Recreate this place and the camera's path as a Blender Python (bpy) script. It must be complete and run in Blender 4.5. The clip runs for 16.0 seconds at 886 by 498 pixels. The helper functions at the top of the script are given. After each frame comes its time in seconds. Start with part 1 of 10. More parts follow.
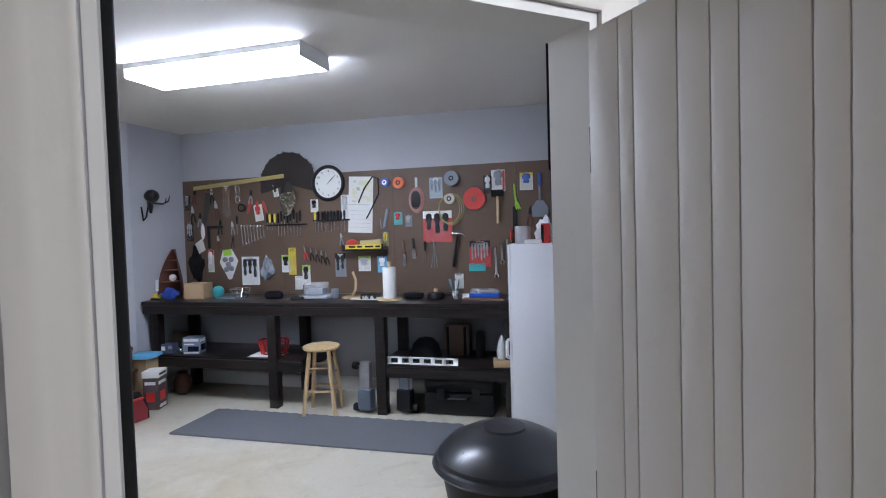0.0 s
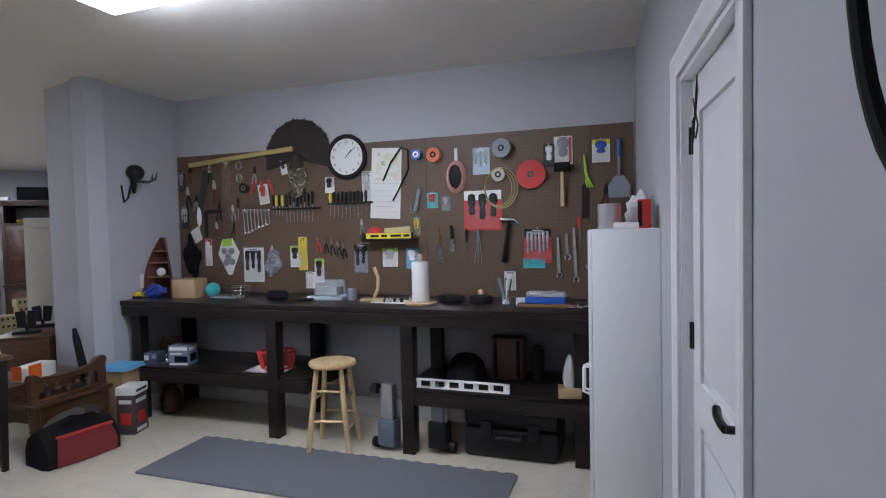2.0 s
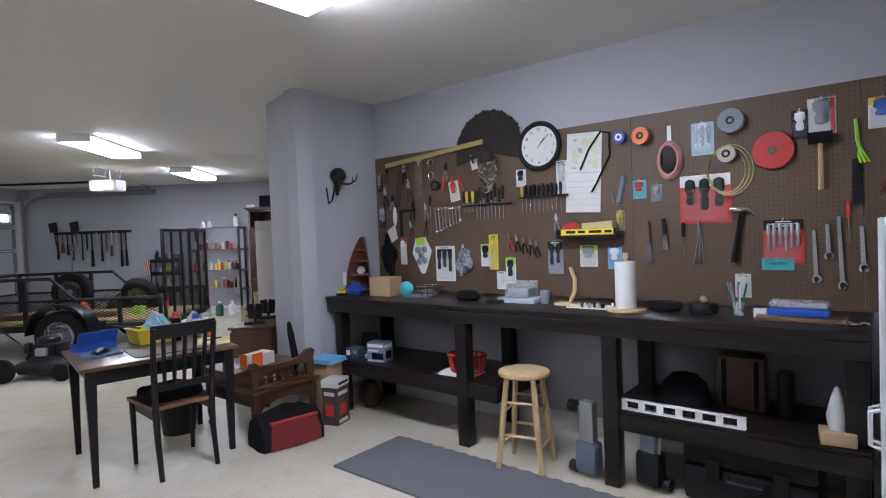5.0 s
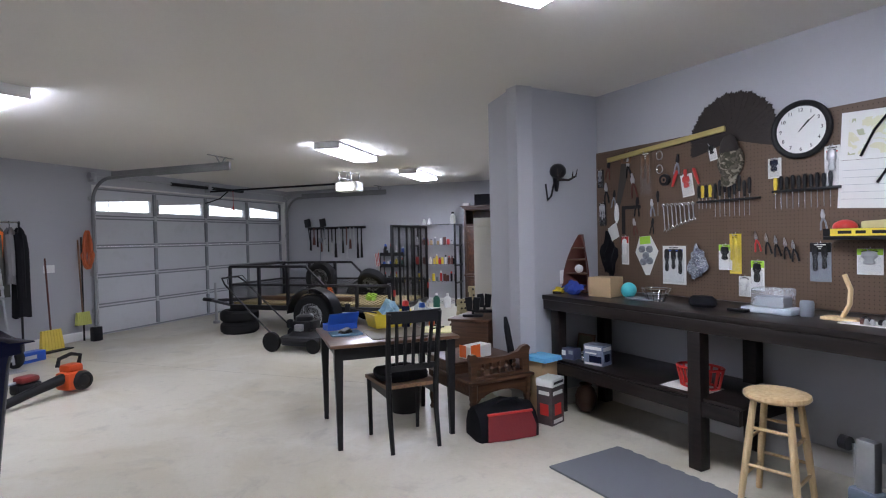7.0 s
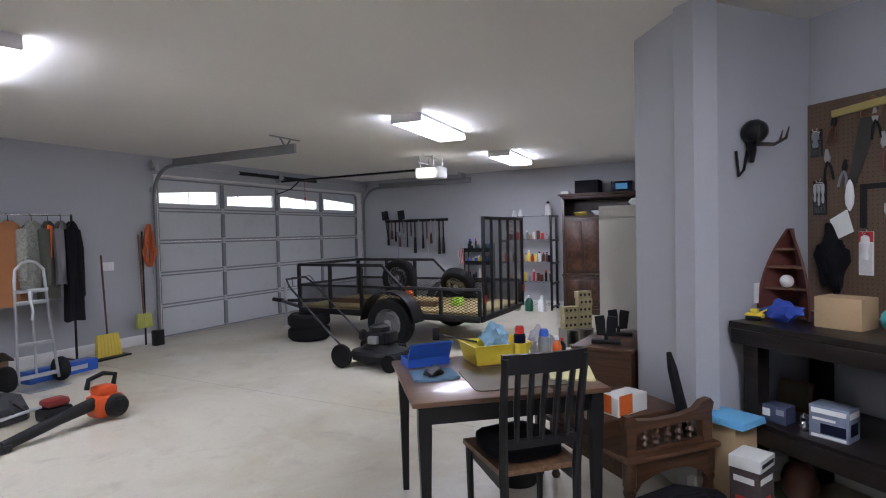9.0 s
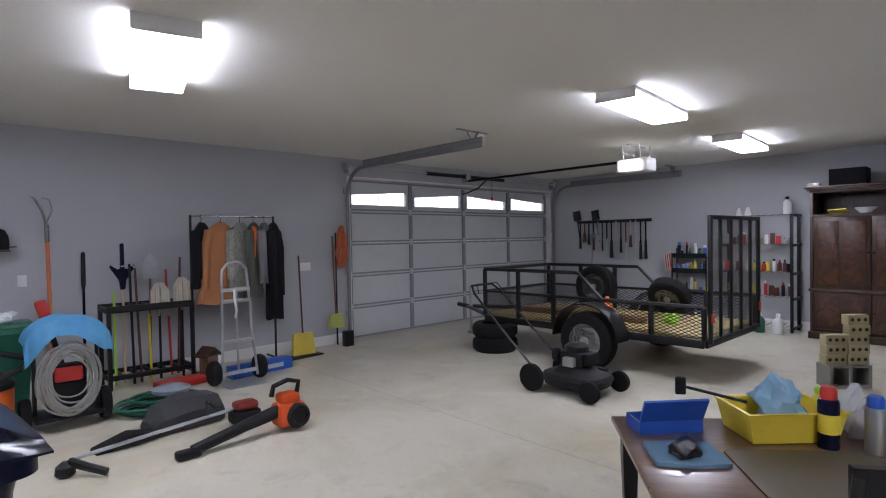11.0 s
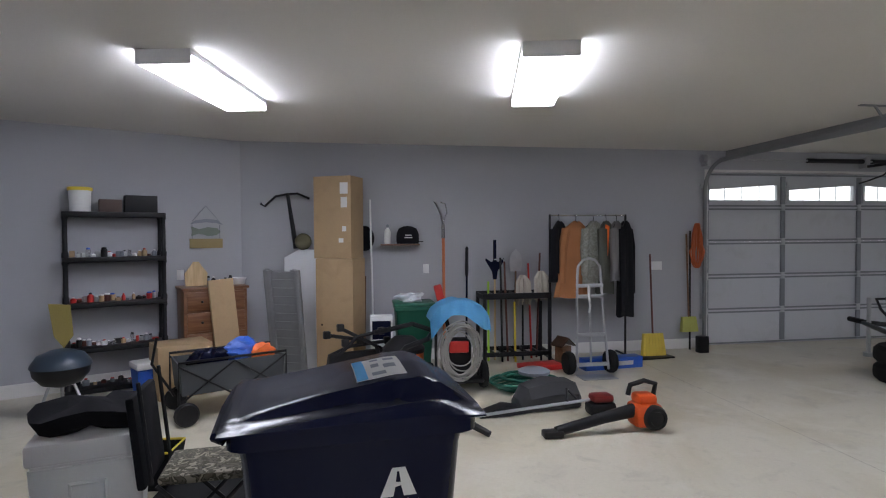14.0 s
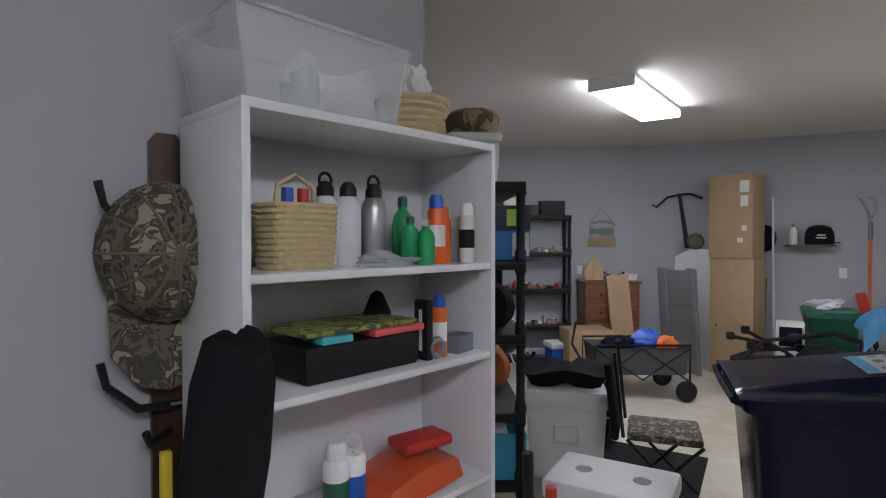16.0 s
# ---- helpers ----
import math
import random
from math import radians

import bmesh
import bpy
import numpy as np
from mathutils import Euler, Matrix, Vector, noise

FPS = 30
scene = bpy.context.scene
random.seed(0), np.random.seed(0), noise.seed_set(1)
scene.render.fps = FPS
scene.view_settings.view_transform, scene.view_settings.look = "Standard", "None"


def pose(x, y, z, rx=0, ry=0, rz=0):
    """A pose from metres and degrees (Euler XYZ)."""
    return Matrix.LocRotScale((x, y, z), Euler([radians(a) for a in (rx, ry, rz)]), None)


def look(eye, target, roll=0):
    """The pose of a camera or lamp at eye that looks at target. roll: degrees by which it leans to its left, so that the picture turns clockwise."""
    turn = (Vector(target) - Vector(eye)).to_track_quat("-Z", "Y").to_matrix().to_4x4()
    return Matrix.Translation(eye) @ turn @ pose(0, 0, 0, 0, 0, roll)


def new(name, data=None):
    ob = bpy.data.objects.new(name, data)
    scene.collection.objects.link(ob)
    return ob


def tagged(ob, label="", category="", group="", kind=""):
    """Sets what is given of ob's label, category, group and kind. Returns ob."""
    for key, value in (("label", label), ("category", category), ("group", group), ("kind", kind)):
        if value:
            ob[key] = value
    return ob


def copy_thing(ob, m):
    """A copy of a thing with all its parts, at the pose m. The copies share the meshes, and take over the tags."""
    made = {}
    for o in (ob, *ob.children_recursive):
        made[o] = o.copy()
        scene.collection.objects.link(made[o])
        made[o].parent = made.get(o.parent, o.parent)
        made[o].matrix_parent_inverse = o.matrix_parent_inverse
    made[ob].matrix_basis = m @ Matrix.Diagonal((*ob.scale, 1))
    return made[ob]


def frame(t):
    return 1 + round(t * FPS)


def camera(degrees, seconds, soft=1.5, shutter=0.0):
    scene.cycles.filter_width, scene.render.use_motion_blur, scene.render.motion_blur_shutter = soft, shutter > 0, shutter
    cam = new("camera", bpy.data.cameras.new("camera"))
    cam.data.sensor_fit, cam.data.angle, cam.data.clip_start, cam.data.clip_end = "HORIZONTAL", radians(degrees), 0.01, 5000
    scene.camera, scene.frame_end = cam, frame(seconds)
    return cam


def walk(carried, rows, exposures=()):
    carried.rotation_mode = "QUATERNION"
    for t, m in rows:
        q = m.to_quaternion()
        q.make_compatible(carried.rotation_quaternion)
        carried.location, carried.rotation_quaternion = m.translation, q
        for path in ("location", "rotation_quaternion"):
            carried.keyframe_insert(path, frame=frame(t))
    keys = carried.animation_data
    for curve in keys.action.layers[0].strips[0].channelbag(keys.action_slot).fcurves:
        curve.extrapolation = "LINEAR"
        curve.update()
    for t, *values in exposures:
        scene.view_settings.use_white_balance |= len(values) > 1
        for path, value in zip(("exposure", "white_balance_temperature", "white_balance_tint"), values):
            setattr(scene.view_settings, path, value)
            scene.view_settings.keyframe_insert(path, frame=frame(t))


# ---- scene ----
# camera and its walk: seconds, x, y, z, yaw, pitch, roll
PATH_ROWS = [
    (0, 4.534, 1.937, 1.609, 19.03, -2.05, -1.69),
    (0.5, 4.437, 2.168, 1.533, 22.09, -1.70, -1.52),
    (1, 4.369, 2.507, 1.522, 22.82, -2.03, -1.45),
    (1.5, 4.242, 2.816, 1.498, 22.78, -1.84, -1.19),
    (2, 4.090, 2.991, 1.510, 22.85, -2.14, -1.26),
    (2.5, 3.976, 3.153, 1.505, 23.36, -2.00, -1.42),
    (3, 3.924, 3.212, 1.514, 24.48, -2.10, -1.43),
    (5.5, 3.903, 3.345, 1.491, 49.24, -1.49, -2.13),
    (6, 3.902, 3.299, 1.492, 54.67, -1.37, -1.78),
    (6.5, 3.858, 3.272, 1.485, 59.54, -1.15, -1.44),
    (7, 3.781, 3.297, 1.479, 64.55, -1.12, -1.27),
    (7.5, 3.568, 3.350, 1.483, 68.72, -1.32, -1.18),
    (8, 3.255, 3.460, 1.487, 70.05, -1.57, -1.26),
    (10.5, 1.505, 3.696, 1.528, 84.62, -1.31, -1.07),
    (11, 1.522, 3.651, 1.520, 91.65, -1.16, -1.01),
    (11.5, 1.524, 3.636, 1.497, 98.33, -1.00, -0.99),
    (12, 1.562, 3.595, 1.485, 104.32, -0.99, -0.92),
    (12.5, 1.513, 3.525, 1.472, 110.18, -0.69, -0.76),
    (13, 1.512, 3.499, 1.492, 115.83, -0.92, -0.68),
    (13.5, 1.576, 3.510, 1.536, 121.13, -1.07, -0.62),
    (14, 1.659, 3.508, 1.566, 125.87, -1.30, -0.38),
    (14.5, 1.774, 3.491, 1.570, 131.55, -1.19, -0.39),
    (15, 1.989, 3.484, 1.558, 138.79, -1.05, -0.13),
    (15.5, 2.181, 3.520, 1.542, 148.27, -0.99, 0.02),
    (16, 2.424, 3.490, 1.549, 160.23, -1.06, -0.06),
]


def aim(x, y, z, yaw, pitch, roll):
    a, b = radians(yaw), radians(pitch)
    eye = Vector((x, y, z))
    return look(eye, eye + Vector((-math.sin(a) * math.cos(b), math.cos(a) * math.cos(b), math.sin(b))), roll)


cam = camera(78.0, 16.0, soft=1.1)
walk(cam, [(r[0], aim(*r[1:])) for r in PATH_ROWS], exposures=[
    (0.0, 0.18, 5900, 10), (2.0, -0.08, 6250, 11), (3.0, -0.08, 6250, 11), (5.5, 0.16, 6200, 12), (8.0, 0.18, 6250, 13),
    (10.5, -0.02, 6350, 13), (11.5, -0.08, 6350, 13), (14.0, -0.22, 6500, 10), (15.0, -0.27, 6600, 9), (16.0, -0.35, 6750, 10)])

# world and daylight outside the garage door
world = bpy.data.worlds.new("sky_world")
scene.world = world
world.use_nodes = True
wn = world.node_tree
sky = wn.nodes.new("ShaderNodeTexSky")
sky.sky_type = "NISHITA"
sky.sun_disc = False
sky.sun_elevation, sky.sun_rotation = radians(40), radians(200)
wn.nodes["Background"].inputs["Strength"].default_value = 0.15
wn.links.new(sky.outputs[0], wn.nodes["Background"].inputs[0])
sun_data = bpy.data.lights.new("sun", "SUN")
sun_data.energy, sun_data.angle, sun_data.color = 1.2, radians(10), (1, 0.96, 0.9)
sun = new("sun", sun_data)
sun.matrix_world = look((0, 0, 30), (12, 14, 0))

LAMP = 29.0      # strength of the fluorescent diffusers
LAMP_SHOP = 42.0  # the fixture over the workbench, tuned brighter than the others
HALL_FILL = 33  # watts of the unseen lamp added to light the hall


# ---- materials ----
def mat(name, color, rough=0.5, metal=0.0, vary=0.12, scale=6.0, bump=0.0, bump_scale=60.0, fine=0.06, coat=0.0, spec=0.5):
    m = bpy.data.materials.new(name)
    m.use_nodes = True
    nt = m.node_tree
    b = nt.nodes["Principled BSDF"]
    b.inputs["Roughness"].default_value = rough
    b.inputs["Metallic"].default_value = metal
    b.inputs["Specular IOR Level"].default_value = spec
    b.inputs["Coat Weight"].default_value = coat
    co = nt.nodes.new("ShaderNodeTexCoord")
    n1 = nt.nodes.new("ShaderNodeTexNoise")
    n1.inputs["Scale"].default_value, n1.inputs["Detail"].default_value = scale, 5
    n2 = nt.nodes.new("ShaderNodeTexNoise")
    n2.inputs["Scale"].default_value, n2.inputs["Detail"].default_value = bump_scale, 3
    for n in (n1, n2):
        nt.links.new(co.outputs["Object"], n.inputs["Vector"])
    mix = nt.nodes.new("ShaderNodeMix")
    mix.data_type = "RGBA"
    mix.inputs["A"].default_value = (*[max(0, c * (1 - vary)) for c in color], 1)
    mix.inputs["B"].default_value = (*[min(1, c * (1 + vary)) for c in color], 1)
    add = nt.nodes.new("ShaderNodeMath")
    add.operation = "MULTIPLY_ADD"
    add.inputs[1].default_value = fine / max(vary, 0.01)
    nt.links.new(n2.outputs[0], add.inputs[0])
    nt.links.new(n1.outputs[0], add.inputs[2])
    nt.links.new(add.outputs[0], mix.inputs["Factor"])
    nt.links.new(mix.outputs["Result"], b.inputs["Base Color"])
    ra = nt.nodes.new("ShaderNodeMapRange")
    ra.inputs["To Min"].default_value, ra.inputs["To Max"].default_value = max(0.02, rough - 0.08), min(1, rough + 0.08)
    nt.links.new(n1.outputs[0], ra.inputs["Value"])
    nt.links.new(ra.outputs[0], b.inputs["Roughness"])
    if bump:
        bp = nt.nodes.new("ShaderNodeBump")
        bp.inputs["Strength"].default_value, bp.inputs["Distance"].default_value = bump, 0.004
        nt.links.new(n2.outputs[0], bp.inputs["Height"])
        nt.links.new(bp.outputs[0], b.inputs["Normal"])
    return m


def wood(name, dark, light, rough=0.45, scale=3.0, axis=0, coat=0.0):
    m = mat(name, light, rough, coat=coat)
    nt = m.node_tree
    b = nt.nodes["Principled BSDF"]
    co = nt.nodes.new("ShaderNodeTexCoord")
    mp = nt.nodes.new("ShaderNodeMapping")
    s = [14.0, 14.0, 14.0]
    s[axis] = 1.2
    mp.inputs["Scale"].default_value = s
    nz = nt.nodes.new("ShaderNodeTexNoise")
    nz.inputs["Scale"].default_value, nz.inputs["Detail"].default_value, nz.inputs["Distortion"].default_value = scale, 6, 0.6
    rp = nt.nodes.new("ShaderNodeValToRGB")
    rp.color_ramp.elements[0].position, rp.color_ramp.elements[1].position = 0.3, 0.7
    rp.color_ramp.elements[0].color, rp.color_ramp.elements[1].color = (*dark, 1), (*light, 1)
    nt.links.new(co.outputs["Object"], mp.inputs[0])
    nt.links.new(mp.outputs[0], nz.inputs["Vector"])
    nt.links.new(nz.outputs[0], rp.inputs[0])
    nt.links.new(rp.outputs[0], b.inputs["Base Color"])
    return m


def spots(name, colors, scale=12.0, rough=0.8, bump=0.0):
    """Irregular patches of several colours, as camouflage cloth has."""
    m = mat(name, colors[0], rough)
    nt = m.node_tree
    b = nt.nodes["Principled BSDF"]
    co = nt.nodes.new("ShaderNodeTexCoord")
    nz = nt.nodes.new("ShaderNodeTexNoise")
    nz.inputs["Scale"].default_value, nz.inputs["Detail"].default_value, nz.inputs["Distortion"].default_value = scale, 4, 1.2
    rp = nt.nodes.new("ShaderNodeValToRGB")
    rp.color_ramp.interpolation = "CONSTANT"
    el = rp.color_ramp.elements
    while len(el) < len(colors):
        el.new(0.5)
    for i, c in enumerate(colors):
        el[i].position = 0 if i == 0 else 0.36 + 0.3 * (i - 1) / max(1, len(colors) - 1)
        el[i].color = (*c, 1)
    nt.links.new(co.outputs["Object"], nz.inputs["Vector"])
    nt.links.new(nz.outputs[0], rp.inputs[0])
    nt.links.new(rp.outputs[0], b.inputs["Base Color"])
    return m


def glow(name, color, strength):
    m = bpy.data.materials.new(name)
    m.use_nodes = True
    b = m.node_tree.nodes["Principled BSDF"]
    b.inputs["Base Color"].default_value = (0.9, 0.9, 0.9, 1)
    b.inputs["Emission Color"].default_value = (*color, 1)
    b.inputs["Emission Strength"].default_value = strength
    return m


def clear(name, color, rough=0.05, alpha=0.3):
    m = mat(name, color, rough)
    m.node_tree.nodes["Principled BSDF"].inputs["Alpha"].default_value = alpha
    return m


M_WALL = mat("wall_paint", (0.40, 0.405, 0.428), 0.75, vary=0.05, scale=1.2, bump=0.12, bump_scale=180, fine=0.02)
M_CEIL = mat("ceiling_paint", (0.72, 0.70, 0.66), 0.85, vary=0.05, scale=0.8, bump=0.35, bump_scale=90, fine=0.03)
M_FLOOR = mat("sealed_concrete", (0.52, 0.485, 0.395), 0.36, vary=0.17, scale=1.1, bump=0.05, bump_scale=40, fine=0.06, spec=0.4)


def stain(material, color, scale, lo, hi, amount):
    """Blotchy marks of one colour laid over a material's own colour."""
    nt = material.node_tree
    b = nt.nodes["Principled BSDF"]
    base = b.inputs["Base Color"].links[0].from_socket
    co = nt.nodes.new("ShaderNodeTexCoord")
    nz = nt.nodes.new("ShaderNodeTexNoise")
    nz.inputs["Scale"].default_value, nz.inputs["Detail"].default_value, nz.inputs["Roughness"].default_value = scale, 7, 0.62
    nz.inputs["Distortion"].default_value = 0.6
    mr = nt.nodes.new("ShaderNodeMapRange")
    mr.inputs["From Min"].default_value, mr.inputs["From Max"].default_value = lo, hi
    mr.inputs["To Max"].default_value = amount
    mx = nt.nodes.new("ShaderNodeMix")
    mx.data_type = "RGBA"
    mx.inputs["B"].default_value = (*color, 1)
    nt.links.new(co.outputs["Object"], nz.inputs["Vector"])
    nt.links.new(nz.outputs[0], mr.inputs["Value"])
    nt.links.new(mr.outputs[0], mx.inputs["Factor"])
    nt.links.new(base, mx.inputs["A"])
    nt.links.new(mx.outputs["Result"], b.inputs["Base Color"])


stain(M_FLOOR, (0.40, 0.345, 0.22), 0.7, 0.46, 0.70, 0.75)
stain(M_FLOOR, (0.27, 0.25, 0.21), 3.2, 0.55, 0.78, 0.55)
stain(M_FLOOR, (0.66, 0.64, 0.58), 1.7, 0.56, 0.75, 0.6)
stain(M_FLOOR, (0.33, 0.30, 0.24), 16.0, 0.58, 0.76, 0.35)
M_TRIM = mat("white_trim", (0.66, 0.65, 0.63), 0.4, vary=0.05, scale=3)
M_BEIGE = mat("beige_paint", (0.58, 0.555, 0.525), 0.5, vary=0.05, scale=3, bump=0.1)
M_DOORWHITE = mat("white_door_paint", (0.66, 0.66, 0.68), 0.4, vary=0.04, scale=3)
M_BLACK = mat("black_metal", (0.009, 0.009, 0.010), 0.38, 0.0, vary=0.3, spec=0.3)
M_BLKPL = mat("black_plastic", (0.008, 0.008, 0.009), 0.5, vary=0.25, bump=0.1, spec=0.3)
M_RUBBER = mat("rubber", (0.010, 0.010, 0.010), 0.8, vary=0.3, bump=0.2, spec=0.2)
M_STEEL = mat("galvanised_steel", (0.45, 0.46, 0.47), 0.38, 0.85, vary=0.2, scale=10)
M_CHROME = mat("bright_steel", (0.6, 0.6, 0.6), 0.2, 1.0, vary=0.1)
M_PEG = mat("brown_hardboard", (0.108, 0.069, 0.042), 0.55, vary=0.2, scale=2, fine=0.05)
M_JOINT = mat("worn_joint", (0.30, 0.275, 0.225), 0.9, vary=0.3)
# dark colour that stands in for the shade inside holes that aren't cut
M_HOLE = mat("hole_shade", (0.03, 0.02, 0.015), 0.9)
M_BENCH = wood("dark_stained_timber", (0.008, 0.0065, 0.006), (0.020, 0.0145, 0.0125), 0.33, axis=0)
M_BENCH.node_tree.nodes["Principled BSDF"].inputs["Specular IOR Level"].default_value = 0.3
M_PINE = wood("pale_pine", (0.48, 0.33, 0.16), (0.66, 0.50, 0.28), 0.4, axis=2)
M_OAK = wood("brown_oak", (0.10, 0.05, 0.025), (0.20, 0.11, 0.055), 0.4, axis=0)
M_WALNUT = wood("dark_walnut", (0.028, 0.014, 0.009), (0.075, 0.036, 0.02), 0.35, axis=2)
M_TABLE = wood("table_top_wood", (0.10, 0.048, 0.026), (0.16, 0.085, 0.05), 0.3, axis=1, coat=0.2)
M_RUST = mat("red_brown_wood", (0.10, 0.028, 0.02), 0.5, vary=0.25)
M_MAT = mat("grey_foam", (0.115, 0.12, 0.13), 0.8, vary=0.06, bump=0.3, bump_scale=120)
M_GDOOR = mat("garage_door_paint", (0.50, 0.51, 0.53), 0.5, vary=0.05, scale=2, bump=0.08)
stain(M_GDOOR, (0.38, 0.385, 0.39), 3.0, 0.55, 0.8, 0.5)
M_GLASS = clear("window_glass", (0.9, 0.95, 1.0), 0.03, 0.12)
M_WHITE = mat("white_enamel", (0.68, 0.69, 0.71), 0.35, vary=0.04, scale=3)
M_WPL = mat("white_plastic", (0.74, 0.74, 0.73), 0.4, vary=0.05)
M_CREAM = mat("cream_paint", (0.56, 0.54, 0.47), 0.5, vary=0.05)
M_PAPER = mat("paper", (0.68, 0.68, 0.65), 0.8, vary=0.04)
M_RED = mat("red_plastic", (0.50, 0.03, 0.025), 0.4, vary=0.12)
M_REDC = mat("red_cloth", (0.17, 0.018, 0.022), 0.85, vary=0.15, bump=0.3)
M_BLKC = mat("black_cloth", (0.008, 0.008, 0.010), 0.9, vary=0.3, bump=0.3, spec=0.2)
M_ORANGE = mat("orange_plastic", (0.70, 0.13, 0.02), 0.4, vary=0.1)
M_YELLOW = mat("yellow_plastic", (0.72, 0.56, 0.05), 0.45, vary=0.1)
M_LIME = mat("lime_plastic", (0.35, 0.62, 0.05), 0.45, vary=0.1)
M_BLUE = mat("blue_plastic", (0.02, 0.09, 0.42), 0.4, vary=0.12)
M_SKY = mat("light_blue_cloth", (0.14, 0.42, 0.68), 0.9, vary=0.12, bump=0.4)
M_TEAL = mat("teal_plastic", (0.06, 0.42, 0.45), 0.45, vary=0.1)
M_GREEN = mat("green_plastic", (0.015, 0.10, 0.06), 0.45, vary=0.15)
M_NAVY = mat("navy_bin_plastic", (0.006, 0.008, 0.024), 0.22, vary=0.04, scale=4, bump=0.06, bump_scale=200, spec=0.2)
M_CARD = mat("cardboard", (0.40, 0.28, 0.155), 0.8, vary=0.08, scale=3, bump=0.08)
stain(M_CARD, (0.30, 0.20, 0.11), 4.0, 0.5, 0.75, 0.5)
M_BRICKY = mat("yellow_brick", (0.34, 0.29, 0.16), 0.85, vary=0.2, bump=0.4)
M_GREY = mat("grey_plastic", (0.20, 0.22, 0.25), 0.45, vary=0.1)
M_ALU = mat("aluminium", (0.5, 0.52, 0.55), 0.35, 0.8, vary=0.1)
M_TAN = mat("orange_brown_cloth", (0.36, 0.15, 0.06), 0.9, vary=0.15, bump=0.3)
M_FEATHER = mat("dark_feathers", (0.022, 0.016, 0.013), 0.75, vary=0.4, scale=30, bump=0.5)
M_WICKER = mat("woven_straw", (0.50, 0.41, 0.22), 0.7, vary=0.2, scale=50, bump=0.6, bump_scale=90)
M_CAMO = spots("camouflage_cloth", [(0.025, 0.022, 0.015), (0.12, 0.105, 0.075), (0.055, 0.05, 0.03), (0.28, 0.25, 0.19)], 22)
M_DCAMO = spots("digital_camo_cloth", [(0.17, 0.18, 0.15), (0.30, 0.31, 0.27), (0.23, 0.23, 0.19)], 22)
M_CLEARPL = clear("clear_plastic", (0.75, 0.78, 0.8), 0.1, 0.3)
M_BLISTER = clear("blister_plastic", (0.7, 0.72, 0.74), 0.12, 0.07)
M_OLIVE = mat("olive_cloth", (0.13, 0.12, 0.07), 0.9, vary=0.15, bump=0.3)
M_TERRA = mat("terracotta_glaze", (0.10, 0.045, 0.03), 0.4, vary=0.2)
M_BED = wood("new_yellow_planks", (0.42, 0.32, 0.12), (0.55, 0.44, 0.2), 0.6, axis=1)
M_LAMPWHITE = mat("lamp_housing", (0.8, 0.8, 0.8), 0.5)
M_DIFF = glow("fluorescent_diffuser", (0.93, 0.965, 1.13), LAMP)
M_DIFF2 = glow("cool_fluorescent_diffuser", (0.93, 0.965, 1.11), LAMP_SHOP)
M_TRACK = mat("dull_galvanised_track", (0.21, 0.215, 0.22), 0.5, 0.35, vary=0.15, scale=8)
M_GSTEEL = mat("galvanised_door_rail", (0.22, 0.23, 0.245), 0.85, 0.0, vary=0.12, scale=8)
M_BULB = glow("opener_lens", (1.0, 0.97, 0.9), 4.0)
M_GROUND = mat("driveway_concrete", (0.42, 0.40, 0.37), 0.8, vary=0.1)


# ---- mesh helpers ----
def ring_faces(bm, rings, close_ends=True):
    for a, b in zip(rings, rings[1:]):
        n = len(a)
        for i in range(n):
            bm.faces.new((a[i], a[(i + 1) % n], b[(i + 1) % n], b[i]))
    if close_ends:
        for r in (rings[0][::-1], rings[-1]):
            if len(r) > 2:
                bm.faces.new(r)


def box(bm, x0, y0, z0, x1, y1, z1, bev=0.0, m=None):
    vs = [bm.verts.new((x, y, z)) for z in (z0, z1) for x, y in ((x0, y0), (x1, y0), (x1, y1), (x0, y1))]
    f = [(3, 2, 1, 0), (4, 5, 6, 7), (0, 1, 5, 4), (1, 2, 6, 5), (2, 3, 7, 6), (3, 0, 4, 7)]
    fs = [bm.faces.new([vs[i] for i in q]) for q in f]
    if m is not None:
        for v in vs:
            v.co = m @ v.co
    if bev:
        es = list({e for q in fs for e in q.edges})
        bmesh.ops.bevel(bm, geom=es, offset=bev, segments=2, affect="EDGES", profile=0.5)
    return bm


def cyl(bm, p0, p1, r0, r1=None, seg=14):
    r1 = r0 if r1 is None else r1
    p0, p1 = Vector(p0), Vector(p1)
    d = (p1 - p0).normalized()
    a = d.orthogonal().normalized()
    b = d.cross(a)
    rings = []
    for p, r in ((p0, r0), (p1, r1)):
        rings.append([bm.verts.new(p + r * (math.cos(t) * a + math.sin(t) * b)) for t in [2 * math.pi * i / seg for i in range(seg)]])
    ring_faces(bm, rings)
    return bm


def lathe(bm, prof, seg=20, c=(0, 0, 0), m=None, sx=1.0, sy=1.0):
    rings = []
    for r, z in prof:
        ring = []
        for i in range(seg):
            t = 2 * math.pi * i / seg
            p = Vector((c[0] + sx * r * math.cos(t), c[1] + sy * r * math.sin(t), c[2] + z))
            ring.append(bm.verts.new(m @ p if m is not None else p))
        rings.append(ring)
    ring_faces(bm, rings)
    return bm


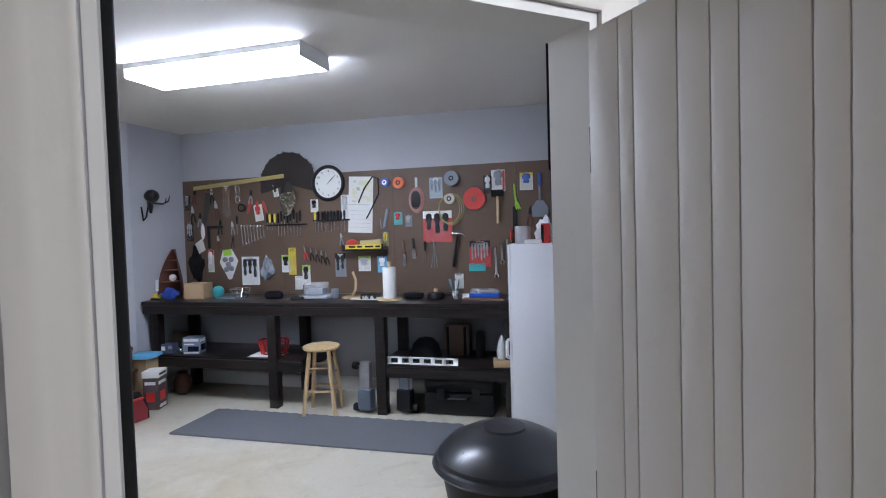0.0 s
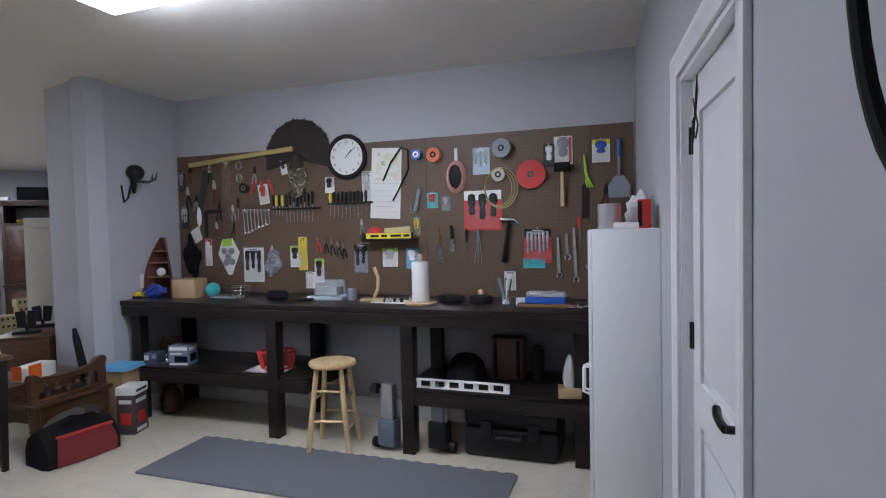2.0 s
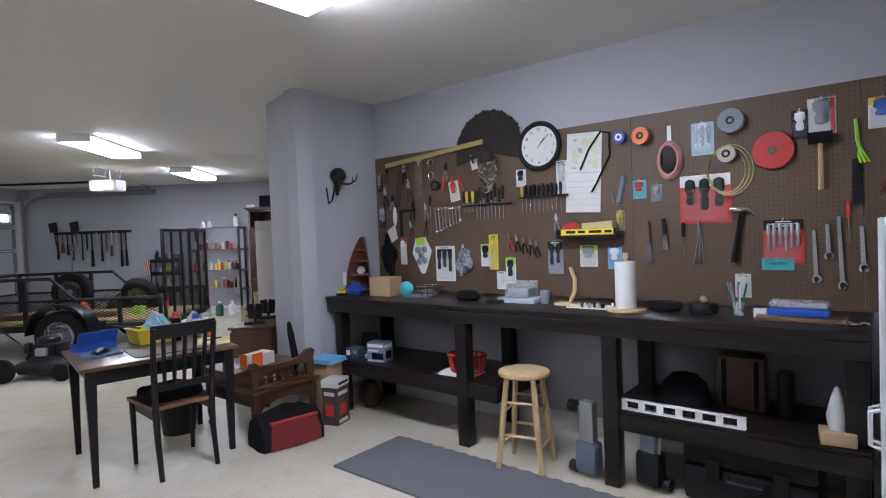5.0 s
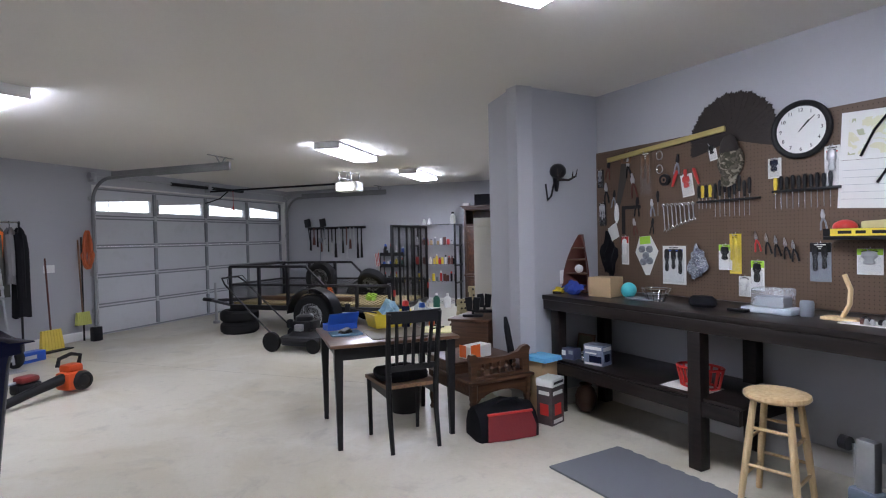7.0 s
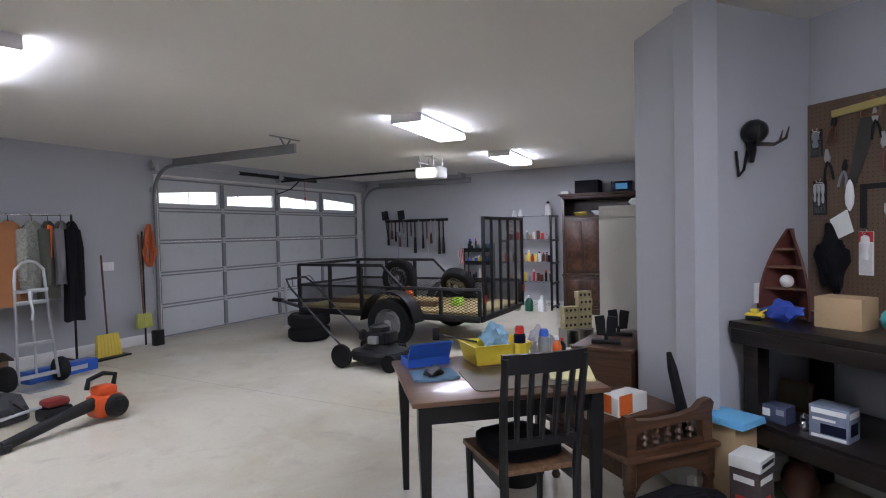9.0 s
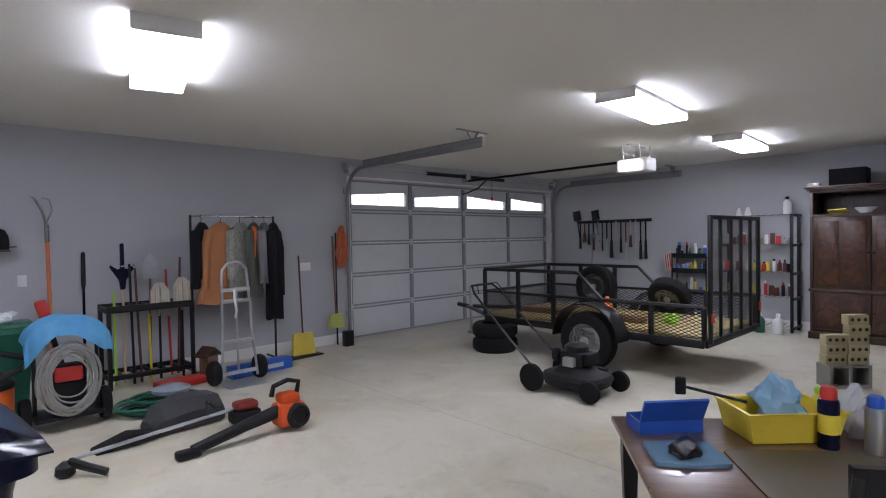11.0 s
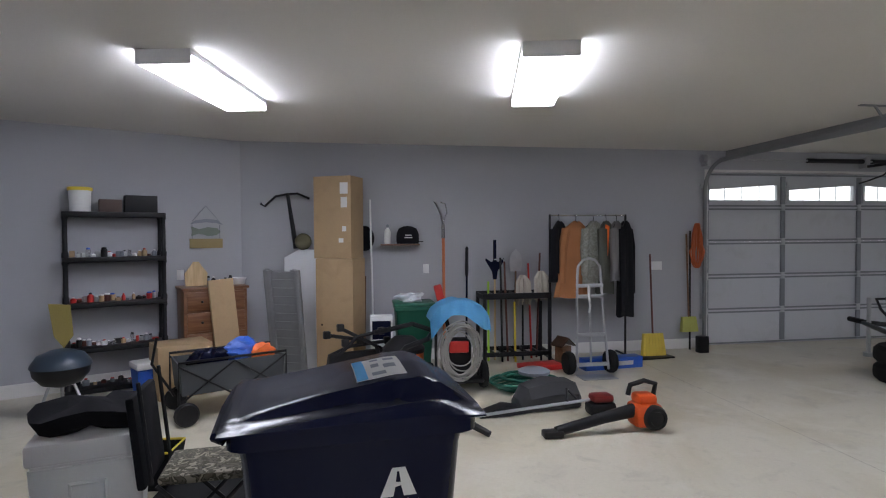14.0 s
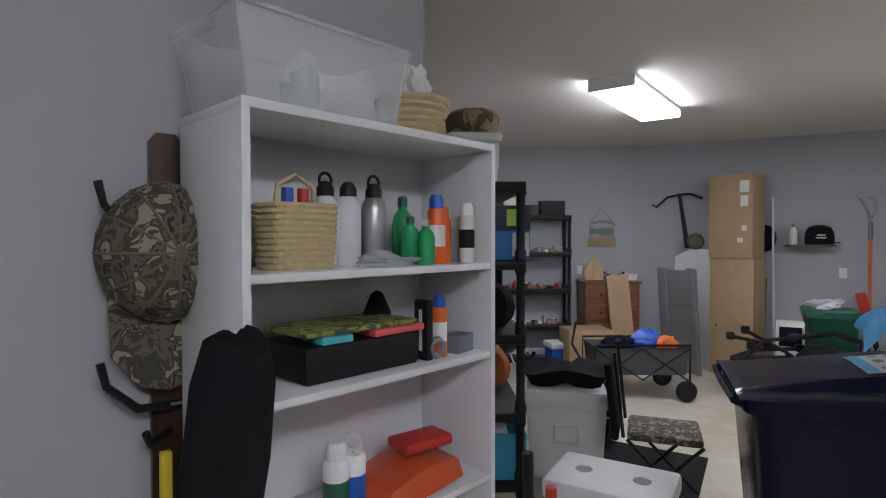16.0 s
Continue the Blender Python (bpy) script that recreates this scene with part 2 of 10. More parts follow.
def tube(bm, pts, r, seg=8, closed=False):
    pts = [Vector(p) for p in pts]
    n = len(pts)
    rings = []
    prev = None
    for i, p in enumerate(pts):
        d = (pts[(i + 1) % n] - pts[i - 1]) if closed or 0 < i < n - 1 else (pts[1] - pts[0] if i == 0 else pts[-1] - pts[-2])
        d = d.normalized() if d.length > 1e-9 else Vector((0, 0, 1))
        a = d.orthogonal().normalized() if prev is None else (prev - prev.dot(d) * d).normalized()
        prev = a
        b = d.cross(a)
        rr = r[i] if isinstance(r, (list, tuple)) else r
        rings.append([bm.verts.new(p + rr * (math.cos(t) * a + math.sin(t) * b)) for t in [2 * math.pi * k / seg for k in range(seg)]])
    if closed:
        ring_faces(bm, rings + [rings[0]], False)
    else:
        ring_faces(bm, rings)
    return bm


def plate(bm, pts, z0, z1, m=None):
    """A flat outline in x, y, given a thickness from z0 to z1."""
    lo = [bm.verts.new((x, y, z0)) for x, y in pts]
    hi = [bm.verts.new((x, y, z1)) for x, y in pts]
    if m is not None:
        for v in lo + hi:
            v.co = m @ v.co
    ring_faces(bm, [lo, hi])
    return bm


def ball(bm, c, r, seg=12, sx=1, sy=1, sz=1):
    prof = [(max(0.002, r * math.sin(math.pi * i / 8)), -r * sz * math.cos(math.pi * i / 8)) for i in range(9)]
    return lathe(bm, prof, seg, c, None, sx, sy)


def crumple(bm, c, sx, sy, sz, seed, rough=0.22, sub=3):
    """A crumpled bag or cloth heap of half sizes sx, sy, sz, whose flat underside lies at c."""
    rnd = random.Random(seed)
    waves = [(Vector((rnd.uniform(-1, 1), rnd.uniform(-1, 1), rnd.uniform(-1, 1))).normalized() * f, rnd.uniform(0, 6), a) for f, a in ((2.2, 0.5), (2.9, 0.5), (4.3, 0.34), (5.7, 0.3), (8.3, 0.2), (11.0, 0.16))]
    for v in bmesh.ops.create_icosphere(bm, subdivisions=sub, radius=1.0)["verts"]:
        p = v.co.copy()
        k = 1 + rough * sum(a * (1 - 2 * abs(math.sin(p.dot(d) + ph))) for d, ph, a in waves)
        v.co = Vector((c[0] + p.x * k * sx, c[1] + p.y * k * sy, c[2] + (max(p.z * k, -0.55) + 0.55) * sz * 1.29))


def B():
    return bmesh.new()


def mesh_of(name, bm, material, smooth=True):
    bmesh.ops.recalc_face_normals(bm, faces=bm.faces)
    me = bpy.data.meshes.new(name)
    bm.to_mesh(me)
    bm.free()
    me.materials.append(material)
    if smooth:
        for p in me.polygons:
            p.use_smooth = True
        me.set_sharp_from_angle(angle=radians(35))
    return me


def part(name, bm, material, parent, label="", m=None):
    ob = new(name, mesh_of(name, bm, material))
    ob.parent = parent
    if m is not None:
        ob.matrix_basis = m
    if label:
        tagged(ob, label)
    return ob


def thing(name, m, label, category, group=""):
    return tagged(put(new(name), m), label, category, group)


def put(ob, m):
    ob.matrix_basis = m
    return ob


def solo(name, bm, material, m, label, category, group=""):
    return tagged(put(new(name, mesh_of(name, bm, material)), m), label, category, group)


def struct(name, bm, material, m=None, label="", category=""):
    ob = new(name, mesh_of(name, bm, material))
    if m is not None:
        ob.matrix_basis = m
    return tagged(ob, label, category, kind="structure")


def letters(text, size, material, parent, m, name="lettering", extrude=0.0008):
    cu = bpy.data.curves.new("lettering", "FONT")
    cu.body, cu.size, cu.extrude, cu.align_x, cu.align_y = text, size, extrude, "CENTER", "CENTER"
    tmp = new("tmp_text", cu)
    me = bpy.data.meshes.new_from_object(tmp.evaluated_get(bpy.context.evaluated_depsgraph_get()))
    bpy.data.objects.remove(tmp)
    me.materials.append(material)
    ob = new(name, me)
    ob.parent = parent
    ob.matrix_basis = m
    return ob


# frames of the wings: x along the wall, y into or out of it
PM = pose(-0.115, 6.725, 0, 0, 0, 4.17)      # tool wall: y = 0 on the wall, the room at y < 0
GM = pose(-10.30, 5.69, 0, 0, 0, -45)        # garage: x from the far wall, y from the door wall
WM = pose(-2.27, -2.337, 0, 0, 0, -19.5)     # wall with the fish sign
EM = pose(0.215, -3.218, 0, 0, 0, 71.6)      # wall behind the black shelf
HM = pose(1.88, 1.785, 0, 0, 0, 22.0)        # wall behind the white bookcase
DM = pose(3.71, 2.61, 0, 0, 0, 45.0)         # entry wall: x = 0 at the left jamb, room at y > 0
CEIL = 2.73


def at(frame_m, x, y, z=0, rz=0, rx=0, ry=0):
    return frame_m @ pose(x, y, z, rx, ry, rz)


# ---- structure ----
def xy(m, x, y):
    p = m @ Vector((x, y, 0))
    return (p.x, p.y)


V_PR, V_PL, V_P1, V_P2 = xy(PM, 3.98, 0), xy(PM, 0, 0), xy(PM, 0, -0.91), xy(GM, 6.62, 6.96)
V_NF, V_FG, V_GW, V_WE, V_EH = xy(GM, 0, 6.96), xy(GM, 0, 0), (-2.27, -2.337), (0.215, -3.218), (1.88, 1.785)
V_HD, V_DR = xy(DM, -0.2, 0), xy(DM, 0.975, 0)
OUTLINE = [V_PR, V_PL, V_P1, V_P2, V_NF, V_FG, V_GW, V_WE, V_EH, V_HD, V_DR]


def wall(name, a, b, holes=(), thick=0.14, material=None, ext0=0.0, ext1=0.0, label=""):
    """A wall whose room side runs from a to b, thick away from the room, with holes (x0, x1, z0, z1)."""
    a, b = Vector((*a, 0)), Vector((*b, 0))
    d = (b - a)
    length = d.length
    ang = math.degrees(math.atan2(d.y, d.x))
    bm = B()
    xs = sorted({-ext0, length + ext1, *[h[0] for h in holes], *[h[1] for h in holes]})
    for x0, x1 in zip(xs, xs[1:]):
        col = [h for h in holes if h[0] <= x0 + 1e-6 and h[1] >= x1 - 1e-6]
        z = 0.0
        for h in sorted(col, key=lambda h: h[2]):
            if h[2] > z + 1e-6:
                box(bm, x0, -thick, z, x1, 0, h[2])
            z = h[3]
        box(bm, x0, -thick, z, x1, 0, CEIL)
    bmesh.ops.remove_doubles(bm, verts=bm.verts, dist=1e-5)
    return struct(name, bm, material or M_WALL, pose(a.x, a.y, 0, 0, 0, ang), label or "smooth grey-blue painted plasterboard wall", "wall")


# room side is on the left when walking from a to b reversed: walls are given clockwise
wall("wall_pegboard", V_PR, V_PL, ext0=0.14)
wall("wall_alcove", V_PL, V_P1, ext0=0.14)
wall("wall_pillar", V_P1, V_P2)
wall("wall_north", V_P2, V_NF, ext1=0.14)
wall("wall_far", V_NF, V_FG, ext1=0.14)
G_LEN = (Vector(V_GW) - Vector(V_FG)).length
wall("wall_garage_door", V_FG, V_GW, [(0.07, 5.22, 0.0, 2.47)], thick=0.2, ext1=0.1)
wall("wall_west", V_GW, V_WE, ext1=0.14)
wall("wall_east", V_WE, V_EH)
wall("wall_hooks", V_EH, V_HD)
DX0 = 0.2
wall("wall_entry", V_HD, V_DR, [(DX0, DX0 + 0.935, 0.0, 2.06)], ext1=0.3)
R_LEN = (Vector(V_PR) - Vector(V_DR)).length
# door in the right-hand wall: hinge side towards the tool wall
wall("wall_closet", V_DR, V_PR, [(R_LEN - 2.62, R_LEN - 1.80, 0.0, 2.05)])

bm = B()
box(bm, -16, -9, -0.2, 11, 15, -0.0)
struct("floor", bm, M_FLOOR, None, "cream sealed concrete garage floor with faint stains", "floor")
bm = B()
plate(bm, OUTLINE, CEIL, CEIL + 0.12)
ce = struct("ceiling", bm, M_CEIL, None, "off-white textured painted ceiling", "ceiling")
bm = B()
box(bm, -400, -400, -0.35, 400, 400, -0.21)
struct("ground", bm, M_GROUND, None, "pale concrete drive outside", "ground")

# saw cuts in the slab
for n, (p, q) in enumerate([((6.52, 0.3), (6.62, 6.3))]):
    a, b2 = Vector((*p, 0)), Vector((*q, 0))
    d = b2 - a
    bm = B()
    box(bm, 0, -0.0022, 0.0, d.length, 0.0022, 0.0006)
    struct("floor_joint", bm, M_JOINT, GM @ pose(a.x, a.y, 0, 0, 0, math.degrees(math.atan2(d.y, d.x))), "thin dark saw cut in the concrete floor", "joint")


def baseboard(a, b, x0, x1):
    a, b = Vector((*a, 0)), Vector((*b, 0))
    d = b - a
    bm = B()
    prof = [(0.001, 0.0), (0.017, 0.0), (0.017, 0.105), (0.011, 0.125), (0.006, 0.135), (0.001, 0.135)]
    lo = [bm.verts.new((x0, y, z)) for y, z in prof]
    hi = [bm.verts.new((x1, y, z)) for y, z in prof]
    ring_faces(bm, [lo, hi])
    struct("baseboard", bm, M_TRIM, pose(a.x, a.y, 0, 0, 0, math.degrees(math.atan2(d.y, d.x))), "white painted baseboard", "baseboard")


def seg_len(a, b):
    return (Vector(a) - Vector(b)).length


baseboard(V_PR, V_PL, 0.02, seg_len(V_PR, V_PL) - 0.02)
baseboard(V_PL, V_P1, 0.02, 0.92)
baseboard(V_P1, V_P2, 0.0, seg_len(V_P1, V_P2))
baseboard(V_NF, V_FG, 0.02, seg_len(V_NF, V_FG) - 0.02)
baseboard(V_FG, V_GW, 5.30, G_LEN - 0.02)
baseboard(V_GW, V_WE, 0.02, seg_len(V_GW, V_WE) - 0.02)
baseboard(V_WE, V_EH, 0.02, seg_len(V_WE, V_EH))
baseboard(V_EH, V_HD, 0.02, seg_len(V_EH, V_HD) - 0.02)
baseboard(V_DR, V_PR, R_LEN - 1.70, R_LEN - 0.02)

# ---- entry door, hall behind it, closet door ----
def casing(name, m, w, h, side=1, material=None, width=0.085):
    """Door casing round an opening x from 0 to w, on the plane y = 0, standing out to y > 0 for side 1."""
    bm = B()
    prof = [(0, 0), (0, 0.012), (0.012, 0.016), (0.03, 0.013), (0.055, 0.019), (0.075, 0.022), (width, 0.018), (width, 0)]
    for s, x in ((-1, 0.0), (1, w)):
        lo = [bm.verts.new((x + s * (0.004 + p), side * (q + 0.001), 0)) for p, q in prof]
        hi = [bm.verts.new((x + s * (0.004 + p), side * (q + 0.001), h + 0.004 + p)) for p, q in prof]
        ring_faces(bm, [lo, hi])
    lo = [bm.verts.new((-0.004 - p, side * (q + 0.001), h + 0.004 + p)) for p, q in prof]
    hi = [bm.verts.new((w + 0.004 + p, side * (q + 0.001), h + 0.004 + p)) for p, q in prof]
    ring_faces(bm, [lo, hi])
    return struct(name, bm, material or M_TRIM, m, "moulded white door casing", "trim")


casing("casing_entry", DM, 0.935, 2.06, 1)
casing("casing_hall", DM @ pose(0, -0.14, 0), 0.935, 2.06, -1, M_BEIGE, 0.10)
bm = B()
for x0, x1 in ((0.0, 0.02), (0.915, 0.935)):
    box(bm, x0, -0.142, 0.0, x1, 0.002, 2.04)
box(bm, 0.0, -0.142, 2.04, 0.935, 0.002, 2.06)
struct("jamb_entry", bm, M_TRIM, DM, "white painted door jamb", "trim")
bm = B()
box(bm, 0.02, -0.098, 0.012, 0.036, -0.075, 2.025, 0.003)
struct("weatherstrip", bm, M_RUBBER, DM, "black rubber weatherstrip on the door jamb", "weatherstrip")
bm = B()
box(bm, 0.02, -0.142, 0.001, 0.915, -0.01, 0.018, 0.004)
struct("threshold", bm, M_ALU, DM, "metal door threshold", "threshold")

door = thing("door_entry", DM @ pose(0.91, -0.145, 0.02, 0, 0, -92), "open beige door with vertical grooves, folded back into the hall", "door")
bm = B()
box(bm, 0.0, 0.0, 0.0, 0.89, 0.032, 2.0, 0.002)
part("core", bm, M_BEIGE, door)
n = 12
for i in range(n):
    bm = B()
    w = 0.89 / n
    g0, g1 = i * w + 0.02 * math.sin(i * 2.3) * (i > 0), (i + 1) * w + 0.02 * math.sin((i + 1) * 2.3) * (i < n - 1)
    box(bm, g0 + 0.0012, -0.004, 0.002, g1 - 0.0012, 0.0, 1.998, 0.0022)
    part("board", bm, M_BEIGE, door)
for z in (0.25, 1.0, 1.75):
    bm = B()
    cyl(bm, (-0.008, 0.012, z - 0.05), (-0.008, 0.012, z + 0.05), 0.008)
    part("hinge", bm, M_BLACK, door)

# hall behind the camera's start, boxed in by assumed walls and ceiling out of view
for nm, p, q in (("wall_hall_left", (-0.55, -2.6), (-0.55, -0.141)), ("wall_hall_end", (2.2, -2.6), (-0.55, -2.6)), ("wall_hall_right", (2.2, -0.141), (2.2, -2.6))):
    a = DM @ Vector((*q, 0))
    b2 = DM @ Vector((*p, 0))
    wall(nm, (a.x, a.y), (b2.x, b2.y), material=M_BEIGE, ext0=0.0, ext1=0.12, label="beige painted hall wall")
bm = B()
box(bm, 0.975 + 0.3, -0.14, 0, 2.2, -0.0, CEIL)
struct("wall_hall_return", bm, M_BEIGE, DM, "beige painted hall wall", "wall")
bm = B()
box(bm, -0.7, -0.14, 0, -0.2, -0.01, CEIL)
struct("wall_hall_side", bm, M_BEIGE, DM, "beige painted hall wall", "wall")
bm = B()
box(bm, -0.7, -2.75, CEIL, 2.35, -0.14, CEIL + 0.1)
struct("ceiling_hall", bm, M_CEIL, DM, "off-white hall ceiling", "ceiling")
bm = B()
# lamp and its white disc are added, unseen, only to light the hall
hl = bpy.data.lights.new("hall_fill_lamp", "AREA")
hl.shape, hl.size, hl.energy, hl.color = "DISK", 0.35, HALL_FILL, (1, 0.985, 1.0)
put(new("hall_fill_lamp", hl), DM @ pose(1.25, -1.35, CEIL - 0.06))
bm = B()
lathe(bm, [(0.18, 0), (0.19, -0.02), (0.18, -0.03), (0.02, -0.035)], 24)
solo("hall_added_light", bm, M_LAMPWHITE, DM @ pose(1.25, -1.35, CEIL), "round white ceiling light added out of view in the hall", "ceiling light")

# closet door, closed, in the wall beside the white cabinet
CWM = pose(*V_DR, 0, 0, 0, math.degrees(math.atan2(V_PR[1] - V_DR[1], V_PR[0] - V_DR[0])))
CX0 = R_LEN - 2.62
casing("casing_closet", CWM @ pose(CX0, 0, 0), 0.82, 2.05, 1, M_DOORWHITE)
bm = B()
for x0, x1 in ((0.0, 0.018), (0.802, 0.82)):
    box(bm, x0, -0.139, 0, x1, 0.001, 2.03)
box(bm, 0, -0.139, 2.032, 0.82, 0.001, 2.05)
struct("jamb_closet", bm, M_DOORWHITE, CWM @ pose(CX0, 0, 0), "white painted door jamb", "trim")
door = thing("door_closet", CWM @ pose(CX0 + 0.02, -0.04, 0.012), "closed white panel door with black hinges and lever", "door")
bm = B()
W_D, H_D = 0.78, 2.015
for x0, x1, z0, z1 in ((0, 0.12, 0, H_D), (W_D - 0.12, W_D, 0, H_D), (0.12, W_D - 0.12, 0, 0.2), (0.12, W_D - 0.12, 0.78, 0.93), (0.12, W_D - 0.12, H_D - 0.13, H_D)):
    box(bm, x0, -0.035, z0, x1, 0.0, z1)
bmesh.ops.remove_doubles(bm, verts=bm.verts, dist=1e-5)
part("stile_frame", bm, M_DOORWHITE, door)
for z0, z1 in ((0.2, 0.78), (0.93, H_D - 0.13)):
    bm = B()
    box(bm, 0.12, -0.03, z0, W_D - 0.12, -0.012, z1)
    box(bm, 0.16, -0.012, z0 + 0.04, W_D - 0.16, -0.003, z1 - 0.04, 0.005)
    part("door_panel", bm, M_DOORWHITE, door)
for z in (0.32, 1.08, 1.80):
    bm = B()
    cyl(bm, (W_D + 0.006, 0.006, z - 0.05), (W_D + 0.006, 0.006, z + 0.05), 0.009)
    box(bm, W_D - 0.012, -0.002, z - 0.05, W_D + 0.006, 0.006, z + 0.05)
    part("hinge", bm, M_BLACK, door)
bm = B()
cyl(bm, (0.065, 0.0, 0.98), (0.065, 0.012, 0.98), 0.032)
cyl(bm, (0.065, 0.01, 0.98), (0.065, 0.055, 0.98), 0.011)
tube(bm, [(0.065, 0.055, 0.98), (0.10, 0.058, 0.982), (0.15, 0.056, 0.985), (0.185, 0.05, 0.995)], 0.012, 8)
part("door_handle", bm, M_BLACK, door, "black lever handle")
# cord looped over the top of the closet door
bm = B()
tube(bm, [(0.60, 0.008, 1.995), (0.60, 0.012, 1.88), (0.62, 0.016, 1.80), (0.57, 0.018, 1.78), (0.55, 0.015, 1.82), (0.62, 0.014, 1.90), (0.66, 0.01, 1.93)], 0.0028, 6)
tube(bm, [(0.62, 0.02, 1.84), (0.56, 0.02, 1.86), (0.53, 0.02, 1.93), (0.55, 0.018, 1.96), (0.60, 0.016, 1.86), (0.63, 0.02, 1.80), (0.60, 0.022, 1.77), (0.57, 0.022, 1.80)], 0.003, 6)
solo("knotted_rope", bm, M_BLACK, CWM @ pose(CX0 + 0.02, -0.03, 0.012), "black cord knotted and hung from the closet door", "cord")

# black oval loop with straps, on the wall between the two doors
o = thing("hanging_seat_frame", CWM @ pose(0.33, 0.004, 1.88), "black padded oval frame with straps hung on the wall", "hunting seat")
bm = B()
tube(bm, [(0.21 * math.cos(t) * (1.0 if math.sin(t) > 0 else 0.93), 0.025, 0.36 * math.sin(t)) for t in [2 * math.pi * i / 40 for i in range(40)]], 0.0105, 8, True)
part("oval_tube", bm, M_RUBBER, o)
bm = B()
plate(bm, [(-0.09, 0.30), (0.09, 0.30), (0.11, 0.06), (0.05, -0.06), (0.0, -0.10), (-0.05, -0.06), (-0.11, 0.06)], 0.012, 0.05, pose(0, 0, 0, 90, 0, 0) @ pose(0, 0, -0.06))
part("seat_pad", bm, M_BLKC, o)
for s in (-1, 1):
    bm = B()
    tube(bm, [(s * 0.10, 0.03, 0.05), (s * 0.05, 0.032, -0.15), (s * 0.02, 0.03, -0.33)], 0.012, 6)
    tube(bm, [(s * 0.10, 0.03, 0.05), (s * 0.17, 0.03, 0.02), (s * 0.20, 0.028, -0.08)], 0.012, 6)
    part("strap", bm, M_BLKC, o)


# ---- fluorescent ceiling lights ----
def ceiling_light(m, length=1.28, width=0.34):
    o = thing("ceiling_light", m, "white fluorescent ceiling fixture with glowing wrap diffuser", "ceiling light", "fluorescent lights on the ceiling")
    a, b = length / 2, width / 2
    bm = B()
    box(bm, -a + 0.012, -b, -0.036, a - 0.012, b, -0.001)
    part("base_pan", bm, M_LAMPWHITE, o)
    bm = B()
    prof = [(-b, -0.0365), (-b, -0.082), (-b * 0.96, -0.090), (b * 0.96, -0.090), (b, -0.082), (b, -0.0365)]
    lo = [bm.verts.new((-a + 0.012, y, z)) for y, z in prof]
    hi = [bm.verts.new((a - 0.012, y, z)) for y, z in prof]
    ring_faces(bm, [lo, hi])
    part("diffuser", bm, M_DIFF, o)
    for s in (-1, 1):
        bm = B()
        prof2 = [(y * 1.02, -0.002 if z > -0.05 else z * 1.03) for y, z in prof]
        x0, x1 = sorted((s * (a - 0.012), s * a))
        lo = [bm.verts.new((x0, y, z)) for y, z in prof2]
        hi = [bm.verts.new((x1, y, z)) for y, z in prof2]
        ring_faces(bm, [lo, hi])
        part("end_cap", bm, M_LAMPWHITE, o)
    return o


L0 = ceiling_light(pose(2.10, 4.84, CEIL, 0, 0, 3))
for m in (pose(-1.93, 1.78, CEIL, 0, 0, 31.5), pose(-0.61, -0.21, CEIL, 0, 0, 33.5), pose(-3.57, 5.38, CEIL, 0, 0, 140), pose(-5.75, 7.36, CEIL, 0, 0, 139)):
    copy_thing(L0, m)
for ch in L0.children:
    if ch.name.startswith("diffuser"):
        ch.data = ch.data.copy()
        ch.data.materials[0] = M_DIFF2

# ---- garage door ----
gd = tagged(put(new("garage_door"), GM @ pose(0.12, -0.12, 0)), "closed white steel sectional garage door with arched windows", "garage door", kind="structure")
GW_, GH, NS, NC = 5.05, 2.44, 5, 4
SH = GH / NS
for r in range(NS):
    sec = B()
    z0, z1 = r * SH + 0.0004, (r + 1) * SH - 0.0004
    if r < NS - 1:
        box(sec, 0, -0.045, z0, GW_, 0.0, z1, 0.004)
    else:
        cw = GW_ / NC
        zb, zt = z0 + 0.085, z0 + 0.335
        box(sec, 0, -0.045, z0, GW_, 0.0, zb)
        box(sec, 0, -0.045, zt, GW_, 0.0, z1)
        for c in range(NC + 1):
            xa = max(0, c * cw - 0.085)
            xb = min(GW_, c * cw + 0.085)
            box(sec, xa, -0.045, zb, xb, 0.0, zt)
    part("section", sec, M_GDOOR, gd)
    # horizontal stiffening rails of each section
    for zz in (z0 + 0.012, z1 - 0.036):
        sec = B()
        box(sec, 0.03, 0.001, zz, GW_ - 0.03, 0.006, zz + 0.024, 0.002)
        part("section_rail", sec, M_GSTEEL, gd)
for c in range(NC + 1):
    xs = min(max(c * GW_ / NC, 0.05), GW_ - 0.05)
    for r in range(NS):
        bm = B()
        box(bm, xs - 0.034, 0.001, r * SH + 0.045, xs + 0.034, 0.03, (r + 1) * SH - 0.045, 0.006)
        part("stile", bm, M_GSTEEL, gd)
    for r in range(1, NS):
        bm = B()
        box(bm, xs - 0.03, 0.019, r * SH - 0.05, xs + 0.03, 0.028, r * SH + 0.05, 0.003)
        cyl(bm, (xs - 0.035, 0.034, r * SH), (xs + 0.035, 0.034, r * SH), 0.009, seg=8)
        part("hinge", bm, M_STEEL, gd)
